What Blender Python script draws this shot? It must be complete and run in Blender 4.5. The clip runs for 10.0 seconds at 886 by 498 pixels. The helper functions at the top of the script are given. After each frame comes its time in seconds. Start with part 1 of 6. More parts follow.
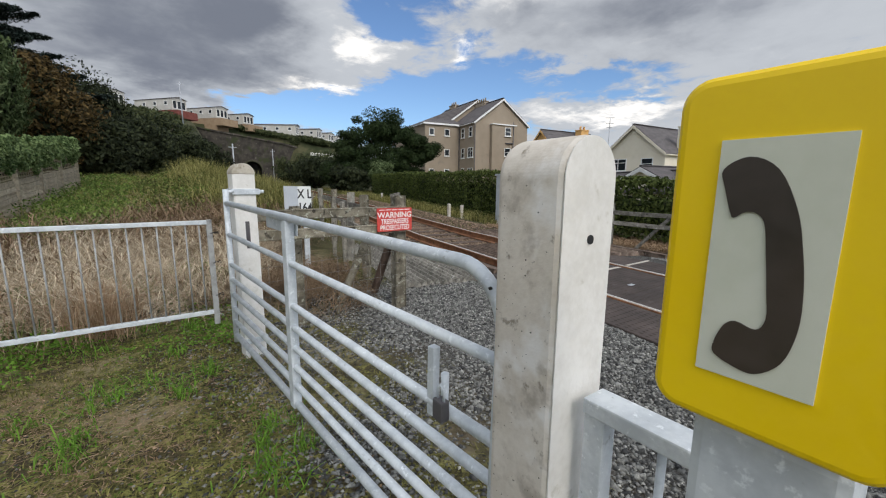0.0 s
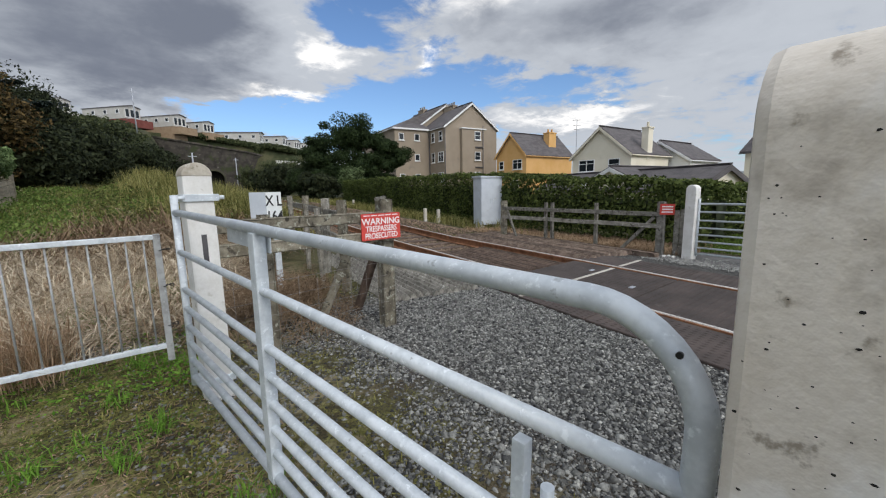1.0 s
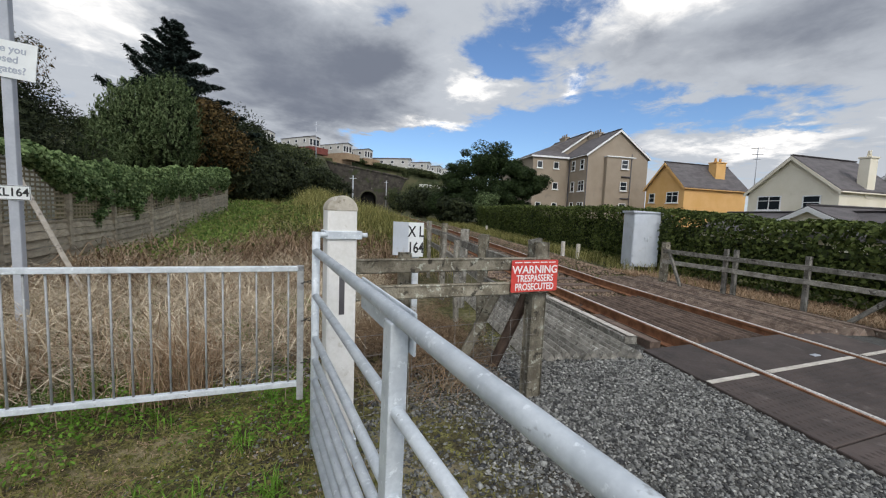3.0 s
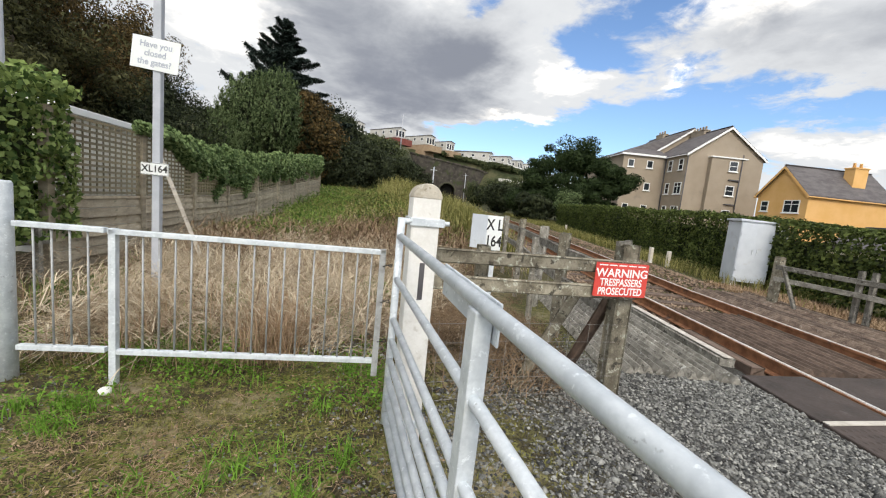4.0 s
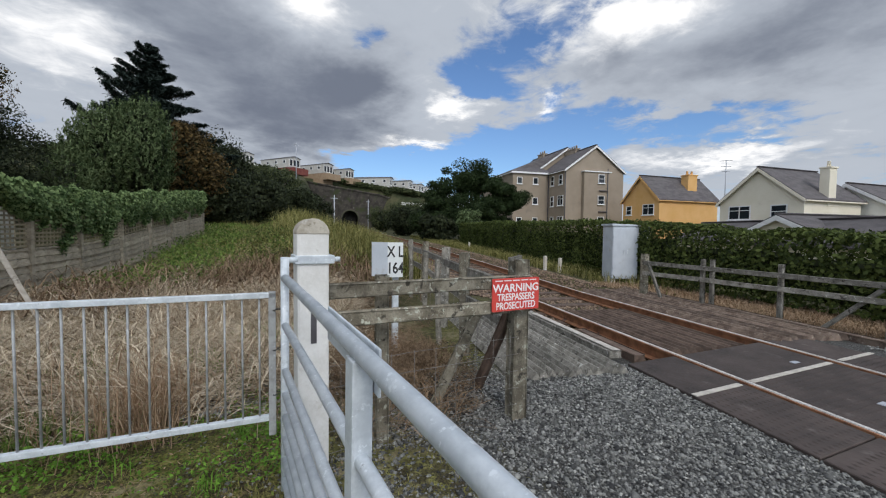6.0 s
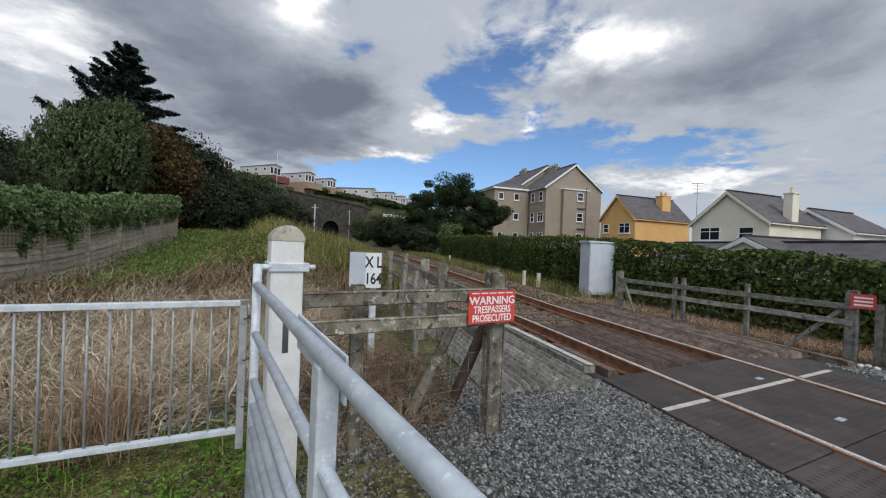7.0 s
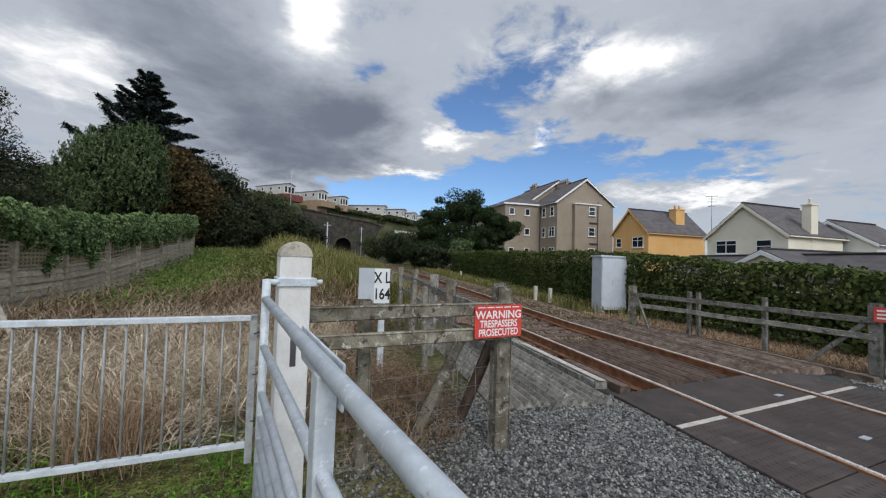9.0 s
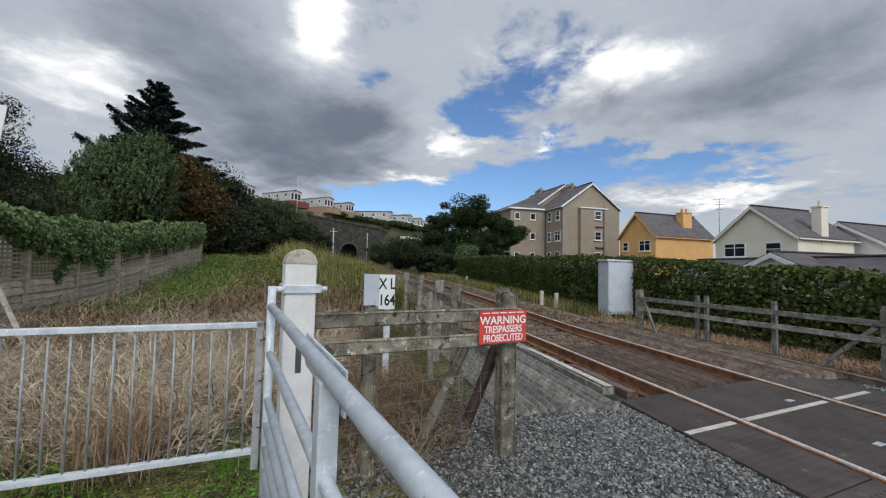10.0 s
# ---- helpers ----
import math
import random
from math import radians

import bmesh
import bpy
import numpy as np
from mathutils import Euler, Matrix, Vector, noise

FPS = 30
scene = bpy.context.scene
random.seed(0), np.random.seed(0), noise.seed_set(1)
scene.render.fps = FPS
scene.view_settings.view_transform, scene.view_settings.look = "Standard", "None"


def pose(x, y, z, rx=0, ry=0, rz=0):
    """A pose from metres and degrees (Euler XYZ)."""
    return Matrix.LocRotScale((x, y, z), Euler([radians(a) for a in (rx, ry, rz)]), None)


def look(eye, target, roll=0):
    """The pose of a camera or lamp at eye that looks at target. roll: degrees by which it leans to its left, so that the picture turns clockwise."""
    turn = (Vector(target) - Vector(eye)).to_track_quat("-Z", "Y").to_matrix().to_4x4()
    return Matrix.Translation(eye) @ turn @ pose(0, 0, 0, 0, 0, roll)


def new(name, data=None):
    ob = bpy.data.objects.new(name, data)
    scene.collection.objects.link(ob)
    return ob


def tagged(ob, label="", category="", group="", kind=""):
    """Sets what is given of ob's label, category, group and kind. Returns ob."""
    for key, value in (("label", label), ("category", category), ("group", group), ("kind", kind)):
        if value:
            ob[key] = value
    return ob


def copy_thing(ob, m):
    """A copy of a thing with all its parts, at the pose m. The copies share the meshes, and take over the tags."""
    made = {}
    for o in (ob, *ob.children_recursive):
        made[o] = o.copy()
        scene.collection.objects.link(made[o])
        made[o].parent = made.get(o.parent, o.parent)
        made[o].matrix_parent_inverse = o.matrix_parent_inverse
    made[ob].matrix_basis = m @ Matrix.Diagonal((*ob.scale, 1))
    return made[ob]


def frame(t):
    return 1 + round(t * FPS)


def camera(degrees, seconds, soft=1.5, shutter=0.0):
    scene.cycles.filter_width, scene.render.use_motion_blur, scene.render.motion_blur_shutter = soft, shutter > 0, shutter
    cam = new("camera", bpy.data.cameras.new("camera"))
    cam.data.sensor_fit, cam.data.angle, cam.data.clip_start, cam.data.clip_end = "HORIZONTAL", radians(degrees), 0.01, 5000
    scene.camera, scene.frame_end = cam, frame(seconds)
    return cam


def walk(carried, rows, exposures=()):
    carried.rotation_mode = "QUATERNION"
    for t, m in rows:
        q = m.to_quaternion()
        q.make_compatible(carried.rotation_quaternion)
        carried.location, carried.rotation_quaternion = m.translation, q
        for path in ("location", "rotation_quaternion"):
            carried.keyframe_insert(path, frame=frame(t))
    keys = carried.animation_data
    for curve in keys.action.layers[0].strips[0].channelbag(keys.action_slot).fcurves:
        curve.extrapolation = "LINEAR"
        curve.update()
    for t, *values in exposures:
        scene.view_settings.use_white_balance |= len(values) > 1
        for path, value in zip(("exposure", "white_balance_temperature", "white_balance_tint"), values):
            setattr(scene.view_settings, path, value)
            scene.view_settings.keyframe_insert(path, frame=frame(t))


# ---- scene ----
cam = camera(97.9, 10.0, soft=1.15)
PATH = [
    (0, (0.52, 0.099, 1.248), (1.679, 1.695, 0.922), 0.4),
    (0.2, (0.483, 0.216, 1.248), (1.541, 1.885, 0.935), -0.1),
    (0.4, (0.476, 0.323, 1.253), (1.498, 2.017, 0.96), -0.4),
    (0.5, (0.484, 0.371, 1.254), (1.515, 2.061, 0.965), -0.4),
    (1, (0.627, 0.557, 1.212), (1.9, 2.069, 0.91), -1.1),
    (1.5, (0.748, 0.68, 1.215), (2.29, 1.917, 0.911), -1.6),
    (1.8, (0.776, 0.82, 1.21), (2.412, 1.933, 0.917), -0.9),
    (2, (0.789, 0.902, 1.211), (2.403, 2.054, 0.948), -0.8),
    (2.5, (0.732, 1.047, 1.306), (1.793, 2.733, 1.133), -0.4),
    (3, (0.768, 1.143, 1.315), (1.49, 2.999, 1.137), 2.3),
    (4.5, (0.73, 1.169, 1.294), (1.02, 3.132, 1.042), 5.9),
    (5, (0.753, 1.18, 1.322), (1.308, 3.096, 1.185), 3.1),
    (5.5, (0.796, 1.189, 1.334), (1.534, 3.046, 1.233), 0.9),
    (7, (0.839, 1.172, 1.323), (1.728, 2.964, 1.305), 2.3),
    (7.5, (0.838, 1.133, 1.323), (1.753, 2.911, 1.372), 3.4),
    (8, (0.844, 1.111, 1.315), (1.722, 2.907, 1.38), 2.6),
    (8.5, (0.845, 1.107, 1.314), (1.694, 2.918, 1.374), 2.0),
    (9, (0.858, 1.124, 1.316), (1.690, 2.942, 1.379), 1.8),
    (9.5, (0.860, 1.117, 1.318), (1.671, 2.943, 1.395), 1.6),
    (10, (0.863, 1.108, 1.321), (1.667, 2.937, 1.41), 1.4),
]
EXPOSURES = [(0, 0.15, 6800, 10), (1.0, 0.15, 6650, 10), (2.0, -0.05, 6450, 10), (2.6, -0.03, 6500, 10), (3.0, 0.15, 6700, 10), (4.0, 0.68, 7200, 10), (4.5, 0.68, 7200, 10), (5.0, 0.35, 6850, 10), (5.5, 0.08, 6500, 10), (7.0, 0.0, 6450, 10), (10, 0.0, 6450, 10)]
walk(cam, [(t, look(eye, target, roll)) for t, eye, target, roll in PATH], EXPOSURES)
# ---- world, sun ----
SUN_AZ, SUN_EL = radians(188), radians(40)
world = bpy.data.worlds.new("world")
scene.world = world
world.use_nodes = True


class Nodes:
    """Short hand for building node trees."""

    def __init__(self, tree):
        self.tree = tree

    def add(self, kind):
        return self.tree.nodes.new(kind)

    def link(self, a, b):
        self.tree.links.new(a, b)

    def put(self, socket, value):
        if isinstance(value, bpy.types.NodeSocket):
            self.link(value, socket)
        elif isinstance(value, tuple) and len(value) == 3 and socket.type == "RGBA":
            socket.default_value = (*value, 1)
        else:
            socket.default_value = value

    def math(self, op, a, b=0.0, c=0.0):
        n = self.add("ShaderNodeMath")
        n.operation = op
        for s, v in zip(n.inputs, (a, b, c)):
            self.put(s, v)
        return n.outputs[0]

    def vec(self, op, a, b=(0, 0, 0), out=0):
        n = self.add("ShaderNodeVectorMath")
        n.operation = op
        self.put(n.inputs[0], a)
        self.put(n.inputs[1], b)
        return n.outputs[out]

    def mix(self, f, a, b, blend="MIX"):
        n = self.add("ShaderNodeMix")
        n.data_type, n.blend_type = "RGBA", blend
        self.put(n.inputs[0], f)
        self.put(n.inputs[6], a)
        self.put(n.inputs[7], b)
        return n.outputs[2]

    def noise(self, at, scale, detail=4.0, rough=0.55, distortion=0.0):
        n = self.add("ShaderNodeTexNoise")
        self.put(n.inputs["Vector"], at)
        n.inputs["Scale"].default_value = scale
        n.inputs["Detail"].default_value = detail
        n.inputs["Roughness"].default_value = rough
        n.inputs["Distortion"].default_value = distortion
        return n.outputs["Fac"]

    def ramp(self, f, lo, hi, a=0.0, b=1.0):
        n = self.add("ShaderNodeMapRange")
        n.interpolation_type = "SMOOTHSTEP"
        for s, v in zip(n.inputs, (f, lo, hi, a, b)):
            self.put(s, v)
        return n.outputs[0]

    def spread(self, f):
        n = self.add("ShaderNodeCombineXYZ")
        for s in n.inputs:
            self.put(s, f)
        return n.outputs[0]

    def xyz(self, v):
        n = self.add("ShaderNodeSeparateXYZ")
        self.put(n.inputs[0], v)
        return n.outputs


def make_sky():
    w = Nodes(world.node_tree)
    back = world.node_tree.nodes["Background"]
    way = w.add("ShaderNodeTexCoord").outputs["Generated"]
    x, y, z = w.xyz(way)
    sky = w.add("ShaderNodeTexSky")
    sky.sky_type, sky.sun_disc, sky.sun_elevation, sky.sun_rotation = "NISHITA", False, SUN_EL, SUN_AZ
    sky.dust_density, sky.ozone_density = 0.6, 2.0
    # clouds lie on a sheet overhead: the way, drawn out onto a plane
    up = w.math("ADD", w.math("MAXIMUM", z, 0.0), 0.16)
    comb = w.add("ShaderNodeCombineXYZ")
    w.put(comb.inputs[0], w.math("DIVIDE", x, up))
    w.put(comb.inputs[1], w.math("DIVIDE", y, up))
    sheet = comb.outputs[0]
    fine = w.noise(sheet, 2.6, 8.0, 0.60, 0.3)
    wisp = w.noise(sheet, 6.5, 7.0, 0.62, 0.5)
    turn = w.noise(sheet, 2.1, 5.0, 0.6, 0.2)
    shift = w.noise(w.vec("ADD", sheet, (5.3, 2.7, 1.1)), 2.4, 6.0, 0.6, 0.2)
    az = w.math("ADD", w.math("MULTIPLY", w.math("ARCTAN2", x, y), 57.2958), w.math("MULTIPLY", w.math("SUBTRACT", turn, 0.5), 15.0))
    el = w.math("ADD", w.math("MULTIPLY", w.math("ARCSINE", z), 57.2958), w.math("MULTIPLY", w.math("SUBTRACT", shift, 0.5), 9.0))

    def gather(start, forms):
        total = start
        for a, e, wide, high, gain in forms:
            p = w.math("DIVIDE", w.math("SUBTRACT", az, a), wide)
            q = w.math("DIVIDE", w.math("SUBTRACT", el, e), high)
            r = w.math("ADD", w.math("MULTIPLY", p, p), w.math("MULTIPLY", q, q))
            total = w.math("MULTIPLY_ADD", w.math("EXPONENT", w.math("MULTIPLY", r, -1.0)), gain, total)
        return total

    cover = w.math("MULTIPLY_ADD", w.math("SUBTRACT", fine, 0.5), 0.9, 0.60)
    cover = w.math("MULTIPLY_ADD", w.math("SUBTRACT", wisp, 0.5), 0.75, cover)
    clear = w.ramp(gather(cover, CLOUD_COVER), 0.30, 0.62)
    dark = w.math("MULTIPLY_ADD", w.math("SUBTRACT", fine, 0.5), -0.9, 0.10)
    dark = w.math("MULTIPLY_ADD", w.math("SUBTRACT", wisp, 0.5), -0.25, dark)
    dark = w.ramp(gather(dark, CLOUD_DEEP), 0.0, 1.0)
    white = w.math("MULTIPLY_ADD", w.math("SUBTRACT", wisp, 0.5), 0.8, -0.08)
    white = w.ramp(gather(white, CLOUD_WHITE), 0.0, 0.8)
    bright = w.mix(white, (0.625, 0.68, 0.765), (1.75, 1.72, 1.68))
    bright = w.mix(dark, bright, (0.22, 0.252, 0.325))
    low = w.ramp(z, 0.0, 0.14)
    bright = w.mix(w.math("MULTIPLY", w.math("SUBTRACT", 1.0, low), 0.5), bright, (0.66, 0.76, 0.88))
    # thin cloud glows round the hidden sun
    to_sun = (math.sin(SUN_AZ) * math.cos(SUN_EL), math.cos(SUN_AZ) * math.cos(SUN_EL), math.sin(SUN_EL))
    glow = w.ramp(w.vec("DOT_PRODUCT", way, to_sun, 1), 0.25, 1.0, 1.0, 2.6)
    bright = w.vec("MULTIPLY", bright, w.vec("MULTIPLY", (CLOUD, CLOUD, CLOUD), w.spread(glow)))
    blue = w.mix(1.0, sky.outputs[0], (0.80, 0.97, 1.18), "MULTIPLY")
    w.put(back.inputs[0], w.mix(clear, blue, bright))
    back.inputs[1].default_value = 0.11


CLOUD = 7.0
# azimuth, elevation, width, height and gain of the wide cloud forms and of the blue gaps between them
CLOUD_COVER = (
    (-4, 22, 18, 12, 0.5), (9, 17, 9, 5, 0.45), (2, 13, 10, 3, 0.35), (28, 20.8, 4, 2.6, -0.50), (41, 16, 8, 2.6, -0.42), (36, 13, 10, 2.0, -0.50),
    (18, 9.5, 14, 2.2, -0.75), (54, 15, 7, 1.8, -0.34), (62, 11.5, 6, 1.4, -0.25), (11, 26, 3, 2.5, -0.3), (36, 26, 7, 4, -0.24), (60, 14, 8, 2.0, -0.2), (33, 8, 10, 2.2, -0.45),
    (24.5, 17.3, 4, 1.8, 0.5), (61, 20, 12, 5, 0.4), (47, 22, 8, 4, 0.28), (70, 24, 14, 9, 0.4), (58, 9.6, 9, 1.6, 0.35),
)
CLOUD_DEEP = (
    (-4, 19, 13, 8, 0.55), (10, 19, 7, 5, 0.75), (2, 13, 9, 2.6, 0.5), (-13, 27, 10, 6, 0.45), (61, 20, 9, 4, 0.38),
    (69, 24, 8, 7, 0.42), (47, 21, 6, 2.5, 0.35), (5, 30, 5, 4, -0.7), (24.7, 17.8, 4, 2, -0.6), (-20, 19, 7, 4, -0.35),
)
CLOUD_WHITE = (
    (5.5, 31, 4, 4, 0.9), (24.7, 17.8, 3, 1.8, 0.7), (50, 27, 7, 2.6, 0.65), (20, 12.6, 7, 0.9, 0.6), (58, 9.8, 10, 1.5, 0.6),
    (-20, 19, 6, 4, 0.5), (37, 17.6, 1.8, 1.1, 0.6), (34, 28, 7, 4, 0.25), (44, 24, 7, 3, 0.3),
)
make_sky()
sun = new("sun", bpy.data.lights.new("sun", "SUN"))
sun.data.energy, sun.data.angle, sun.data.color = 1.1, radians(20), (1.0, 0.95, 0.87)
sun.matrix_world = look((60 * math.sin(SUN_AZ) * math.cos(SUN_EL), 60 * math.cos(SUN_AZ) * math.cos(SUN_EL), 60 * math.sin(SUN_EL)), (0, 0, 0))

# ---- materials ----


def material(name, a, b, scale=3.0, rough=0.8, bump=0.3, fine=40.0, metal=0.0, detail=None, spots=None, island=0.0, piece=0.0, stretch=(1, 1, 1), depth=0.01, sheen=None):
    """Two colours mixed by a coarse and a fine noise, with relief; spots: (colour, scale, lo, hi) lays stains on top."""
    m = bpy.data.materials.new(name)
    m.use_nodes = True
    n = Nodes(m.node_tree)
    bsdf = m.node_tree.nodes["Principled BSDF"]
    at = n.vec("MULTIPLY", n.add("ShaderNodeTexCoord").outputs["Object"], stretch)
    coarse, grain = n.noise(at, scale, 4.0), n.noise(at, fine, 3.0, 0.6)
    f = n.ramp(n.math("ADD", n.math("MULTIPLY", coarse, 0.7), n.math("MULTIPLY", grain, 0.3)), 0.36, 0.64)
    col = n.mix(f, a, b)
    if spots:
        for c, s, lo, hi in spots:
            col = n.mix(n.ramp(n.noise(at, s, 5.0, 0.62), lo, hi), col, c)
    if island:
        r = n.add("ShaderNodeNewGeometry").outputs["Random Per Island"]
        col = n.mix(n.ramp(r, 0.0, 1.0), n.mix(1.0, col, (1 - island,) * 3, "MULTIPLY"), n.mix(1.0, col, (1 + island, 1 + island, 1 + island * 0.8), "MULTIPLY"))
    if piece:
        r = n.add("ShaderNodeObjectInfo").outputs["Random"]
        col = n.mix(r, n.mix(1.0, col, (1 - piece,) * 3, "MULTIPLY"), n.mix(1.0, col, (1 + piece,) * 3, "MULTIPLY"))
    n.put(bsdf.inputs["Base Color"], col)
    n.put(bsdf.inputs["Roughness"], n.ramp(grain, 0.3, 0.7, max(rough - 0.1, 0.05), min(rough + 0.1, 1)))
    bsdf.inputs["Metallic"].default_value = metal
    if sheen is not None:
        bsdf.inputs["Specular IOR Level"].default_value = sheen
    if bump:
        b_ = n.add("ShaderNodeBump")
        b_.inputs["Strength"].default_value = bump
        b_.inputs["Distance"].default_value = depth
        n.put(b_.inputs["Height"], n.math("ADD", n.math("MULTIPLY", coarse, 0.5), grain))
        n.put(bsdf.inputs["Normal"], b_.outputs[0])
    return m


def leaf_material(name, a, b, light=0.35):
    m = bpy.data.materials.new(name)
    m.use_nodes = True
    n = Nodes(m.node_tree)
    bsdf = m.node_tree.nodes["Principled BSDF"]
    r = n.add("ShaderNodeNewGeometry").outputs["Random Per Island"]
    at = n.add("ShaderNodeTexCoord").outputs["Object"]
    f = n.math("ADD", n.math("MULTIPLY", r, 0.55), n.math("MULTIPLY", n.noise(at, 0.9, 3.0), 0.45))
    col = n.mix(n.ramp(f, 0.25, 0.8), a, b)
    n.put(bsdf.inputs["Base Color"], col)
    bsdf.inputs["Roughness"].default_value = 0.65
    bsdf.inputs["Specular IOR Level"].default_value = 0.12
    trans = n.add("ShaderNodeBsdfTranslucent")
    n.put(trans.inputs[0], col)
    mixs = n.add("ShaderNodeMixShader")
    mixs.inputs[0].default_value = light
    n.link(bsdf.outputs[0], mixs.inputs[1])
    n.link(trans.outputs[0], mixs.inputs[2])
    n.link(mixs.outputs[0], m.node_tree.nodes["Material Output"].inputs[0])
    return m


GALV = material("galvanised_steel", (0.50, 0.54, 0.575), (0.66, 0.70, 0.73), 14, 0.46, 0.12, 90, 0.12, spots=[((0.76, 0.80, 0.83), 55, 0.58, 0.68), ((0.40, 0.44, 0.48), 9, 0.60, 0.78), ((0.36, 0.385, 0.40), 34, 0.64, 0.72)], depth=0.002)
# darker copy of GALV: the shaded side of thin bars put into colour
SHADEDGALV = material("shaded_galvanised_steel", (0.27, 0.27, 0.265), (0.40, 0.41, 0.41), 14, 0.6, 0.12, 90, 0.15, spots=[((0.48, 0.50, 0.51), 40, 0.60, 0.70)], depth=0.002)
CONCRETE = material("painted_concrete", (0.58, 0.525, 0.45), (0.70, 0.65, 0.58), 5, 0.9, 0.35, 60, spots=[((0.80, 0.78, 0.75), 4.0, 0.50, 0.62), ((0.40, 0.355, 0.30), 9, 0.53, 0.70), ((0.30, 0.26, 0.21), 22, 0.62, 0.72)], depth=0.004)
CAPSTONE = material("bare_weathered_concrete", (0.34, 0.30, 0.235), (0.52, 0.475, 0.40), 9, 0.92, 0.5, 60, spots=[((0.62, 0.60, 0.55), 14, 0.58, 0.68), ((0.20, 0.17, 0.12), 20, 0.62, 0.72)], depth=0.004)
WHITEPOST = material("white_post_paint", (0.66, 0.64, 0.60), (0.78, 0.765, 0.735), 6, 0.75, 0.3, 60, spots=[((0.46, 0.43, 0.36), 10, 0.60, 0.74)], depth=0.003)
WOOD = material("weathered_timber", (0.13, 0.112, 0.08), (0.31, 0.28, 0.215), 10, 0.92, 0.9, 70, spots=[((0.46, 0.46, 0.38), 24, 0.57, 0.64), ((0.06, 0.052, 0.038), 15, 0.58, 0.66)], piece=0.18, depth=0.01)
OLDWOOD = material("grey_timber", (0.15, 0.14, 0.118), (0.33, 0.31, 0.27), 10, 0.92, 0.9, 70, spots=[((0.08, 0.072, 0.06), 16, 0.58, 0.66), ((0.50, 0.49, 0.45), 22, 0.60, 0.68)], piece=0.25, depth=0.01)
DARKWOOD = material("dark_track_timber", (0.075, 0.05, 0.037), (0.16, 0.112, 0.085), 6, 0.9, 0.6, 30, piece=0.25, depth=0.01)
PANELWOOD = material("fence_board_timber", (0.24, 0.20, 0.145), (0.42, 0.36, 0.265), 4, 0.88, 0.5, 24, spots=[((0.10, 0.10, 0.06), 5, 0.60, 0.74)], piece=0.22, stretch=(2, 0.6, 3), depth=0.006)
TRELLISWOOD = material("trellis_timber", (0.15, 0.125, 0.078), (0.27, 0.23, 0.15), 4, 0.9, 0.5, 24, piece=0.25, depth=0.005)
RUST = material("rusty_steel", (0.19, 0.08, 0.038), (0.34, 0.155, 0.075), 8, 0.85, 0.4, 60, spots=[((0.10, 0.06, 0.045), 6, 0.58, 0.7)], depth=0.004)
RAILTOP = material("worn_rail_head", (0.62, 0.58, 0.53), (0.80, 0.77, 0.73), 10, 0.32, 0.05, 60, metal=0.35, depth=0.001)
STONE = material("track_ballast", (0.065, 0.065, 0.066), (0.20, 0.20, 0.202), 25, 0.85, 0.4, 120, island=0.75, depth=0.004)
PALESTONE = material("pale_chippings", (0.19, 0.19, 0.188), (0.36, 0.355, 0.345), 25, 0.85, 0.4, 120, island=0.4, depth=0.004)
RUBBLE = material("rusty_ballast", (0.135, 0.092, 0.066), (0.26, 0.185, 0.135), 20, 0.9, 0.4, 90, island=0.45, depth=0.004)
YELLOW = material("yellow_plastic", (0.92, 0.62, 0.004), (0.95, 0.66, 0.008), 6, 0.42, 0.03, 80, depth=0.001)
SIGNWHITE = material("white_sign_plate", (0.70, 0.72, 0.71), (0.76, 0.78, 0.77), 8, 0.5, 0.03, 80, depth=0.001)
CREAM = material("cream_sign_panel", (0.62, 0.64, 0.52), (0.68, 0.69, 0.58), 5, 0.5, 0.03, 70, depth=0.001)
HANDSET = material("black_print", (0.035, 0.028, 0.022), (0.06, 0.045, 0.035), 6, 0.45, 0.02, 60, depth=0.001)
SIGNRED = material("red_sign_plate", (0.58, 0.045, 0.035), (0.66, 0.075, 0.055), 6, 0.5, 0.03, 70, depth=0.001)
SIGNINK = material("white_lettering", (0.80, 0.78, 0.76), (0.86, 0.84, 0.82), 6, 0.5, 0.0)
BLACKINK = material("black_lettering", (0.012, 0.012, 0.013), (0.02, 0.02, 0.02), 6, 0.5, 0.0)
GREYINK = material("faded_lettering", (0.34, 0.37, 0.44), (0.42, 0.45, 0.50), 6, 0.5, 0.0)
CABINET = material("pale_grey_cabinet_paint", (0.52, 0.56, 0.61), (0.60, 0.64, 0.69), 3, 0.6, 0.06, 50, spots=[((0.44, 0.43, 0.41), 3.5, 0.60, 0.76)], depth=0.002)
PANEL = material("black_rubber_panel", (0.040, 0.030, 0.026), (0.072, 0.054, 0.047), 3, 0.85, 0.5, 45, spots=[((0.13, 0.11, 0.10), 5, 0.6, 0.78)], piece=0.22, depth=0.006)
LINE = material("worn_road_paint", (0.42, 0.38, 0.33), (0.58, 0.54, 0.48), 14, 0.8, 0.3, 60, spots=[((0.22, 0.19, 0.17), 12, 0.60, 0.70)], depth=0.003)
BARK = material("bark", (0.07, 0.055, 0.04), (0.14, 0.11, 0.085), 6, 0.95, 0.7, 25, depth=0.02)
TAN_RENDER = material("brown_roughcast", (0.29, 0.235, 0.175), (0.335, 0.275, 0.21), 0.6, 0.9, 0.3, 12, spots=[((0.255, 0.21, 0.165), 0.5, 0.56, 0.72)], depth=0.02)
ORANGE_RENDER = material("orange_render", (0.68, 0.385, 0.13), (0.74, 0.44, 0.18), 0.8, 0.9, 0.2, 12, depth=0.02)
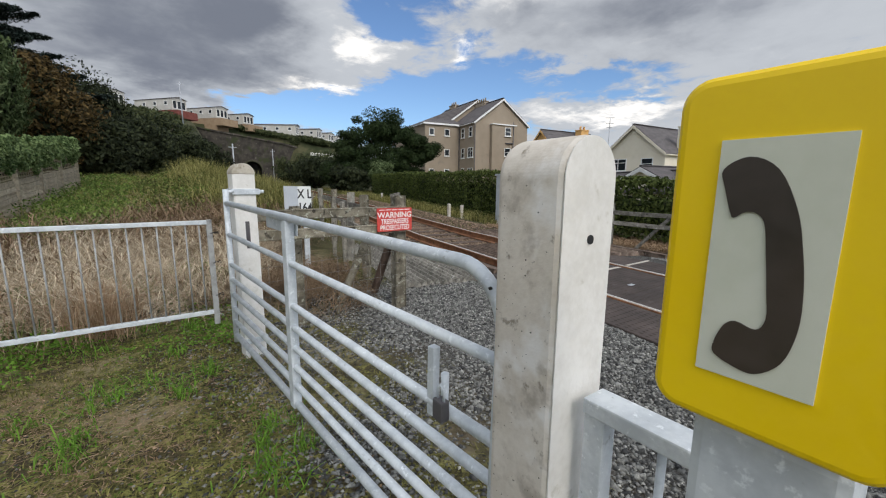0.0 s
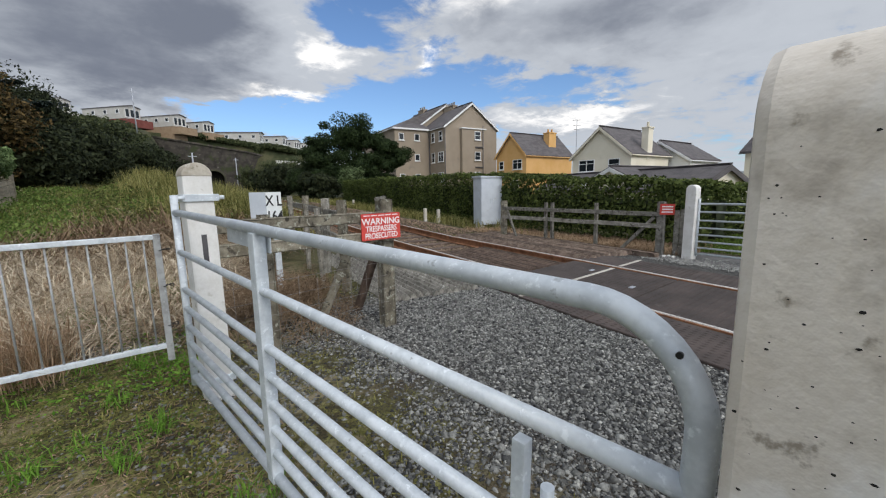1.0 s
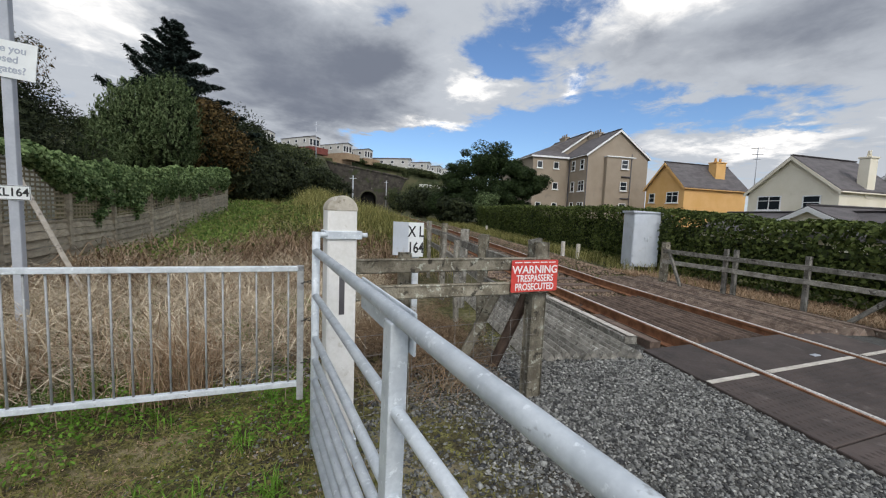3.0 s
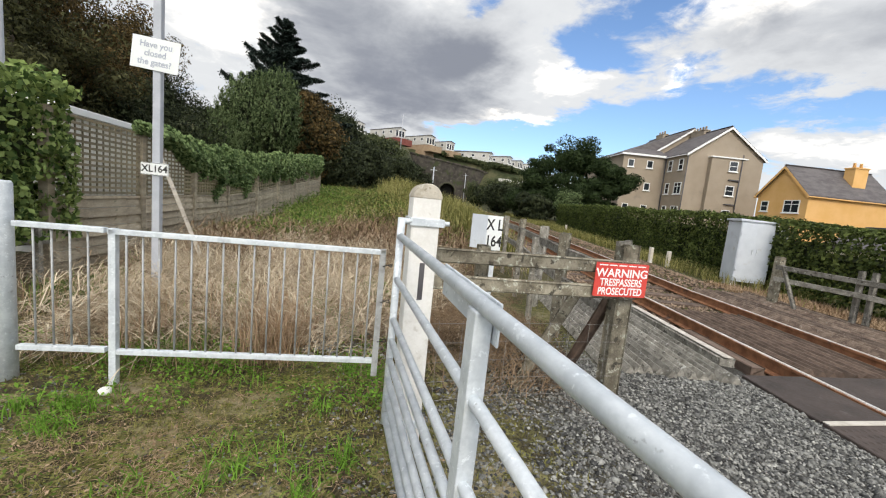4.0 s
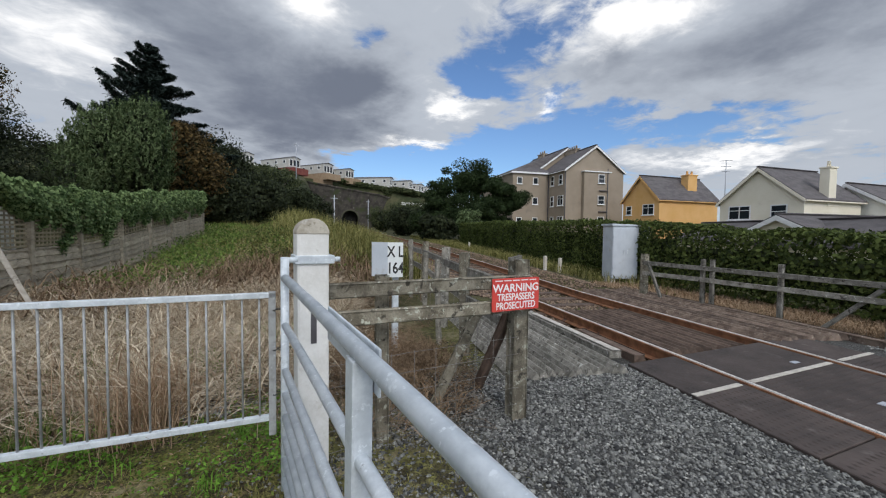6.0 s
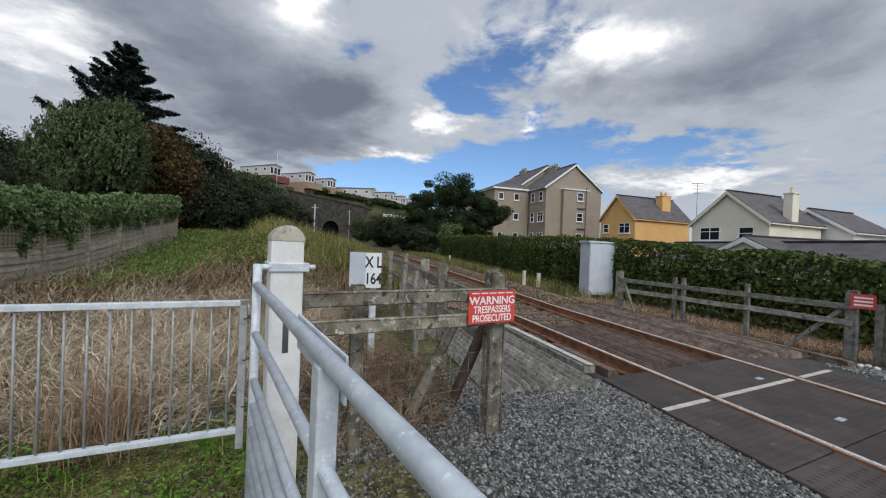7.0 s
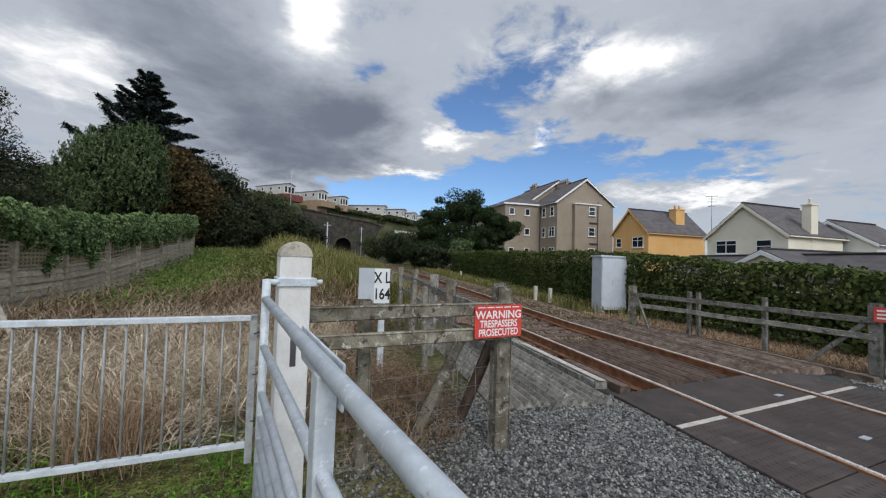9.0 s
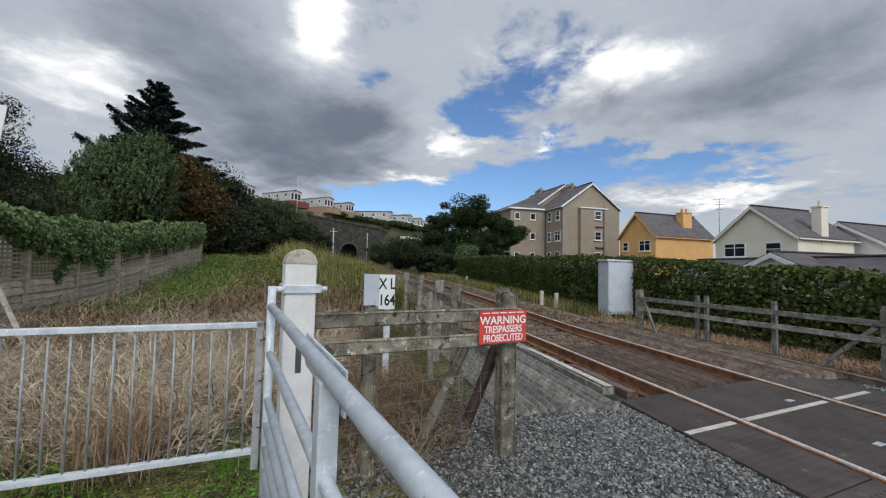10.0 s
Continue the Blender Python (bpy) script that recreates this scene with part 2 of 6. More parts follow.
CREAM_RENDER = material("cream_render", (0.74, 0.68, 0.54), (0.80, 0.74, 0.61), 0.8, 0.9, 0.2, 12, spots=[((0.64, 0.58, 0.46), 0.7, 0.60, 0.76)], depth=0.02)
WHITE_RENDER = material("white_render", (0.70, 0.69, 0.64), (0.76, 0.75, 0.71), 0.8, 0.9, 0.2, 12, depth=0.02)
SLATE = material("slate_roof", (0.075, 0.066, 0.068), (0.125, 0.112, 0.112), 1.2, 0.75, 0.5, 9, spots=[((0.16, 0.145, 0.13), 1.5, 0.6, 0.75)], stretch=(1, 1, 3), depth=0.03)
BRICK = material("red_brick", (0.25, 0.07, 0.045), (0.33, 0.11, 0.07), 4, 0.9, 0.4, 15, depth=0.02)
TRIM = material("white_trim_paint", (0.74, 0.74, 0.73), (0.80, 0.80, 0.79), 5, 0.55, 0.03)
DARKTRIM = material("dark_bargeboard", (0.06, 0.055, 0.06), (0.09, 0.085, 0.09), 5, 0.6, 0.03)
CARAVAN = material("caravan_cladding", (0.46, 0.44, 0.40), (0.54, 0.52, 0.48), 1.0, 0.6, 0.05, 10, depth=0.01)
REDSKIRT = material("red_brick_skirt", (0.17, 0.045, 0.035), (0.23, 0.07, 0.055), 1.5, 0.9, 0.2, 8, depth=0.02)
TIMBERSKIRT = material("orange_timber_skirt", (0.30, 0.205, 0.125), (0.37, 0.265, 0.17), 1.5, 0.85, 0.2, 8, depth=0.02)
PORTALSTONE = material("dark_tunnel_stone", (0.030, 0.026, 0.021), (0.085, 0.072, 0.058), 0.8, 0.95, 0.9, 4, spots=[((0.17, 0.155, 0.135), 1.6, 0.60, 0.70), ((0.045, 0.055, 0.02), 0.35, 0.52, 0.62)], piece=0.2, depth=0.1)
# near-black that stands in for the dark inside the tunnel and small holes
HOLEDARK = material("dark_inside_holes", (0.012, 0.011, 0.010), (0.02, 0.018, 0.016), 1, 0.95, 0.2, 6)
GREYPAINT = material("grey_pole_paint", (0.36, 0.38, 0.42), (0.44, 0.46, 0.50), 6, 0.55, 0.1, 60, depth=0.002)
ASPHALT = material("worn_asphalt", (0.085, 0.083, 0.082), (0.14, 0.136, 0.13), 1.5, 0.9, 0.5, 70, depth=0.006)
BROWNWOOD = material("brown_guard_timber", (0.10, 0.068, 0.05), (0.235, 0.175, 0.135), 8, 0.92, 0.9, 50, spots=[((0.34, 0.29, 0.24), 20, 0.60, 0.70)], piece=0.3, depth=0.01)
WIRE = material("rusted_wire", (0.20, 0.19, 0.18), (0.30, 0.28, 0.26), 20, 0.6, 0.0, metal=0.4)
WEED = leaf_material("weed_leaf", (0.07, 0.12, 0.02), (0.20, 0.27, 0.06))
WEEDFRESH = leaf_material("fresh_weed_leaf", (0.09, 0.19, 0.025), (0.22, 0.40, 0.06))
BANKWEED = leaf_material("bank_weed_leaf", (0.05, 0.065, 0.02), (0.24, 0.245, 0.085), 0.25)
NETTLE = leaf_material("nettle_leaf", (0.06, 0.11, 0.025), (0.24, 0.33, 0.085))
TURF = leaf_material("yellow_turf", (0.10, 0.095, 0.03), (0.29, 0.27, 0.09), 0.2)
STRAW = leaf_material("dry_grass", (0.38, 0.30, 0.20), (0.78, 0.67, 0.51), 0.12)
TANGLE = leaf_material("dead_bramble", (0.13, 0.085, 0.05), (0.34, 0.24, 0.155), 0.1)
STRAWBROWN = leaf_material("brown_dry_weed", (0.26, 0.17, 0.10), (0.50, 0.36, 0.24), 0.12)
GRASS = leaf_material("long_grass", (0.10, 0.11, 0.03), (0.40, 0.36, 0.14), 0.3)
IVY = leaf_material("ivy_leaf", (0.05, 0.09, 0.025), (0.33, 0.42, 0.14), 0.3)
FENCEIVY = leaf_material("pale_ivy_leaf", (0.05, 0.09, 0.03), (0.30, 0.40, 0.17), 0.3)
HEDGE = leaf_material("hedge_leaf", (0.035, 0.052, 0.014), (0.14, 0.175, 0.05), 0.2)
# leaf of dark shrubs; also paints the shade inside other bushes and hedges
LEAFDARKSHADE = leaf_material("dark_leaf_and_inner_shade", (0.014, 0.020, 0.011), (0.058, 0.070, 0.034), 0.15)
LEAFOLIVE = leaf_material("olive_tree_leaf", (0.024, 0.026, 0.012), (0.105, 0.105, 0.045), 0.2)
LEAFMID = leaf_material("green_bush_leaf", (0.036, 0.06, 0.022), (0.20, 0.26, 0.12), 0.28)
LEAFBROWN = leaf_material("russet_leaf", (0.045, 0.034, 0.016), (0.17, 0.115, 0.045), 0.2)
NEEDLE = leaf_material("conifer_needle", (0.014, 0.023, 0.019), (0.05, 0.07, 0.060), 0.1)
PINE = leaf_material("pine_needle", (0.014, 0.026, 0.010), (0.045, 0.068, 0.024), 0.12)
SCRUB = leaf_material("hill_scrub", (0.03, 0.042, 0.018), (0.10, 0.115, 0.05), 0.2)


def glass_material():
    m = bpy.data.materials.new("window_glass")
    m.use_nodes = True
    b = m.node_tree.nodes["Principled BSDF"]
    b.inputs["Base Color"].default_value = (0.02, 0.025, 0.03, 1)
    b.inputs["Roughness"].default_value = 0.08
    return m


GLASS = glass_material()


def water_material():
    m = material("sea_water", (0.10, 0.17, 0.22), (0.14, 0.21, 0.26), 0.01, 0.35, 0.2, 0.3, depth=0.2)
    return m


WATER = water_material()

# ---- plan ----
EDGE_SLOPE = 0.20


def smooth(a, b, x):
    t = min(max((x - a) / (b - a), 0.0), 1.0)
    return t * t * (3 - 2 * t)


def track_x(y):
    """The middle of the track."""
    return 4.80 + EDGE_SLOPE * y - (0.00053 * y * y if y > 0 else 0)


def track_z(y):
    return 0.03 + 0.0205 * max(y - 8, 0)


def hill_top(az):
    """Height of the caravan terrace by direction from the crossing."""
    pts = ((-60, 16), (-30, 17), (-5, 17), (2, 16.2), (6, 15.7), (9, 15.2), (16, 13.5), (19, 12.8), (21, 11.5), (25, 7.0), (29, 3.0), (34, -0.5), (90, -1.5))
    if az <= pts[0][0]:
        return pts[0][1]
    for (a, h), (b, k) in zip(pts, pts[1:]):
        if az <= b:
            return h + (k - h) * (az - a) / (b - a)
    return pts[-1][1]


def ground_z(x, y):
    """The lie of the land."""
    tx, tz = track_x(y), track_z(y)
    side = (x - tx)
    z = 0.0
    # beyond the track, and the slope down to the sea
    if side > 0:
        z = -0.11 * smooth(1.6, 3.2, side) + (tz - 0.03)
        z += (-0.04 * max(x - 13, 0)) * (1 - smooth(20, 45, y)) * smooth(-60, 30, 30 - x * 0.1)
        z = max(z, -5.5)
    else:
        z = (tz - 0.03) * (1 - smooth(2.2, 6, -side))
    # bank between the board fence and the track
    m = smooth(5, 22, y) * 1.5 * math.exp(-((x - 1.7) / 2.6) ** 2) * (1 - smooth(26, 45, y) * 0.4)
    f = 0.10 * max(y - 11.6, 0) * (1 - smooth(26, 40, y)) * (1 - smooth(-1, 4, x))
    if side < 0:
        z += max(m, f) * smooth(2.0, 4.0, -side)
    # slope behind the board fence
    z += 0.22 * max(-6.0 - x, 0) * smooth(-5, 12, y) if x < -6 else 0
    z = min(z, 9)
    az = math.degrees(math.atan2(x - 0.87, y - 1.1))
    r = math.hypot(x - 0.87, y - 1.1)
    top = hill_top(az)
    if top > 0 and y > 0:
        start = 34 if az < 6 else 34 + (110 - 34) * smooth(6, 8.5, az)
        h = top * smooth(start, 118, r) if az < 6 else top * smooth(start, 116, r)
        if r > 118:
            h = top * (1 - 0.55 * smooth(150, 420, r))
        keep = smooth(5.5, 13.0, abs(side)) if y < 115.3 else 1.0
        z = max(z, h * keep + z * (1 - keep)) if keep < 1 else max(z, h)
    if abs(side) < 3.0 and y < 115.3:
        z = min(z, tz - 0.03) if y > 8 else z
        k = 1 - smooth(1.0, 1.9, abs(side))
        z -= 0.17 * k * max(smooth(3.95, 4.3, y), 1 - smooth(-2.0, -1.6, y))
    if abs(x) < 40 and abs(y) < 60:
        z += 0.035 * noise.noise((x * 1.3, y * 1.3, 0)) * (0.2 if 2.0 < x - 0.2 * y < 8 else 1 - 0.8 * smooth(1.2, 2.0, x - 0.2 * y))
    return z


# ---- building blocks ----


def part(name, bm, mat, parent, label="", at=None):
    me = bpy.data.meshes.new(name)
    bm.normal_update()
    bm.to_mesh(me)
    bm.free()
    me.materials.append(mat)
    ob = new(name, me)
    ob.parent = parent
    if at is not None:
        ob.matrix_basis = at
    if label:
        tagged(ob, label)
    return ob


def thing(name, at, label, category, group="", kind=""):
    ob = new(name)
    ob.empty_display_size = 0.1
    ob.matrix_basis = at if isinstance(at, Matrix) else pose(*at)
    return tagged(ob, label, category, group, kind)


def raw(name, verts, faces, mat, parent=None, smooth_faces=False):
    me = bpy.data.meshes.new(name)
    me.from_pydata(verts, [], faces)
    me.materials.append(mat)
    if smooth_faces:
        me.polygons.foreach_set("use_smooth", [True] * len(me.polygons))
    me.update()
    ob = new(name, me)
    ob.parent = parent
    return ob


def box(x0, y0, z0, x1, y1, z1, bevel=0.0, bm=None):
    own = bm is None
    bm = bm or bmesh.new()
    r = bmesh.ops.create_cube(bm, size=1.0)
    bmesh.ops.transform(bm, matrix=Matrix.Translation(((x0 + x1) / 2, (y0 + y1) / 2, (z0 + z1) / 2)) @ Matrix.Diagonal((x1 - x0, y1 - y0, z1 - z0, 1)), verts=r["verts"])
    if bevel and own:
        bmesh.ops.bevel(bm, geom=bm.edges[:], offset=bevel, segments=2, affect="EDGES", profile=0.6)
    return bm


def beam(a, b, w, h, bevel=0.006, wobble=0.0):
    """A squared timber or bar from a to b."""
    a, b = Vector(a), Vector(b)
    d = b - a
    n = max(int(d.length / 0.4), 1) if wobble else 1
    bm = bmesh.new()
    side = d.cross(Vector((0, 0, 1)))
    side = side.normalized() if side.length > 1e-4 else Vector((1, 0, 0))
    top = side.cross(d).normalized()
    rings = []
    for i in range(n + 1):
        p = a + d * i / n + side * random.uniform(-wobble, wobble) + top * random.uniform(-wobble, wobble)
        c = bevel
        ring = []
        for sx, sy in ((-1, -1), (1, -1), (1, 1), (-1, 1)):
            for k in (0, 1):
                ox = w / 2 - (c if (k == 0) == (sx * sy > 0) else 0)
                oy = h / 2 - (c if (k == 1) == (sx * sy > 0) else 0)
                ring.append(bm.verts.new(p + side * sx * ox + top * sy * oy))
        rings.append(ring)
    for r, s in zip(rings, rings[1:]):
        for i in range(8):
            bm.faces.new((r[i], r[(i + 1) % 8], s[(i + 1) % 8], s[i]))
    bm.faces.new(rings[0][::-1])
    bm.faces.new(rings[-1])
    bmesh.ops.recalc_face_normals(bm, faces=bm.faces[:])
    return bm


def tube(points, r, sides=12, closed_ends=True):
    """A round bar along points."""
    bm = bmesh.new()
    pts = [Vector(p) for p in points]
    rings = []
    ref = Vector((0.31, 0.17, 0.93)).normalized()
    for i, p in enumerate(pts):
        d = (pts[min(i + 1, len(pts) - 1)] - pts[max(i - 1, 0)]).normalized()
        s = d.cross(ref)
        s = s.normalized() if s.length > 0.05 else Vector((1, 0, 0))
        t = s.cross(d).normalized()
        rr = r[i] if isinstance(r, (list, tuple)) else r
        rings.append([bm.verts.new(p + (s * math.cos(a) + t * math.sin(a)) * rr) for a in (2 * math.pi * k / sides for k in range(sides))])
    for q, s in zip(rings, rings[1:]):
        for i in range(sides):
            f = bm.faces.new((q[i], q[(i + 1) % sides], s[(i + 1) % sides], s[i]))
            f.smooth = True
    if closed_ends:
        bm.faces.new(rings[0][::-1])
        bm.faces.new(rings[-1])
    bmesh.ops.recalc_face_normals(bm, faces=bm.faces[:])
    return bm


def prism(outline, y0, y1, bevel=0.0):
    """An outline in x and z drawn out along y."""
    bm = bmesh.new()
    a = [bm.verts.new((x, y0, z)) for x, z in outline]
    b = [bm.verts.new((x, y1, z)) for x, z in outline]
    n = len(a)
    for i in range(n):
        bm.faces.new((a[i], a[(i + 1) % n], b[(i + 1) % n], b[i]))
    bm.faces.new(a[::-1])
    bm.faces.new(b)
    bmesh.ops.recalc_face_normals(bm, faces=bm.faces[:])
    if bevel:
        bmesh.ops.bevel(bm, geom=[e for e in bm.edges if len(e.link_faces) == 2 and e.calc_face_angle() > 0.6], offset=bevel, segments=2, affect="EDGES", profile=0.6)
    return bm


def lettering(name, body, size, mat, parent, at, squash=1.0):
    cu = bpy.data.curves.new(name, "FONT")
    cu.body, cu.size, cu.align_x, cu.align_y, cu.extrude = body, size, "CENTER", "CENTER", 0.0006
    cu.offset = 0.02 * size
    cu.materials.append(mat)
    ob = new(name, cu)
    ob.parent = parent
    ob.matrix_basis = at @ Matrix.Diagonal((squash, 1, 1, 1))
    return ob


rng = np.random.default_rng(7)


def leaves(name, centres, size, mat, parent=None, normals=None, aspect=0.6, droop=0.0):
    """One small four-cornered leaf, folded along its middle, at each centre."""
    n = len(centres)
    d = rng.normal(size=(n, 3))
    if normals is not None:
        d = d * 0.55 + normals
    d /= np.linalg.norm(d, axis=1, keepdims=True) + 1e-9
    u = np.cross(d, rng.normal(size=(n, 3)))
    u /= np.linalg.norm(u, axis=1, keepdims=True) + 1e-9
    u[:, 2] -= droop
    v = np.cross(d, u)
    s = (size * rng.uniform(0.6, 1.35, n))[:, None]
    c = np.asarray(centres)
    verts = np.empty((n, 4, 3))
    verts[:, 0] = c - u * s
    verts[:, 1] = c + v * s * aspect + d * s * 0.18
    verts[:, 2] = c + u * s
    verts[:, 3] = c - v * s * aspect + d * s * 0.18
    return quads(name, verts, mat, parent)


def quads(name, verts, mat, parent=None):
    n = len(verts)
    me = bpy.data.meshes.new(name)
    me.vertices.add(4 * n)
    me.vertices.foreach_set("co", verts.reshape(-1).astype(np.float32))
    me.loops.add(4 * n)
    me.loops.foreach_set("vertex_index", np.arange(4 * n, dtype=np.int32))
    me.polygons.add(n)
    me.polygons.foreach_set("loop_start", np.arange(0, 4 * n, 4, dtype=np.int32))
    me.materials.append(mat)
    me.update(calc_edges=True)
    ob = new(name, me)
    ob.parent = parent
    return ob


def blades(name, roots, height, width, mat, parent=None, lean=0.5, tip=0.25):
    """Grass: each blade two quads, bent over."""
    n = len(roots)
    a = rng.uniform(0, 2 * np.pi, n)
    out = np.stack([np.cos(a), np.sin(a), np.zeros(n)], 1)
    side = np.stack([-np.sin(a), np.cos(a), np.zeros(n)], 1)
    h = (height * rng.uniform(0.5, 1.3, n))[:, None]
    le = (lean * rng.uniform(0.1, 1.2, n))[:, None]
    up = np.array([0, 0, 1.0])
    p0 = np.asarray(roots)
    p1 = p0 + up * h * 0.6 + out * h * le * 0.35
    p2 = p0 + up * h * (1 - 0.35 * le) + out * h * le
    w = width * rng.uniform(0.6, 1.3, n)[:, None]
    verts = np.empty((n, 2, 4, 3))
    verts[:, 0, 0], verts[:, 0, 1] = p0 - side * w, p0 + side * w
    verts[:, 0, 2], verts[:, 0, 3] = p1 + side * w * 0.8, p1 - side * w * 0.8
    verts[:, 1, 0], verts[:, 1, 1] = p1 - side * w * 0.8, p1 + side * w * 0.8
    verts[:, 1, 2], verts[:, 1, 3] = p2 + side * w * tip, p2 - side * w * tip
    return quads(name, verts.reshape(-1, 4, 3), mat, parent)


def swept(name, n, per, area, keep, length, width, mat, rise=0.16, spread=0.16, swirl=0.7, flow=0.35):
    """Long dead grass in laid tufts: the blades of one tuft arch over to one side, and neighbouring tufts lean alike."""
    c = np.array(scatter(n, *area, keep))
    way = np.array([0.25 + 1.5 * noise.noise((x * flow, y * flow, 17)) + (math.pi if noise.noise((x * 0.8, y * 0.8, 29)) > 0.05 else 0.0) + random.gauss(0, 0.3) for x, y in c])
    m = n * per
    roots = np.repeat(c, per, axis=0) + rng.normal(0, spread, (m, 2))
    a = np.repeat(way, per) + rng.normal(0, swirl, m)
    out = np.stack([np.cos(a), np.sin(a), np.zeros(m)], 1)
    side = np.stack([-np.sin(a), np.cos(a), np.zeros(m)], 1)
    ln = (length * rng.uniform(0.5, 1.35, m))[:, None]
    high = (rise * np.repeat(rng.uniform(0.5, 1.5, n), per) * rng.uniform(0.5, 1.25, m))[:, None]
    up = np.array([0, 0, 1.0])
    p = [on_ground(roots) + up * high * rng.uniform(0.0, 1.0, (m, 1))]
    for f, h in ((0.30, 0.30), (0.65, 0.38), (1.0, 0.05)):
        p.append(p[0] + out * ln * f + up * high * h + side * rng.normal(0, 0.03, (m, 1)))
    verts = np.empty((m, 3, 4, 3))
    w = width * rng.uniform(0.6, 1.3, m)[:, None]
    for k in range(3):
        verts[:, k, 0], verts[:, k, 1] = p[k] - side * w, p[k] + side * w
        t = 0.25 if k == 2 else 1.0
        verts[:, k, 2], verts[:, k, 3] = p[k + 1] + side * w * t, p[k + 1] - side * w * t
    return quads(name, verts.reshape(-1, 4, 3), mat)


def on_ground(xy, dz=0.0):
    return np.array([(x, y, ground_z(x, y) + dz) for x, y in xy])


def shell(n, centre, radii, inner=0.72):
    """Points in the outer part of an ellipsoid, and the ways out of it."""
    d = rng.normal(size=(n, 3))
    d /= np.linalg.norm(d, axis=1, keepdims=True)
    r = rng.uniform(inner ** 3, 1, n) ** (1 / 3)
    return np.asarray(centre) + d * r[:, None] * np.asarray(radii), d


def crown(clumps, per, leaf_inner=0.55):
    """Points over many clumps: each (centre, radius or radii)."""
    c, d = [], []
    for centre, rad in clumps:
        rad = (rad, rad, rad * 0.8) if isinstance(rad, (int, float)) else rad
        p, q = shell(per, centre, rad, leaf_inner)
        c.append(p)
        d.append(q)
    return np.concatenate(c), np.concatenate(d)

# ---- ground, sea ----


def ground_material():
    m = bpy.data.materials.new("ground")
    m.use_nodes = True
    n = Nodes(m.node_tree)
    bsdf = m.node_tree.nodes["Principled BSDF"]
    at = n.add("ShaderNodeTexCoord").outputs["Object"]
    x, y, z = n.xyz(at)
    big, mid, fine, tiny = n.noise(at, 0.35, 4), n.noise(at, 2.2, 5), n.noise(at, 14, 5, 0.6), n.noise(at, 75, 3, 0.6)
    moss = n.mix(n.ramp(mid, 0.40, 0.62), (0.082, 0.066, 0.036), (0.15, 0.152, 0.034))
    moss = n.mix(n.ramp(fine, 0.45, 0.66), moss, (0.30, 0.29, 0.09))
    moss = n.mix(n.ramp(tiny, 0.50, 0.62), moss, (0.038, 0.034, 0.02))
    moss = n.mix(n.math("MULTIPLY", n.ramp(n.noise(at, 1.1, 6, 0.65), 0.48, 0.62), n.ramp(fine, 0.36, 0.58)), moss, (0.31, 0.26, 0.165))
    moss = n.mix(n.ramp(n.noise(at, 3.1, 5, 0.6), 0.60, 0.70), moss, (0.05, 0.038, 0.024))
    grit = n.mix(n.ramp(tiny, 0.42, 0.58), (0.05, 0.049, 0.046), (0.16, 0.157, 0.15))
    grit = n.mix(n.ramp(fine, 0.50, 0.70), grit, (0.10, 0.095, 0.085))
    grit = n.mix(n.math("MULTIPLY", n.ramp(x, 2.6, 1.5), n.ramp(mid, 0.40, 0.60)), grit, (0.075, 0.055, 0.036))
    # gravel lies from just beyond the gate to the crossing
    edge = n.math("ADD", x, n.math("MULTIPLY", n.math("SUBTRACT", mid, 0.5), 1.6))
    edge = n.math("SUBTRACT", edge, n.math("MULTIPLY", y, 0.05))
    g = n.ramp(edge, 1.25, 2.1)
    g = n.math("MULTIPLY", g, n.ramp(n.math("SUBTRACT", x, n.math("MULTIPLY", y, 0.2)), 9.2, 7.4))
    g = n.math("MULTIPLY", g, n.ramp(n.math("ADD", y, n.math("MULTIPLY", x, -0.2)), 4.4, 3.4))
    grass = n.mix(n.ramp(mid, 0.35, 0.65), (0.055, 0.062, 0.022), (0.14, 0.13, 0.055))
    grass = n.mix(n.ramp(big, 0.45, 0.65), grass, (0.115, 0.10, 0.055))
    scrub = n.mix(n.ramp(n.noise(at, 0.12, 6, 0.65), 0.42, 0.60), (0.035, 0.045, 0.02), (0.10, 0.095, 0.05))
    far = n.ramp(n.vec("LENGTH", at, out=1), 28, 60)
    near = n.ramp(n.vec("LENGTH", at, out=1), 4.5, 9)
    col = n.mix(near, moss, grass)
    # dead grass thatch behind the railing, darkened to paint the shadows between straws
    shaded_thatch = n.mix(n.ramp(fine, 0.38, 0.62), (0.085, 0.060, 0.038), (0.27, 0.205, 0.135))
    th = n.math("MULTIPLY", n.ramp(y, 3.9, 4.5), n.ramp(n.math("ADD", y, n.math("MULTIPLY", mid, 3.0)), 12.5, 9.5))
    th = n.math("MULTIPLY", th, n.ramp(n.math("SUBTRACT", x, n.math("MULTIPLY", y, 0.22)), 1.5, 0.8))
    col = n.mix(n.math("MULTIPLY", th, n.ramp(mid, 0.36, 0.50)), col, shaded_thatch)
    col = n.mix(far, col, scrub)
    col = n.mix(g, col, grit)
    n.put(bsdf.inputs["Base Color"], col)
    bsdf.inputs["Roughness"].default_value = 0.95
    bsdf.inputs["Specular IOR Level"].default_value = 0.2
    b = n.add("ShaderNodeBump")
    b.inputs["Strength"].default_value = 1.0
    b.inputs["Distance"].default_value = 0.05
    n.put(b.inputs["Height"], n.math("ADD", fine, n.math("MULTIPLY", tiny, 0.6)))
    n.put(bsdf.inputs["Normal"], b.outputs[0])
    return m


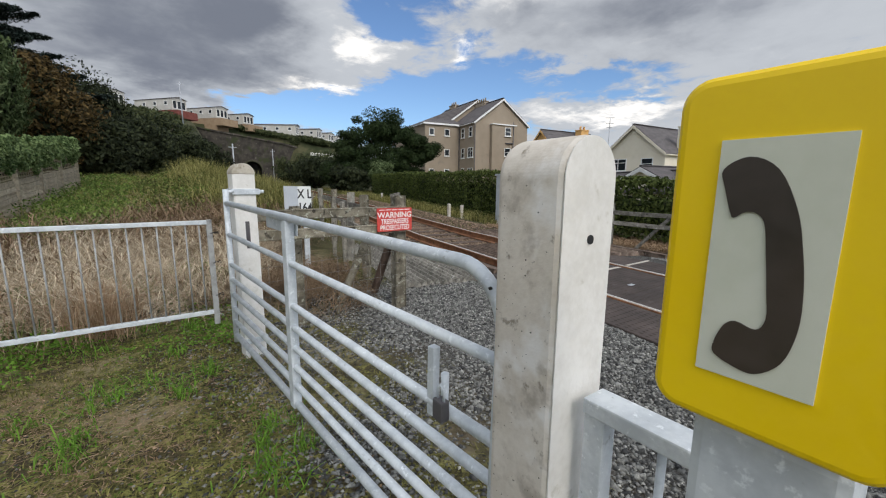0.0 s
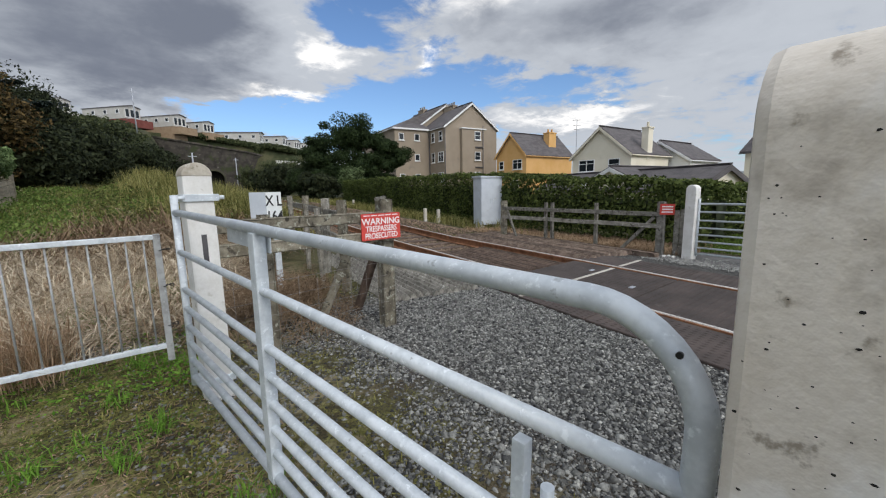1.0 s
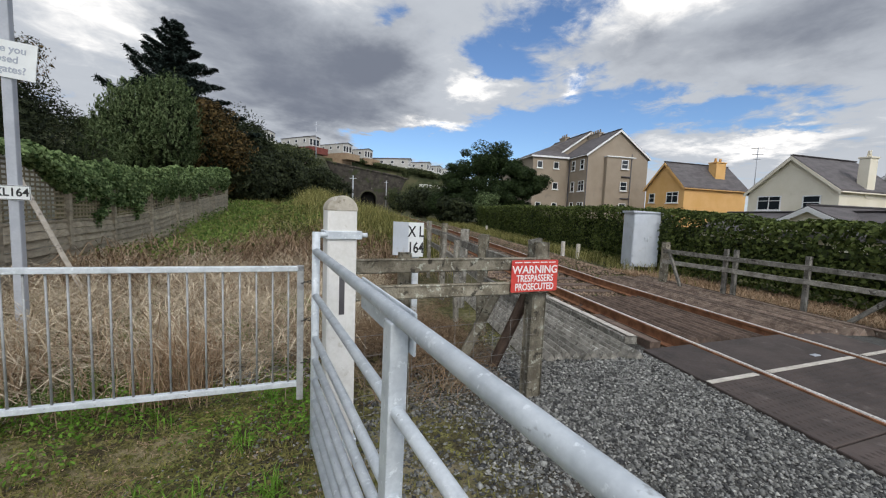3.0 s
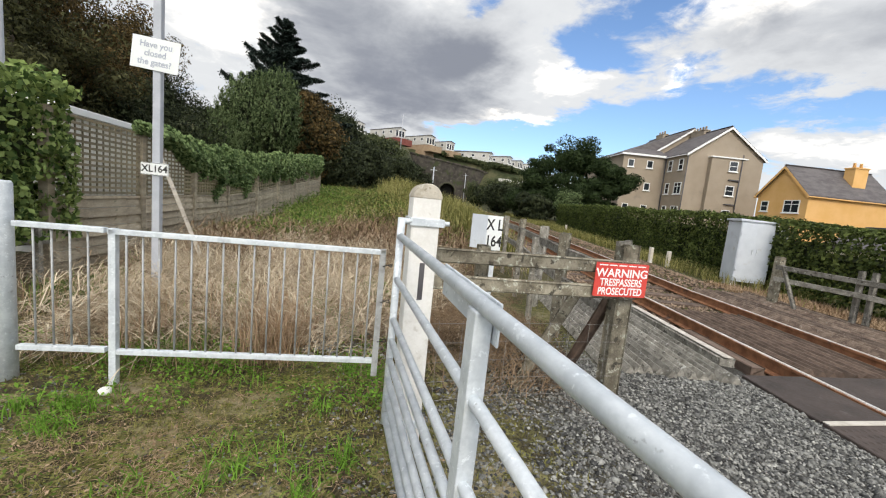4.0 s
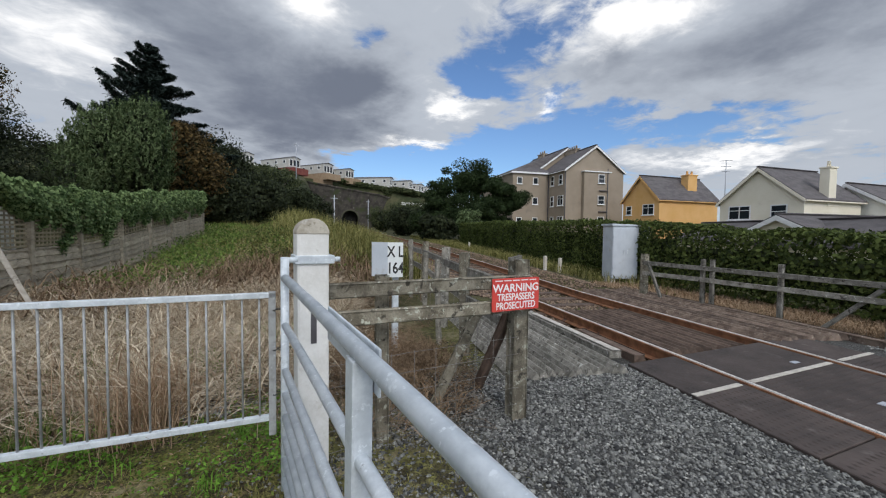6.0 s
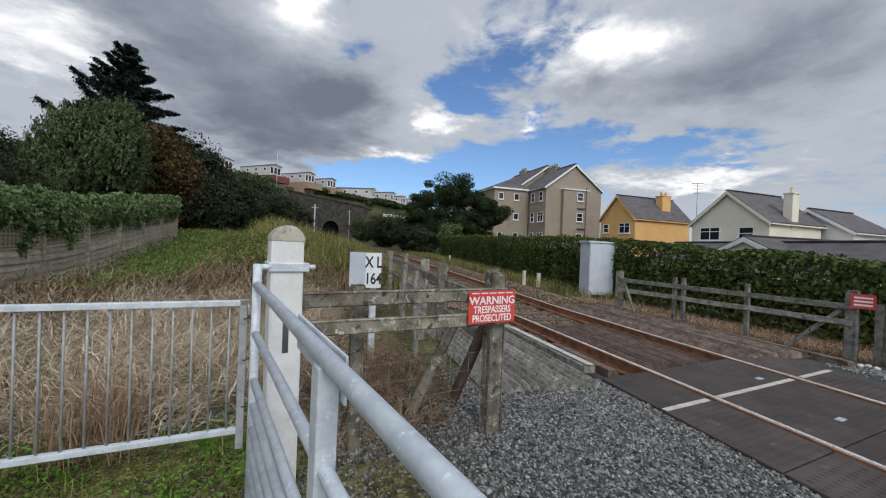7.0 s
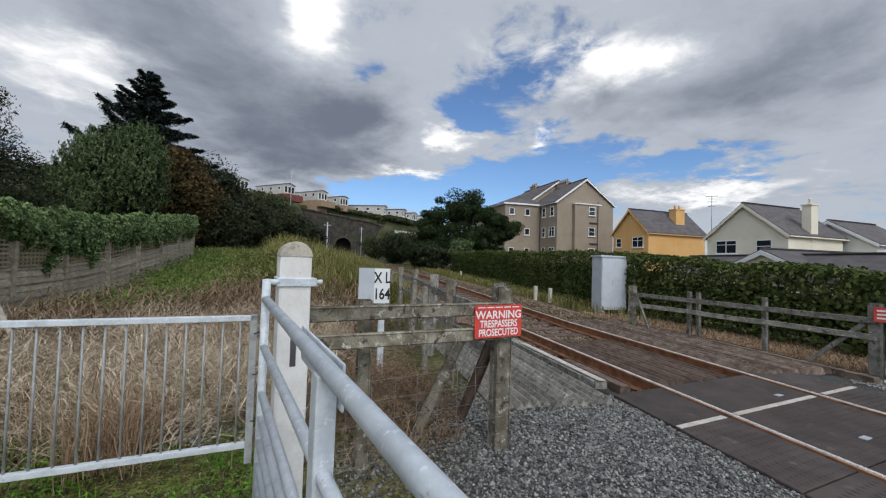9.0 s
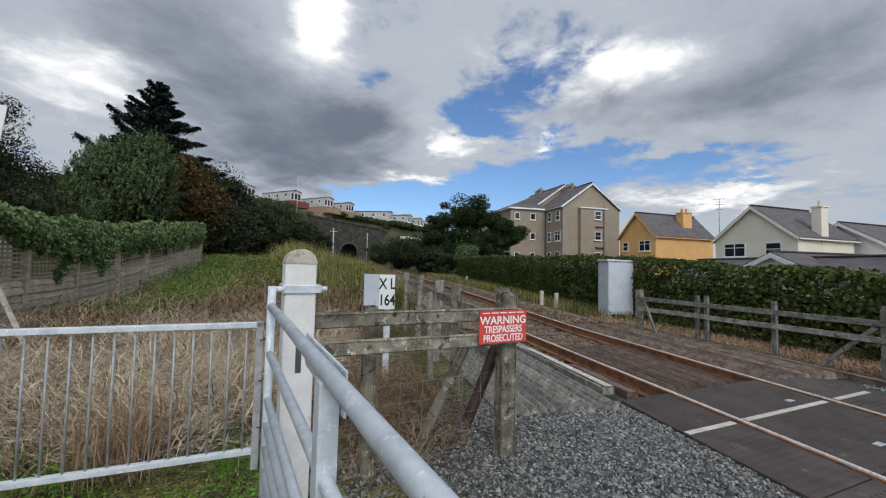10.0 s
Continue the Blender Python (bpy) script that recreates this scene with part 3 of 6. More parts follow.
def spaced(lo, hi, near_lo, near_hi, step, growth):
    v = list(np.arange(near_lo, near_hi, step))
    s, a = step, near_lo
    while a > lo:
        s *= growth
        a -= s
        v.insert(0, a)
    s, a = step, v[-1]
    while a < hi:
        s *= growth
        a += s
        v.append(a)
    return v


def make_ground():
    xs = spaced(-1500, 1500, -8, 13, 0.22, 1.09)
    ys = sorted(spaced(-1500, 1500, -2, 26, 0.22, 1.07) + [112.7, 115.1, 115.5, 117])
    verts = []
    for y in ys:
        for x in xs:
            z = ground_z(x, y)
            if x > 70 and not y > 150:
                z = min(z, -1 - 0.12 * (x - 70))
            verts.append((x, y, z))
    w = len(xs)
    faces = [(j * w + i, j * w + i + 1, (j + 1) * w + i + 1, (j + 1) * w + i) for j in range(len(ys) - 1) for i in range(w - 1)]
    ob = raw("ground", verts, faces, ground_material(), smooth_faces=True)
    tagged(ob, "mossy gravelly ground rising to grassy banks and hill", "ground", kind="structure")


make_ground()
sea = raw("water", [(75, -4000, -6), (4500, -4000, -6), (4500, 3000, -6), (75, 3000, -6)], [(0, 1, 2, 3)], WATER)
tagged(sea, "grey blue sea reaching to the horizon", "sea", kind="structure")

# ---- railway track ----
TRACK_YAW = -math.degrees(math.atan(EDGE_SLOPE))
GAUGE = 0.753


def along(y0, y1, step):
    return list(np.arange(y0, y1 + step * 0.5, step))


def rail_line(offset, profile, y0, y1, mat, name, parent, label="", lift=0.0):
    """A rail section drawn out along the track."""
    ys = along(y0, y1, 2.0)
    bm = bmesh.new()
    rings = []
    for y in ys:
        d = Vector((track_x(y + 0.5) - track_x(y - 0.5), 1, 0)).normalized()
        s = Vector((d.y, -d.x, 0))
        c = Vector((track_x(y), y, track_z(y) + lift)) + s * offset
        rings.append([bm.verts.new(c + s * px + Vector((0, 0, pz))) for px, pz in profile])
    n = len(profile)
    for a, b in zip(rings, rings[1:]):
        for i in range(n):
            bm.faces.new((a[i], a[(i + 1) % n], b[(i + 1) % n], b[i]))
    bm.faces.new(rings[0][::-1])
    bm.faces.new(rings[-1])
    bmesh.ops.recalc_face_normals(bm, faces=bm.faces[:])
    return part(name, bm, mat, parent, label)


def make_track():
    t = thing("railway_track", (0, 0, 0), "single railway track with rusty rails on sleepers", "railway", kind="structure")
    web = [(-0.07, -0.155), (0.07, -0.155), (0.07, -0.14), (0.012, -0.125), (0.012, -0.04), (0.036, -0.03), (0.036, -0.004), (-0.036, -0.004), (-0.036, -0.03), (-0.012, -0.04), (-0.012, -0.125), (-0.07, -0.14)]
    head = [(-0.017, -0.004), (0.017, -0.004), (0.014, 0.004), (-0.014, 0.004)]
    for side in (-1, 1):
        r = rail_line(side * GAUGE, web, -30, 124, RUST, "rail", t, "rusty steel rail", 0.012)
        rail_line(side * GAUGE, head, -30, 124, RAILTOP, "rail_head", r, "bright worn running surface", 0.012)
    base = box(-1.25, -0.125, -0.13, 1.25, 0.125, 0.0, 0.012)
    me = None
    y = 3.9
    while y < 116:
        d = math.degrees(math.atan2(1, track_x(y + .5) - track_x(y - .5))) - 90
        if me is None:
            first = part("sleeper", base, DARKWOOD, t)
            me = first.data
            ob = first
        else:
            ob = new("sleeper", me)
            ob.parent = t
        ob.matrix_basis = pose(track_x(y), y, track_z(y) - 0.148, 0, 0, d)
        y += 0.7
    return t


track = make_track()


def to_track(u, v, z=0.0):
    """A place by its distance u to the right of the track's middle, in line with y = v."""
    s = math.sqrt(1 + EDGE_SLOPE ** 2)
    return Vector((track_x(v) + u * 1 / s, v - u * EDGE_SLOPE / s, z))


def crossing_panels():
    t = thing("crossing_deck", (0, 0, 0), "dark rubber level crossing deck with worn white lines", "level crossing", kind="structure")
    zt = 0.028
    rows = ((-1.46, -0.80), (-0.695, 0.695), (0.80, 1.50))
    cuts = (-1.55, -0.25, 1.05, 2.3, 3.2, 3.95)
    # the deck ends run square to the road, so each panel is a skewed block
    for a, b in rows:
        for p, q in zip(cuts, cuts[1:]):
            bm = bmesh.new()
            lo, hi = [], []
            g = 0.006
            for u, yy in ((a, p + g), (b, p + g), (b, q - g), (a, q - g)):
                s = math.sqrt(1 + EDGE_SLOPE ** 2)
                v = yy + u * EDGE_SLOPE / s * 0.93
                w = to_track(u, v)
                lo.append(bm.verts.new((w.x, w.y, -0.10)))
                hi.append(bm.verts.new((w.x, w.y, zt)))
            for i in range(4):
                bm.faces.new((lo[i], lo[(i + 1) % 4], hi[(i + 1) % 4], hi[i]))
            bm.faces.new(lo[::-1])
            bm.faces.new(hi)
            bmesh.ops.recalc_face_normals(bm, faces=bm.faces[:])
            bmesh.ops.bevel(bm, geom=bm.edges[:], offset=0.006, segments=1, affect="EDGES")
            pan = part("rubber_panel", bm, PANEL, t)
            # raised tread: rows of small lozenges
            if -1.5 < p < 2.4:
                vs, fs = [], []
                nu, nv = int((b - a) / 0.055), int((q - p) / 0.075)
                for i in range(nu):
                    for j in range(nv):
                        u = a + 0.04 + (b - a - 0.08) * (i + 0.5 * (j % 2) * 0.9) / nu
                        yy = p + 0.04 + (q - p - 0.08) * j / nv
                        w = to_track(u, yy + u * EDGE_SLOPE * 0.91)
                        k = len(vs)
                        vs += [(w.x - 0.018, w.y, zt), (w.x, w.y - 0.026, zt), (w.x + 0.018, w.y, zt), (w.x, w.y + 0.026, zt), (w.x, w.y, zt + 0.006)]
                        fs += [(k, k + 1, k + 4), (k + 1, k + 2, k + 4), (k + 2, k + 3, k + 4), (k + 3, k, k + 4)]
                tread = raw("tread", vs, fs, PANEL, pan)
                tagged(tread, kind="stuff")
    for y0, half in ((3.19, 0.024), (0.455, 0.032)):
        for xa, xb in ((3.95 if y0 > 1 else 3.40, 4.56 if y0 > 1 else 4.02), (4.72 if y0 > 1 else 4.18, 6.10 if y0 > 1 else 5.55), (6.30 if y0 > 1 else 5.75, 7.0 if y0 > 1 else 6.3)):
            part("painted_line", box(xa, y0 - half, zt + 0.002, xb, y0 + half, zt + 0.009), LINE, t, "worn white road line")
    for u, yy in ((-0.1, 2.5), (0.15, 1.5), (-0.15, 0.3), (0.3, 3.4)):
        w = to_track(u, yy)
        part("lifting_plate", box(w.x - 0.05, w.y - 0.025, zt, w.x + 0.05, w.y + 0.025, zt + 0.008, 0.003), GREYPAINT, t, "small grey lifting eye plate")
    return t


crossing_panels()


for u_ in (-0.45, 0.45):
    fl_ = thing("deflector_plate", (0, 0, 0), "pale sloping deflector plate at the deck end", "plate", "deflector plates")
    a_, b_ = to_track(u_ - 0.25, -1.50, 0), to_track(u_ + 0.25, -1.50, 0)
    c_, d_ = to_track(u_ + 0.25, -2.0, 0), to_track(u_ - 0.25, -2.0, 0)
    bm_ = bmesh.new()
    hi_ = [bm_.verts.new((v.x, v.y, z_)) for v, z_ in ((a_, 0.03), (b_, 0.03), (c_, -0.10), (d_, -0.10))]
    lo_ = [bm_.verts.new((v.x, v.y, -0.18)) for v in (a_, b_, c_, d_)]
    for i in range(4):
        bm_.faces.new((lo_[i], lo_[(i + 1) % 4], hi_[(i + 1) % 4], hi_[i]))
    bm_.faces.new(hi_)
    bm_.faces.new(lo_[::-1])
    bmesh.ops.recalc_face_normals(bm_, faces=bm_.faces[:])
    part("plate", bm_, WHITEPOST, fl_)


def guards(name, label, u0, u1, count, y0, y1, mat, z=0.05, jag=0.0):
    """Ridged anti-trespass timbers: three-sided bars laid along the track."""
    t = thing(name, (0, 0, 0), label, "trespass guard", "trespass guards beside the crossing")
    step = (u1 - u0) / count
    part("bearer", beam(to_track(u0, y0 + 0.25, z - 0.06), to_track(u1, y0 + 0.25 , z - 0.06), 0.14, 0.10), mat, t)
    part("bearer", beam(to_track(u0, y1 - 0.25, z - 0.06), to_track(u1, y1 - 0.25 , z - 0.06), 0.14, 0.10), mat, t)
    for i in range(count):
        u = u0 + step * (i + 0.5)
        ya, yb = y0 + jag * random.uniform(-1, 1), y1 + jag * random.uniform(-1, 1)
        a, b = to_track(u, ya, z), to_track(u, yb, z)
        d = (b - a).normalized()
        s = Vector((d.y, -d.x, 0)) * step * 0.49
        up = Vector((0, 0, step * 0.48))
        lo = Vector((0, 0, -0.02))
        bm = bmesh.new()
        ra = [bm.verts.new(v) for v in (a - s + lo, a + s + lo, a + s * 0.12 + up, a - s * 0.12 + up)]
        rb = [bm.verts.new(v) for v in (b - s + lo, b + s + lo, b + s * 0.12 + up, b - s * 0.12 + up)]
        for k in range(4):
            bm.faces.new((ra[k], ra[(k + 1) % 4], rb[(k + 1) % 4], rb[k]))
        bm.faces.new(ra[::-1])
        bm.faces.new(rb)
        bmesh.ops.recalc_face_normals(bm, faces=bm.faces[:])
        part("ridge_board", bm, mat, t)
    return t


guards("trespass_guard", "grey weathered ridged timber trespass guard beside rail", -2.78, -1.60, 13, 3.50, 6.9, OLDWOOD, 0.03, 0.035)
guards("trespass_guard", "dark ridged timber trespass guard between the rails", -0.60, 0.60, 11, 4.10, 6.4, DARKWOOD, -0.06, 0.02)
guards("trespass_guard", "brown ridged timber trespass guard on far side", 0.95, 2.22, 9, 4.05, 8.2, BROWNWOOD, 0.0, 0.05)
plank = thing("whitened_plank", (0, 0, 0), "old plank with flaking white paint by rail", "plank")
part("board", beam(to_track(-1.47, 3.86, 0.06), to_track(-1.50, 6.4, 0.06), 0.16, 0.09, 0.01, 0.004), OLDWOOD, plank)
part("paint", beam(to_track(-1.46, 3.85, 0.112), to_track(-1.49, 5.7, 0.112), 0.09, 0.006, 0.002), LINE, plank, "flaking white paint")
part("block", beam(to_track(-1.22, 3.80, 0.02), to_track(-1.22, 4.9, 0.02), 0.14, 0.10, 0.01), DARKWOOD, plank)
kerb = thing("timber_kerb", (0, 0, 0), "long weathered timber edging beyond the track", "kerb")
part("board", beam(to_track(2.32, 3.7, -0.02), to_track(2.32, 8.6, -0.02), 0.14, 0.14, 0.012, 0.004), BROWNWOOD, kerb)

# ---- steel field gates ----


def dome_post(name, at, w, d, top, mat, label, cap=None, group=""):
    t = thing(name, at, label, "post", group)
    r = w / 2
    out = [(-r, -0.3), (r, -0.3), (r, top - r)]
    out += [(r * math.cos(a), top - r + r * math.sin(a)) for a in (math.pi * k / 40 for k in range(1, 40))]
    out += [(-r, top - r)]
    part("shaft", prism(out, -d / 2, d / 2, 0.012), mat, t)
    if cap:
        o2 = [((r + 0.002) * math.cos(a), top - r + (r + 0.002) * math.sin(a)) for a in (math.pi * k / 40 for k in range(0, 41))]
        part("weathered_cap", prism(o2, -d / 2 - 0.003, d / 2 + 0.003, 0.006), cap, t, "bare weathered concrete top")
    return t


hinge_post = dome_post("gate_post", (0.985, 3.145, 0, 0, 0, 4), 0.145, 0.145, 1.385, WHITEPOST, "white painted concrete gate post with rounded top", CAPSTONE, group="concrete gate posts")
# thin dark plate stands in for the shade inside a slot hole
part("slot", box(-0.012, -0.076, 0.80, 0.014, -0.070, 0.99), DARKTRIM, hinge_post, "dark plate painted as the shade in a slot hole")
part("hinge_band", box(-0.082, -0.085, 1.175, 0.095, 0.082, 1.215, 0.004), GALV, hinge_post, "galvanised hinge strap")
part("hinge_bolt", tube([(0.09, -0.06, 1.195), (0.125, -0.06, 1.195)], 0.012, 10), GALV, hinge_post)
part("hinge_bolt", tube([(-0.11, -0.075, 1.195), (-0.07, -0.075, 1.195)], 0.014, 10), GALV, hinge_post)
part("lower_hinge_band", box(-0.082, -0.085, 0.10, 0.085, 0.082, 0.14, 0.004), GALV, hinge_post)

latch_post = dome_post("gate_post", (1.122, 0.571, 0, 0, 0, 0), 0.15, 0.152, 1.335, CONCRETE, "worn concrete gate post with flaking white paint", group="concrete gate posts")
# whiter sheet puts the stronger light on the -y side into colour
part("lit_face", prism([(-0.073, -0.3), (0.073, -0.3)] + [(0.073 * math.cos(a), 1.26 + 0.073 * math.sin(a)) for a in (math.pi * k / 40 for k in range(41))], -0.0775, -0.0755), WHITEPOST, latch_post, "lit side of post, coloured whiter")
part("bolt_hole", tube([(0.005, -0.0800, 1.155), (0.005, -0.0765, 1.155)], 0.0085, 10), BLACKINK, latch_post)
pits_v, pits_f = [], []
for _ in range(150):
    y_, z_ = random.uniform(-0.068, 0.068), random.uniform(0.35, 1.26)
    r_ = 0.0005 + 0.0011 * random.random() ** 3
    k_ = len(pits_v)
    for q_ in range(6):
        a_ = q_ * math.pi / 3
        pits_v.append((-0.0762, y_ + r_ * math.cos(a_) * random.uniform(0.8, 2.2), z_ + r_ * math.sin(a_)))
    pits_f.append(tuple(range(k_, k_ + 6)))
tagged(raw("air_hole", pits_v, pits_f, HOLEDARK, latch_post), "small dark air holes in concrete", kind="stuff")


def field_gate(at, length, heights, curve, label, brace_at, r_top=0.018, r_bar=0.0155):
    """A tubular steel gate along its own x, hinge at 0; the top bar bends down into the latch end."""
    g = thing("field_gate", at, label, "gate", "tubular steel field gates")
    top, low = heights[0], heights[-1]
    pts = [(0, 0, top + 0.0), (length - curve, 0, top)]
    pts += [(length - curve + curve * math.sin(a), 0, top - curve + curve * math.cos(a)) for a in (math.pi / 2 * k / 10 for k in range(1, 11))]
    pts += [(length, 0, low + 0.12)]
    pts += [(length - 0.12 + 0.12 * math.cos(a), 0, low + 0.12 - 0.12 * math.sin(a)) for a in (math.pi / 2 * k / 6 for k in range(1, 7))]
    pts += [(0, 0, low)]
    part("frame_tube", tube(pts, r_top, 16), GALV, g)
    part("hinge_stile", tube([(-0.005, 0, low - 0.05), (-0.005, 0, top + 0.09)], r_top, 16), GALV, g)
    for h in heights[1:-1]:
        part("bar", tube([(0, 0, h), (length, 0, h)], r_bar, 12), GALV, g)
    for b in brace_at:
        part("brace", box(b - 0.025, -0.021, low - 0.02, b + 0.025, 0.021, top - 0.012, 0.004), GALV, g)
    return g


HB = (1.112, 0.903, 0.70, 0.593, 0.49, 0.39, 0.295, 0.195)
near_gate = field_gate(pose(0.863, 3.03, 0.010, 0, 1.35, -84.15), 2.345, HB, 0.14, "closed galvanised tubular steel field gate beside camera", (1.075,))
plate = box(0.70, 0.024, 1.03, 1.12, 0.03, 1.125, 0.003)
part("name_plate", plate, GALV, near_gate, "plain steel plate fixed behind the top bar")
# black disc stands in for the dark of a bolt hole
part("end_bolt_hole", tube([(2.318, -0.021, 1.072), (2.318, -0.016, 1.072)], 0.004, 8), BLACKINK, near_gate)
part("latch_bar", tube([(2.16, 0.0, 0.80), (2.16, 0.0, 0.72), (2.19, 0, 0.69), (2.335, 0, 0.69)], 0.011, 10), GALV, near_gate, "sliding latch bar")
part("latch_bracket", box(2.10, -0.012, 0.66, 2.125, 0.012, 0.86, 0.003), GALV, near_gate)
lock = thing("padlock", (1.055, 0.835, 0.0), "small dark steel padlock hanging on the gate latch", "padlock")
part("body", box(-0.018, -0.02, 0.655, 0.010, 0.02, 0.71, 0.006), DARKTRIM, lock)
part("shackle", tube([(-0.004, -0.013, 0.70), (-0.004, -0.013, 0.735), (-0.004, 0, 0.75), (-0.004, 0.013, 0.735), (-0.004, 0.013, 0.70)], 0.004, 8), GALV, lock)

# ---- emergency telephone and wicket gate ----
PH = (0.862, 0.175, 1.195)
phone = thing("telephone_box", (PH[0], PH[1], 0), "bright yellow railway telephone box with handset symbol", "telephone box")


def rounded_plate(w, h, r, x0, x1, k=6):
    pts = []
    for cx, cz, a0 in ((w / 2 - r, h / 2 - r, 0), (-w / 2 + r, h / 2 - r, 90), (-w / 2 + r, -h / 2 + r, 180), (w / 2 - r, -h / 2 + r, 270)):
        for i in range(k + 1):
            a = radians(a0 + 90 * i / k)
            pts.append((cx + r * math.cos(a), cz + r * math.sin(a)))
    bm = prism(pts, x0, x1)
    bmesh.ops.transform(bm, matrix=Matrix.Rotation(radians(90), 4, "Z"), verts=bm.verts[:])
    return bm


case = rounded_plate(0.150, 0.27, 0.022, -0.12, 0.0)
bmesh.ops.bevel(case, geom=[e for e in case.edges if e.calc_face_angle() > 0.8], offset=0.008, segments=3, affect="EDGES", profile=0.5)
part("case", case, YELLOW, phone, at=pose(0, 0, PH[2]))
part("panel", box(-0.0018, -0.0355, -0.089, 0.0, 0.0355, 0.089), CREAM, phone, "pale panel printed with a handset", at=pose(0, 0.006, PH[2] - 0.002))


def handset():
    """A telephone receiver as a flat rounded shape: a bent bar with two swollen ends."""
    key = [(0.032, 0.068), (0.0168, 0.0765), (0.0, 0.0675), (-0.0123, 0.0415), (-0.018, 0.0163), (-0.0219, -0.0134), (-0.0222, -0.041), (-0.0166, -0.0657), (-0.004, -0.0790),
           (0.0082, -0.0795), (0.0237, -0.073), (0.0249, -0.0635), (0.0199, -0.049), (0.0129, -0.0437), (0.0005, -0.0467), (-0.0046, -0.037), (-0.0028, -0.0175),
           (0.0005, 0.0086), (0.0037, 0.030), (0.0092, 0.037), (0.0163, 0.037), (0.0219, 0.033), (0.0245, 0.036), (0.0297, 0.054)]
    out, n = [], len(key)
    for i in range(n):
        p = [Vector(key[j % n]) for j in (i - 1, i, i + 1, i + 2)]
        for k in range(4):
            t = k / 4
            out.append(tuple(0.5 * (2 * p[1] + (p[2] - p[0]) * t + (2 * p[0] - 5 * p[1] + 4 * p[2] - p[3]) * t * t + (3 * p[1] - p[0] - 3 * p[2] + p[3]) * t ** 3)))
    bm = prism(out, 0.0016, 0.0030)
    bmesh.ops.transform(bm, matrix=Matrix.Rotation(radians(90), 4, "Z"), verts=bm.verts[:])
    return bm


part("handset_symbol", handset(), HANDSET, phone, "dark telephone handset symbol", at=pose(0, 0.006, PH[2] - 0.002))
part("mounting_post", box(0.036, -0.03, -0.2, 0.086, 0.03, 0.955, 0.006), GALV, phone)
part("bracket", box(0.022, -0.055, 0.955, 0.105, 0.048, 1.056, 0.01), GALV, phone, "galvanised bracket under the box")

wicket = thing("wicket_gate", (1.13, 0.47, 0), "galvanised steel wicket gate with mesh panel", "gate")
part("stile", box(-0.02, -0.04, 0.05, 0.02, 0.0, 0.845, 0.004), GALV, wicket)
part("top_rail", box(-0.03, -0.95, 0.845, 0.03, -0.003, 0.875, 0.004), GALV, wicket)
part("bottom_rail", box(-0.02, -0.95, 0.1, 0.02, -0.003, 0.14, 0.004), GALV, wicket)
part("far_stile", box(-0.02, -0.99, 0.05, 0.02, -0.95, 0.875, 0.004), GALV, wicket)
for i in range(7):
    part("bar", tube([(0, -0.13 - 0.115 * i, 0.14), (0, -0.13 - 0.115 * i, 0.845)], 0.007, 8), GALV, wicket)
barrier = thing("steel_barrier", (2.24, 0.50, 0), "galvanised steel barrier frame beside the crossing", "barrier")
part("post", box(-0.022, -0.022, -0.25, 0.022, 0.022, 0.85, 0.004), GALV, barrier)
part("post", box(-0.03, -1.63, -0.25, 0.03, -1.57, 0.85, 0.004), GALV, barrier)
part("rail", box(-0.031, -1.63, 0.82, 0.031, 0.031, 0.86, 0.004), GALV, barrier)
for i in range(12):
    part("bar", tube([(0, -0.15 - 0.12 * i, 0.1), (0, -0.15 - 0.12 * i, 0.83)], 0.007, 8), GALV, barrier)
part("lower_rail", box(-0.02, -1.57, 0.08, 0.02, -0.03, 0.12, 0.004), GALV, barrier)

# ---- hand railing beside the gate ----


def railing(at, length, top, low, ends, bars, label):
    t = thing("steel_railing", at, label, "railing", "galvanised railings")
    part("top_rail", box(0, -0.02, top - 0.032, length, 0.02, top, 0.004), GALV, t)
    part("bottom_rail", box(0, -0.018, low - 0.016, length, 0.018, low + 0.016, 0.004), GALV, t)
    for x, foot in ends:
        part("end_post", box(x - 0.020, -0.020, foot, x + 0.020, 0.020, top + 0.004, 0.004), SHADEDGALV if foot > 0 else GALV, t)
    n = bars
    for i in range(n):
        x = length * (i + 1) / (n + 1)
        # bars take the darker steel, their shade painted in
        part("bar", tube([(x, 0, low), (x, 0, top - 0.02)], 0.0058, 8), SHADEDGALV, t)
    return t


railing((-0.79, 3.73, 0, 0, 0, -1.6), 1.62, 0.96, 0.205, ((0.022, -0.05), (1.60, 0.10)), 17, "galvanised hand railing panel of thin upright bars")
railing((-1.28, 3.745, 0, 0, 0, -1.6), 0.47, 0.965, 0.215, (), 4, "short galvanised railing panel beside round steel post")
railing((-3.2, 3.80, 0, 0, 0, -1.6), 1.83, 0.965, 0.22, ((0.022, -0.05),), 15, "galvanised railing panel running on past the post")
bollard = thing("steel_post", (-1.37, 3.76, 0), "thick round galvanised steel post", "post")
part("shaft", tube([(0, 0, -0.3), (0, 0, 1.17), (0, 0, 1.185)], [0.066, 0.066, 0.058], 20), GALV, bollard)
stone_w = thing("pale_stone", (-0.74, 3.60, 0), "pale pebble at the foot of the railing", "stone")
bm_ = bmesh.new()
bmesh.ops.create_icosphere(bm_, subdivisions=2, radius=0.035)
for v_ in bm_.verts:
    v_.co *= 1 + 0.25 * noise.noise(v_.co * 30)
    v_.co.z = v_.co.z * 0.7 + 0.015
part("stone", bm_, WHITEPOST, stone_w)
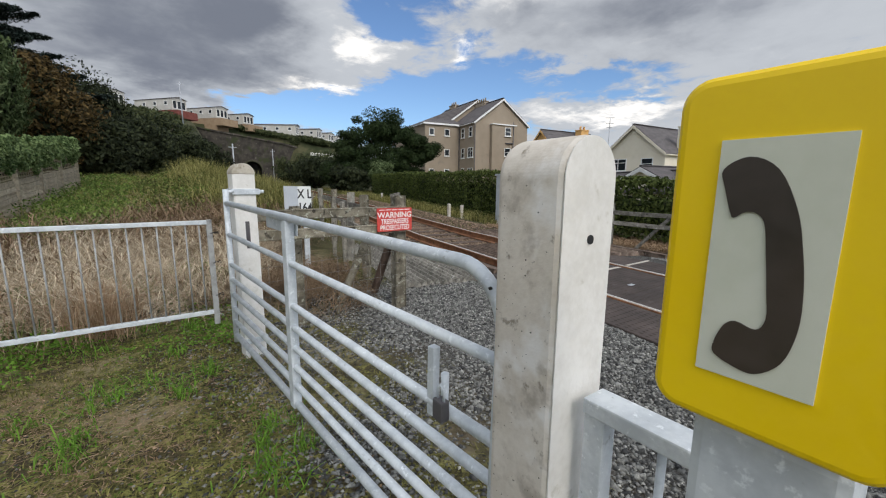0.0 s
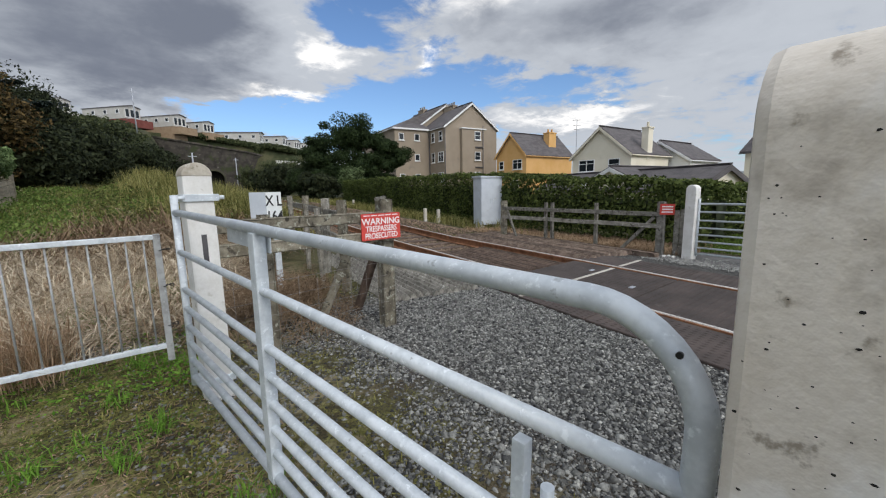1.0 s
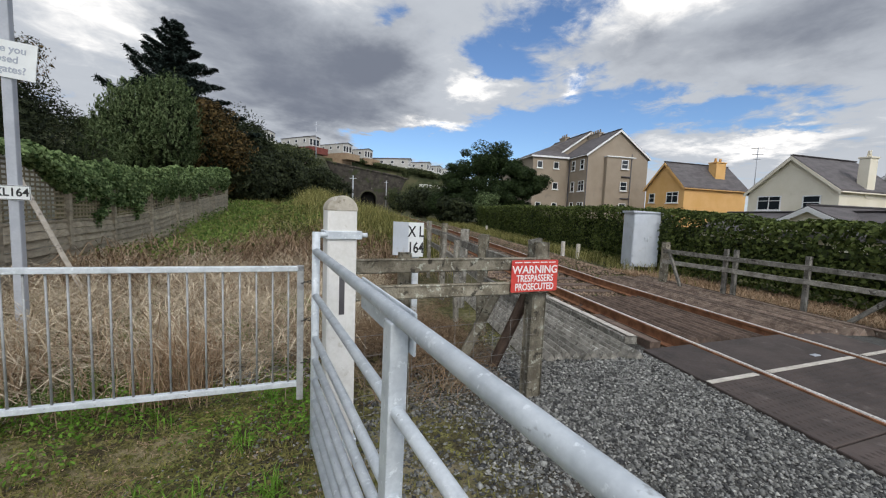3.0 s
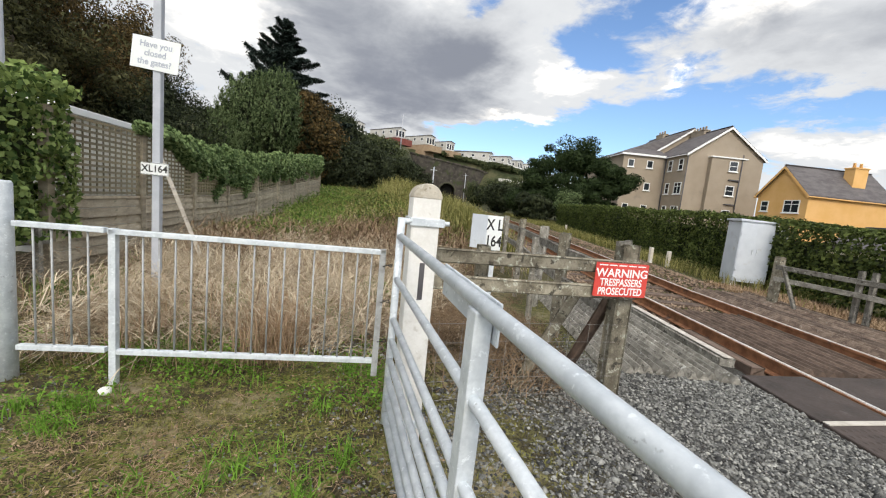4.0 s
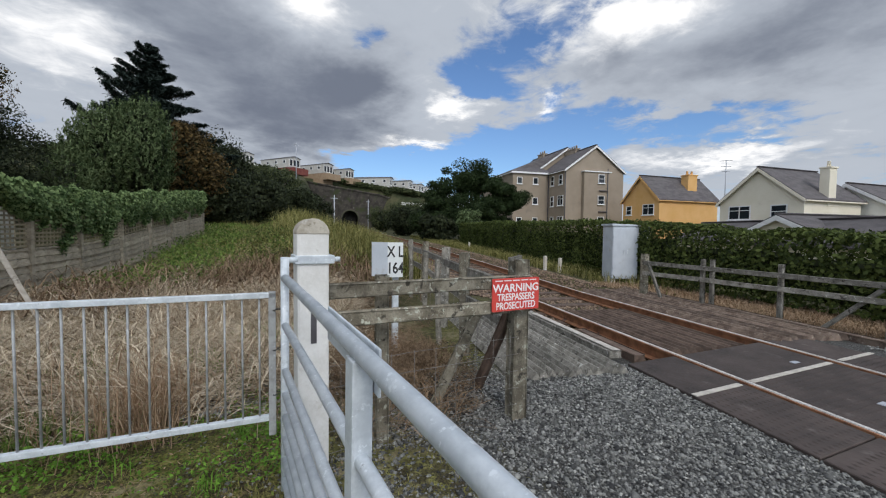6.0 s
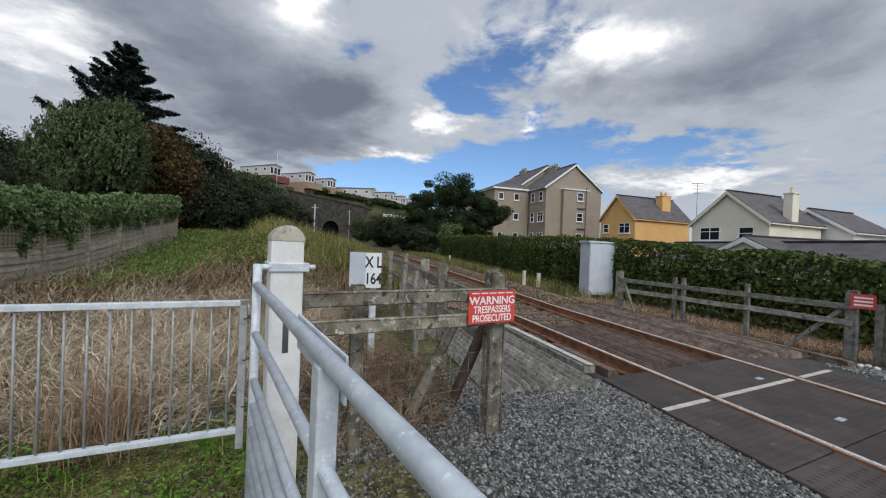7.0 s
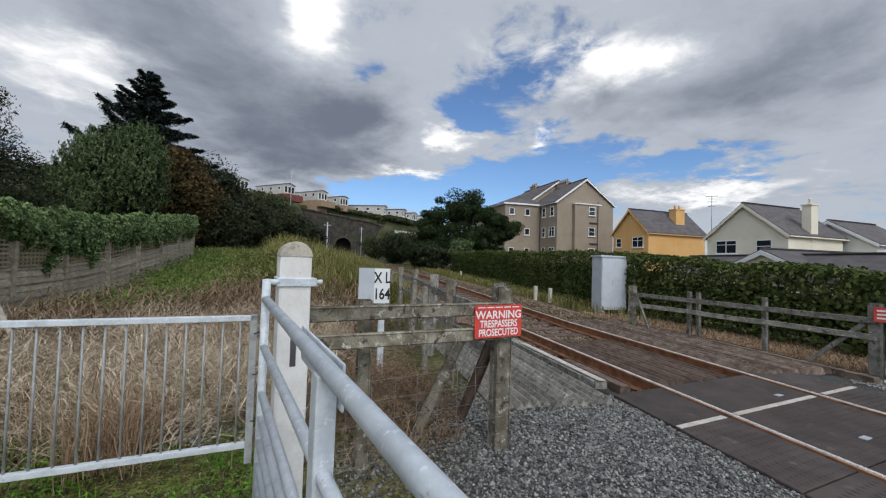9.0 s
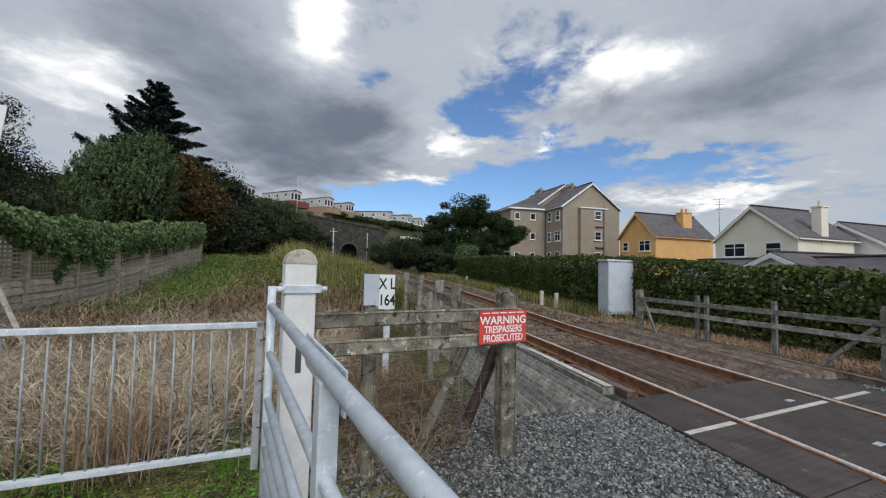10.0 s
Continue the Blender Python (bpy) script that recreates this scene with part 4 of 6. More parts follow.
for zz in (0.35, 0.62, 0.86):
    tie = thing("wire_tie", (0.842, 3.675, zz), "black wire tie round the railing end", "wire tie", "wire ties")
    part("loop", tube([(0.03 * math.cos(a), 0.03 * math.sin(a), 0.006 * math.sin(3 * a)) for a in (2 * math.pi * k / 12 for k in range(13))], 0.003, 6), BLACKINK, tie)

# ---- crossing signs ----
xl_pole = thing("sign_pole", (-1.48, 5.62, 0), "tall grey steel pole with two crossing signs", "sign")
part("pole", box(-0.036, -0.036, -0.3, 0.036, 0.036, 3.6, 0.01), GREYPAINT, xl_pole)


def sign_plate(parent, w, h, z, lines, mat, yaw, name="plate", label="", ink=BLACKINK, off=-0.045, roll=0.0):
    m = pose(0, 0, z, 0, roll, yaw)
    p = part(name, rounded_plate2(w, h), mat, parent, label, at=m @ pose(0, off, 0))
    for text, size, dz, squash in lines:
        lettering("lettering", text, size, ink, p, pose(0, -0.0045, dz, 90, 0, 0), squash)
    return p


def rounded_plate2(w, h, r=0.008):
    pts = []
    for cx, cz, a0 in ((w / 2 - r, h / 2 - r, 0), (-w / 2 + r, h / 2 - r, 90), (-w / 2 + r, -h / 2 + r, 180), (w / 2 - r, -h / 2 + r, 270)):
        for i in range(4):
            a = radians(a0 + 30 * i)
            pts.append((cx + r * math.cos(a), cz + r * math.sin(a)))
    return prism(pts, -0.003, 0.003)


sign_plate(xl_pole, 0.46, 0.30, 2.46, (("Have you", 0.082, 0.082, 1.0), ("closed", 0.082, 0.0, 1.0), ("the gates?", 0.082, -0.082, 1.0)), SIGNWHITE, -8, "gate_sign", "faded white sign asking about the gates", GREYINK, roll=6.0)
tag_ = sign_plate(xl_pole, 0.27, 0.125, 1.355, (("XL164", 0.098, 0.0, 0.95),), SIGNWHITE, -6, "number_sign", "small white crossing number sign")
for a_, b_ in (((-0.13, 0.058), (0.13, 0.058)), ((-0.13, -0.058), (0.13, -0.058)), ((-0.131, -0.058), (-0.131, 0.058)), ((0.131, -0.058), (0.131, 0.058))):
    part("border", box(min(a_[0], b_[0]) - 0.002, -0.0042, min(a_[1], b_[1]) - 0.002, max(a_[0], b_[0]) + 0.002, -0.0034, max(a_[1], b_[1]) + 0.002), BLACKINK, tag_)

xl_small = thing("crossing_number_sign", (1.93, 4.86, 0), "folded white sign plate on a galvanised post", "sign")
part("post", box(-0.03, 0.02, -0.3, 0.03, 0.06, 1.2, 0.004), GALV, xl_small)
face = part("number_face", box(0.0, -0.004, -0.17, 0.15, 0.0, 0.17, 0.001), SIGNWHITE, xl_small, "white face with black letters", at=pose(-0.10, -0.03, 1.055, 0, 0, -10))
lettering("lettering", "X L", 0.15, BLACKINK, face, pose(0.075, -0.006, 0.075, 90, 0, 0), 0.72)
lettering("lettering", "164", 0.15, BLACKINK, face, pose(0.075, -0.006, -0.085, 90, 0, 0), 0.72)
# folded half takes a greyer paint than the face, its shading as colour
part("folded_face", box(-0.19, 0.0, -0.17, 0.0, 0.004, 0.17, 0.001), CABINET, xl_small, "blank folded side, greyed for its shading", at=pose(-0.10, -0.031, 1.055, 0, 0, -50))

# ---- timber fences by the track ----


def timber_post(t, x, y, z0, z1, w, name="post", lean=(0, 0), mat=WOOD):
    bm = beam((x, y, z0), (x + lean[0], y + lean[1], z1), w, w, 0.012, 0.004)
    return part(name, bm, mat, t)


post_fence = thing("post_and_rail_fence", (0, 0, 0), "grey weathered two-rail timber fence with warning sign", "fence", "timber fences")
timber_post(post_fence, 2.43, 3.50, -0.3, 1.145, 0.12)
part("split_top", beam((2.40, 3.50, 1.14), (2.395, 3.50, 1.165), 0.05, 0.10, 0.01), OLDWOOD, post_fence)
timber_post(post_fence, 1.44, 3.54, -0.3, 1.06, 0.08)
part("rail", beam((1.07, 3.30, 1.010), (2.46, 3.41, 1.0), 0.04, 0.085, 0.008, 0.004), WOOD, post_fence)
part("rail", beam((1.07, 3.30, 0.852), (2.46, 3.41, 0.832), 0.04, 0.085, 0.008, 0.004), WOOD, post_fence)
part("strut", beam((2.42, 3.56, 0.80), (2.36, 3.95, 0.06), 0.07, 0.07, 0.01), DARKWOOD, post_fence)
part("strut", beam((2.20, 3.62, 0.82), (1.85, 3.75, 0.0), 0.06, 0.07, 0.01), WOOD, post_fence)
for z_ in (0.12, 0.24, 0.36, 0.48, 0.60):
    part("wire", tube([(1.08, 3.30, z_), (1.6, 3.42, z_ - 0.012), (2.40, 3.44, z_)], 0.0016, 5), WIRE, post_fence)
for i in range(9):
    f_ = (i + 0.5) / 9
    part("wire", tube([(1.08 + 1.32 * f_, 3.30 + 0.14 * f_, 0.02), (1.08 + 1.32 * f_, 3.30 + 0.14 * f_, 0.62)], 0.0013, 5), WIRE, post_fence)

warning = thing("warning_sign", pose(2.312, 3.355, 0.922, 0, 0, 3), "red enamel sign warning trespassers in white letters", "sign")
wp = part("plate", rounded_plate2(0.385, 0.218), SIGNRED, warning)
for text, dz, size in (("WARNING", 0.042, 0.074), ("TRESPASSERS", -0.018, 0.066), ("PROSECUTED", -0.076, 0.066)):
    lettering("lettering", text, size, SIGNINK, wp, pose(0, -0.0045, dz, 90, 0, 0), 1.05 if dz > 0 else 0.80)
for i in range(5):
    part("small_print", box(-0.17 + 0.07 * i, -0.0042, 0.090, -0.17 + 0.07 * i + 0.058, -0.0034, 0.097), SIGNINK, wp)

side_fence = thing("post_and_rail_fence", (0, 0, 0), "old grey timber fence running along the track", "fence", "timber fences")
line = [(2.46 + 0.0, 3.6), (2.72, 4.9), (2.98, 6.1), (3.34, 7.8), (3.70, 9.6)]
for i, (x_, y_) in enumerate(line[1:]):
    timber_post(side_fence, x_, y_, ground_z(x_, y_) - 0.25, ground_z(x_, y_) + 1.12, 0.10, lean=(random.uniform(-0.04, 0.04), random.uniform(-0.04, 0.04)), mat=OLDWOOD if i % 2 else WOOD)
    timber_post(side_fence, x_ - 0.10, y_ + 0.45, ground_z(x_, y_) - 0.25, ground_z(x_, y_) + 1.02, 0.06, lean=(random.uniform(-0.05, 0.05), 0), mat=OLDWOOD)
for z_ in (0.62, 0.92):
    for (xa, ya), (xb, yb) in zip(line, line[1:]):
        part("rail", beam((xa, ya, z_ + ground_z(xa, ya)), (xb, yb, z_ + ground_z(xb, yb)), 0.045, 0.10, 0.008, 0.005), OLDWOOD, side_fence)
for i in range(10):
    f_ = i / 10
    x_, y_ = 2.6 + 0.72 * f_, 4.2 + 3.4 * f_
    part("wire", tube([(x_, y_, 0.02), (x_ + 0.01, y_, 0.62)], 0.002, 5), WIRE, side_fence)

far_fence = thing("post_and_rail_fence", (0, 0, 0), "two-rail timber fence in front of the hedge", "fence", "timber fences")
fl = [(8.20, 7.10), (8.36, 5.95), (8.40, 5.80), (8.46, 4.75), (8.52, 3.48)]
for i, (x_, y_) in enumerate(fl):
    timber_post(far_fence, x_, y_, -0.35, 0.88 if i not in (0, 4) else 0.92, 0.075 if i not in (0, 4) else 0.13, mat=OLDWOOD if i else WOOD)
for z_ in (0.46, 0.68):
    part("rail", beam((8.14, 7.10, z_ + 0.05), (8.46, 3.45, z_), 0.04, 0.085, 0.008, 0.005), OLDWOOD, far_fence)
part("strut", beam((8.16, 7.0, 0.78), (8.10, 6.55, -0.11), 0.06, 0.06, 0.01), OLDWOOD, far_fence)
part("strut", beam((8.50, 3.6, 0.62), (8.46, 4.25, -0.11), 0.07, 0.06, 0.01), OLDWOOD, far_fence)
small_sign = thing("warning_sign", pose(8.43, 3.35, 0.78, 0, 0, -78), "small faded red warning sign on the far fence", "sign")
sp = part("plate", rounded_plate2(0.24, 0.20), SIGNRED, small_sign)
for dz in (0.05, 0.0, -0.05):
    part("small_print", box(-0.09, -0.0042, dz - 0.012, 0.09, -0.0034, dz + 0.012), SIGNINK, sp)
boards = thing("upright_boards", (8.56, 3.22, 0), "weathered upright boards beside the far gate post", "boards")
for i in range(3):
    part("board", beam((0, -0.10 * i, -0.3), (0.0, -0.10 * i, 0.76 + 0.02 * i), 0.03, 0.09, 0.006), OLDWOOD, boards)

# ---- far gate ----
dome_post("gate_post", (8.42, 2.945, -0.11, 0, 0, 82), 0.17, 0.17, 1.33, WHITEPOST, "square white concrete gate post beyond the track", group="concrete gate posts")
dome_post("gate_post", (8.16, 0.33, -0.11, 0, 0, 82), 0.17, 0.17, 1.33, CONCRETE, "worn concrete gate post beyond the track", group="concrete gate posts")
FH = (1.0, 0.86, 0.71, 0.58, 0.46, 0.34, 0.23, 0.12)
field_gate(pose(8.42, 2.83, -0.11, 0, 0, -95.9), 2.36, FH, 0.2, "closed galvanised field gate leading to a drive", (1.2,))
railing((8.15, 0.22, -0.11, 0, 0, -96), 0.75, 0.98, 0.15, ((0.022, -0.2), (0.73, -0.2)), 1, "galvanised wicket gate beside the far post")
railing((8.06, -0.60, -0.11, 0, 0, -96), 2.4, 1.0, 0.15, ((0.022, -0.2), (2.38, -0.2)), 21, "galvanised railing beyond the track")
sign_b = thing("crossing_notice_board", (8.6, -0.70, -0.11), "grey back of a crossing notice board on posts", "sign")
part("board", box(-0.01, -0.20, 1.20, 0.01, 0.36, 1.58, 0.004), GALV, sign_b)
part("board", box(-0.01, -0.20, 0.76, 0.01, 0.36, 1.12, 0.004), GALV, sign_b)
part("post", box(0.02, 0.0, -0.2, 0.07, 0.06, 1.55, 0.004), GALV, sign_b)
part("lamp_box", box(-0.08, 0.02, 1.14, -0.011, 0.17, 1.50, 0.02), CONCRETE, sign_b, "rounded lamp unit")
part("red_handle", box(-0.09, 0.03, 0.96, -0.012, 0.11, 1.06, 0.02), SIGNRED, sign_b, "small red handle")
box2 = thing("control_box", (9.2, -0.15, -0.11), "grey steel control box on a post", "control box")
part("box", box(-0.08, -0.13, 0.86, 0.08, 0.13, 1.22, 0.01), GREYPAINT, box2)
part("post", box(-0.03, -0.03, -0.2, 0.03, 0.03, 0.86, 0.004), GREYPAINT, box2)

# ---- equipment cabinet ----
cab = thing("equipment_cabinet", pose(10.16, 9.52, -0.02, 0, 0, -20), "pale grey steel railway equipment cabinet beside hedge", "cabinet")
part("body", box(-0.38, -0.30, 0.08, 0.38, 0.30, 1.60, 0.012), CABINET, cab)
part("roof", prism([(-0.42, 1.60), (0.42, 1.60), (0.42, 1.635), (-0.42, 1.66)], -0.34, 0.34, 0.006), CABINET, cab)
for s_ in (-1, 1):
    d_ = part("door", box(min(0, s_ * 0.365), -0.318, 0.14, max(0, s_ * 0.365) - 0.0, -0.302, 1.56, 0.004), CABINET, cab)
    part("handle", box(s_ * 0.05 - 0.012, -0.34, 0.80, s_ * 0.05 + 0.012, -0.318, 0.92, 0.005), GALV, d_)
    for z_ in (0.4, 1.3):
        part("hinge", tube([(s_ * 0.355, -0.322, z_ - 0.05), (s_ * 0.355, -0.322, z_ + 0.05)], 0.012, 8), CABINET, d_)
for s_ in (-1, 1):
    part("foot", box(s_ * 0.30 - 0.06, -0.25, -0.1, s_ * 0.30 + 0.06, 0.25, 0.08), CONCRETE, cab)
for x_, y_ in ((9.2, 12.35), (9.4, 11.8), (12.2, 24.0)):
    mk = thing("marker_post", (x_ + 0.5, y_, ground_z(x_, y_)), "short pale concrete marker post beside track", "post", "marker posts")
    part("shaft", box(-0.05, -0.05, -0.2, 0.05, 0.05, 0.46, 0.01), CONCRETE, mk)

# ---- board fence with trellis and ivy ----
FENCE = [(-2.95, 6.30), (-2.95, 8.10), (-2.95, 9.90), (-2.92, 11.65), (-2.75, 13.45), (-2.58, 15.25), (-2.40, 17.0), (-2.2, 18.8), (-2.0, 20.6)]


def board_fence():
    t = thing("board_fence", (0, 0, 0), "brown timber board fence topped with square trellis", "fence", kind="structure")
    slat = box(-0.5, -0.010, -0.060, 0.5, 0.010, 0.060).copy()
    lath = box(-0.5, -0.007, -0.016, 0.5, 0.007, 0.016).copy()
    data = {}

    def piece(name, kind, bm, m, parent):
        if kind not in data:
            ob = part(name, bm, TRELLISWOOD if name == "lath" else PANELWOOD, parent)
            data[kind] = ob.data
        else:
            ob = new(name, data[kind])
            ob.parent = parent
        ob.matrix_basis = m
        return ob

    for i, ((xa, ya), (xb, yb)) in enumerate(zip(FENCE, FENCE[1:])):
        za, zb = ground_z(xa, ya), ground_z(xb, yb)
        part("post", box(xa - 0.05, ya - 0.05, za - 0.3, xa + 0.05, ya + 0.05, za + 1.95, 0.008), PANELWOOD, t)
        ln = math.hypot(xb - xa, yb - ya)
        yaw = math.degrees(math.atan2(yb - ya, xb - xa))
        mx, my, mz = (xa + xb) / 2, (ya + yb) / 2, (za + zb) / 2
        tilt = math.degrees(math.atan2(zb - za, ln))
        base = pose(mx, my, mz, 0, 0, yaw) @ pose(0, 0, 0, 0, -tilt, 0)
        panel = part("panel_frame", box(-ln / 2 + 0.05, -0.018, 0.905, ln / 2 - 0.05, 0.018, 0.945, 0.004), PANELWOOD, t, at=base)
        for k in range(7):
            piece("board", "slat", slat if "slat" not in data else None, pose(0, -0.016 * (k % 2), 0.085 + 0.127 * k, random.uniform(-17, -12), 0, random.uniform(-0.3, 0.3)) @ Matrix.Diagonal((ln - 0.1, 1, 1, 1)), panel)
        rows = 14 if i < 4 else 10
        for k in range(rows):
            piece("lath", "lath", lath if "lath" not in data else None, pose(0, 0.0, 0.985 + 0.92 * k / (rows - 1)) @ Matrix.Diagonal((ln - 0.1, 1, 1, 1)), panel)
        cols = 14 if i < 4 else 11
        for k in range(cols):
            piece("lath", "lath", None, pose(-ln / 2 + 0.08 + (ln - 0.16) * k / (cols - 1), 0.014, 1.44) @ pose(0, 0, 0, 0, 90, 0) @ Matrix.Diagonal((0.96, 1, 0.55, 1)), panel)
    xe, ye = FENCE[-1]
    part("post", box(xe - 0.05, ye - 0.05, ground_z(xe, ye) - 0.3, xe + 0.05, ye + 0.05, ground_z(xe, ye) + 1.9, 0.008), PANELWOOD, t)


board_fence()


def fence_point(s):
    i = min(int(s), len(FENCE) - 2)
    f = s - i
    (xa, ya), (xb, yb) = FENCE[i], FENCE[i + 1]
    return xa + (xb - xa) * f, ya + (yb - ya) * f


def ivy_on_fence():
    c, d = [], []
    while len(c) < 38000:
        s = random.uniform(0.9, 7.98)
        x, y = fence_point(s)
        hang = 0.86 + 0.26 * noise.noise((s * 1.3, 3, 0)) + 0.50 * noise.noise((s * 4.1, 9, 0))
        hang = max(hang, 0.12) * (smooth(0.9, 2.6, s) * 0.85 + 0.15)
        top = 2.03 + 0.14 * noise.noise((s * 3.3, 5, 0))
        f = random.random() ** 1.25
        h = top - hang * f
        # gaps where the trellis shows through
        if noise.noise((s * 5.0, h * 3.5, 8)) < -0.30 + 0.45 * f - 0.2:
            continue
        bulge = 0.17 * math.sin((1 - f) * math.pi) + 0.06
        side = random.uniform(-0.25, 1.0)
        lump = 0.07 * noise.noise((s * 7, h * 5, 2))
        c.append((x + bulge * side + lump, y, ground_z(x, y) + h + random.uniform(-0.03, 0.05)))
        d.append((0.8, -0.25, 0.5))
    ob = leaves("ivy", np.array(c), 0.034, FENCEIVY, normals=np.array(d), aspect=0.75)
    tagged(ob, "dense green ivy hanging over the trellis fence", "ivy", kind="stuff")


ivy_on_fence()


def leaf_block(name, label, x0, y0, z0, x1, y1, z1, n, size, mat, category="hedge", lump=0.15, kind=""):
    """A clipped mass of leaves over a dark core."""
    t = thing(name, ((x0 + x1) / 2, (y0 + y1) / 2, z0), label, category, kind=kind)
    w, d, h = x1 - x0, y1 - y0, z1 - z0
    p = rng.uniform(-0.5, 0.5, (n, 3))
    ax = rng.integers(0, 5, n)
    nrm = np.zeros((n, 3))
    for k, (a, s) in enumerate(((0, 1), (0, -1), (1, 1), (1, -1), (2, 1))):
        m = ax == k
        p[m, a] = s * 0.5
        nrm[m, a] = s
    p[:, 2] += 0.5
    p *= np.array([w, d, h])
    off = np.array([lump * (noise.noise((q[0] * 1.8 + x0, q[1] * 1.8 + y0, q[2] * 1.8)) + 0.5 * noise.noise((q[0] * 5, q[1] * 5 + y0, q[2] * 5))) for q in p])
    p += nrm * (off[:, None] + rng.uniform(-0.12, 0.05, (n, 1)))
    leaves("leaves", p, size, mat, t, normals=nrm * 0.8, aspect=0.65)
    # solid dark block gives the gaps between leaves their shade by colour
    part("core", box(-w / 2 + 0.22, -d / 2 + 0.22, -0.1, w / 2 - 0.22, d / 2 - 0.22, h - 0.22, 0.15), LEAFDARKSHADE, t, "solid dark core painted as the hedge's inner shade")
    return t


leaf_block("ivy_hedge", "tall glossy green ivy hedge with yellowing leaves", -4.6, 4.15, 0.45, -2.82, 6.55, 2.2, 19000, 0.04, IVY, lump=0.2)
for x_, y_ in ((-3.3, 4.7), (-3.2, 5.2), (-3.35, 5.7), (-3.2, 6.0)):
    st = thing("climbing_shrub", (x_, y_, 0), "dark twisted ivy trunk under the hedge", "shrub", "ivy trunks")
    part("stem", tube([(0, 0, -0.1), (0.04, 0.03, 0.25), (-0.03, 0.0, 0.6), (0.02, 0.02, 0.95)], [0.05, 0.045, 0.04, 0.03], 8), BARK, st)
low_rail = thing("garden_rail", (0, 0, 0), "old low timber rail under the ivy hedge", "rail")
part("rail", beam((-3.7, 4.55, 0.42), (-2.85, 6.2, 0.46), 0.04, 0.09, 0.006, 0.004), OLDWOOD, low_rail)
part("post", beam((-2.9, 6.1, -0.2), (-2.9, 6.1, 0.6), 0.06, 0.06, 0.006), OLDWOOD, low_rail)
stake = thing("leaning_pole", (0, 0, 0), "pale timber pole leaning beside the trellis", "pole")
part("pole", beam((-1.62, 7.2, 0.0), (-2.12, 6.9, 1.62), 0.035, 0.05, 0.005), LINE, stake)
lampp = thing("lamp_post", (-4.25, 7.4, 0), "plain grey lamp post behind the hedge", "lamp post")
part("shaft", tube([(0, 0, -0.2), (0, 0, 2.5), (0, 0, 6.0)], [0.07, 0.06, 0.05], 14), GREYPAINT, lampp)
shed = thing("garden_shed", (-5.6, 9.6, 0.12), "white roofed garden building behind the trellis fence", "shed")
part("wall", box(-1.9, -2.0, -0.6, 1.9, 1.6, 1.9), WHITE_RENDER, shed)
part("roof", prism([(-2.05, 1.92), (2.05, 1.92), (2.05, 2.02), (0.0, 2.28), (-2.05, 2.02)], -2.15, 1.75, 0.01), TRIM, shed, "pale low pitched roof")


# ---- far hedges ----
def hedge_run(pts, wid, hgt, n, size, label, mat=HEDGE):
    t = thing("hedge", (0, 0, 0), label, "hedge", kind="stuff")
    top = hgt if callable(hgt) else (lambda y_: hgt)
    seg = [math.dist(a, b) for a, b in zip(pts, pts[1:])]
    total = sum(seg)
    c, d, cores = [], [], []
    for i, ((xa, ya), (xb, yb)) in enumerate(zip(pts, pts[1:])):
        k = int(n * seg[i] / total)
        ux, uy = (xb - xa) / seg[i], (yb - ya) / seg[i]
        sx, sy = -uy, ux
        for _ in range(k):
            s = random.uniform(-0.02, 1.02) * seg[i]
            x, y = xa + ux * s, ya + uy * s
            h = top(y) + 0.10 * noise.noise((x * 0.7, y * 0.7, 2)) + 0.08 * noise.noise((x * 2.3, y * 2.3, 5))
            g = ground_z(x, y)
            r = random.random()
            lump = 0.16 * noise.noise((x * 1.5, y * 1.5, r * 3)) + random.uniform(-0.15, 0.05)
            if r < 0.3:
                q = random.uniform(-0.5, 0.5) * wid
                c.append((x + sx * q, y + sy * q, g + h + lump * 0.6))
                d.append((0, 0, 1))
            else:
                side = 1 if r < 0.78 else -1
                q = side * (wid / 2 + lump)
                c.append((x + sx * q, y + sy * q, g + 0.12 + (h - 0.12) * random.random()))
                d.append((sx * side, sy * side, 0.2))
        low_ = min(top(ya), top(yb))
        # solid dark beam, coloured as the shade inside the hedge
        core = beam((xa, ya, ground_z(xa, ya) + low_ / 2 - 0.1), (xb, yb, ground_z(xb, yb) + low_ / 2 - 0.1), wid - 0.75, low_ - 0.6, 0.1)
        part("core", core, LEAFDARKSHADE, t, "solid dark core painted as the hedge's inner shade")
    leaves("leaves", np.array(c), size, mat, t, normals=np.array(d) * 0.8, aspect=0.65)
    return t


hedge_run([(10.2, 2.95), (10.5, 5.5), (10.9, 8.5), (11.5, 12), (13.2, 20), (15.2, 29)], 1.3, lambda y_: 1.40 + 0.40 * smooth(2.5, 11, y_), 62000, 0.045, "long clipped dark green hedge beyond the track")
hedge_run([(11.3, 4.15), (14.8, 2.75), (18.5, 1.45)], 1.2, 1.32, 26000, 0.045, "clipped garden hedge in front of white house")
hedge_run([(10.4, -1.3), (12.5, -2.6), (17, -4.5)], 1.4, 0.95, 14000, 0.05, "low hedge beside the far railing")


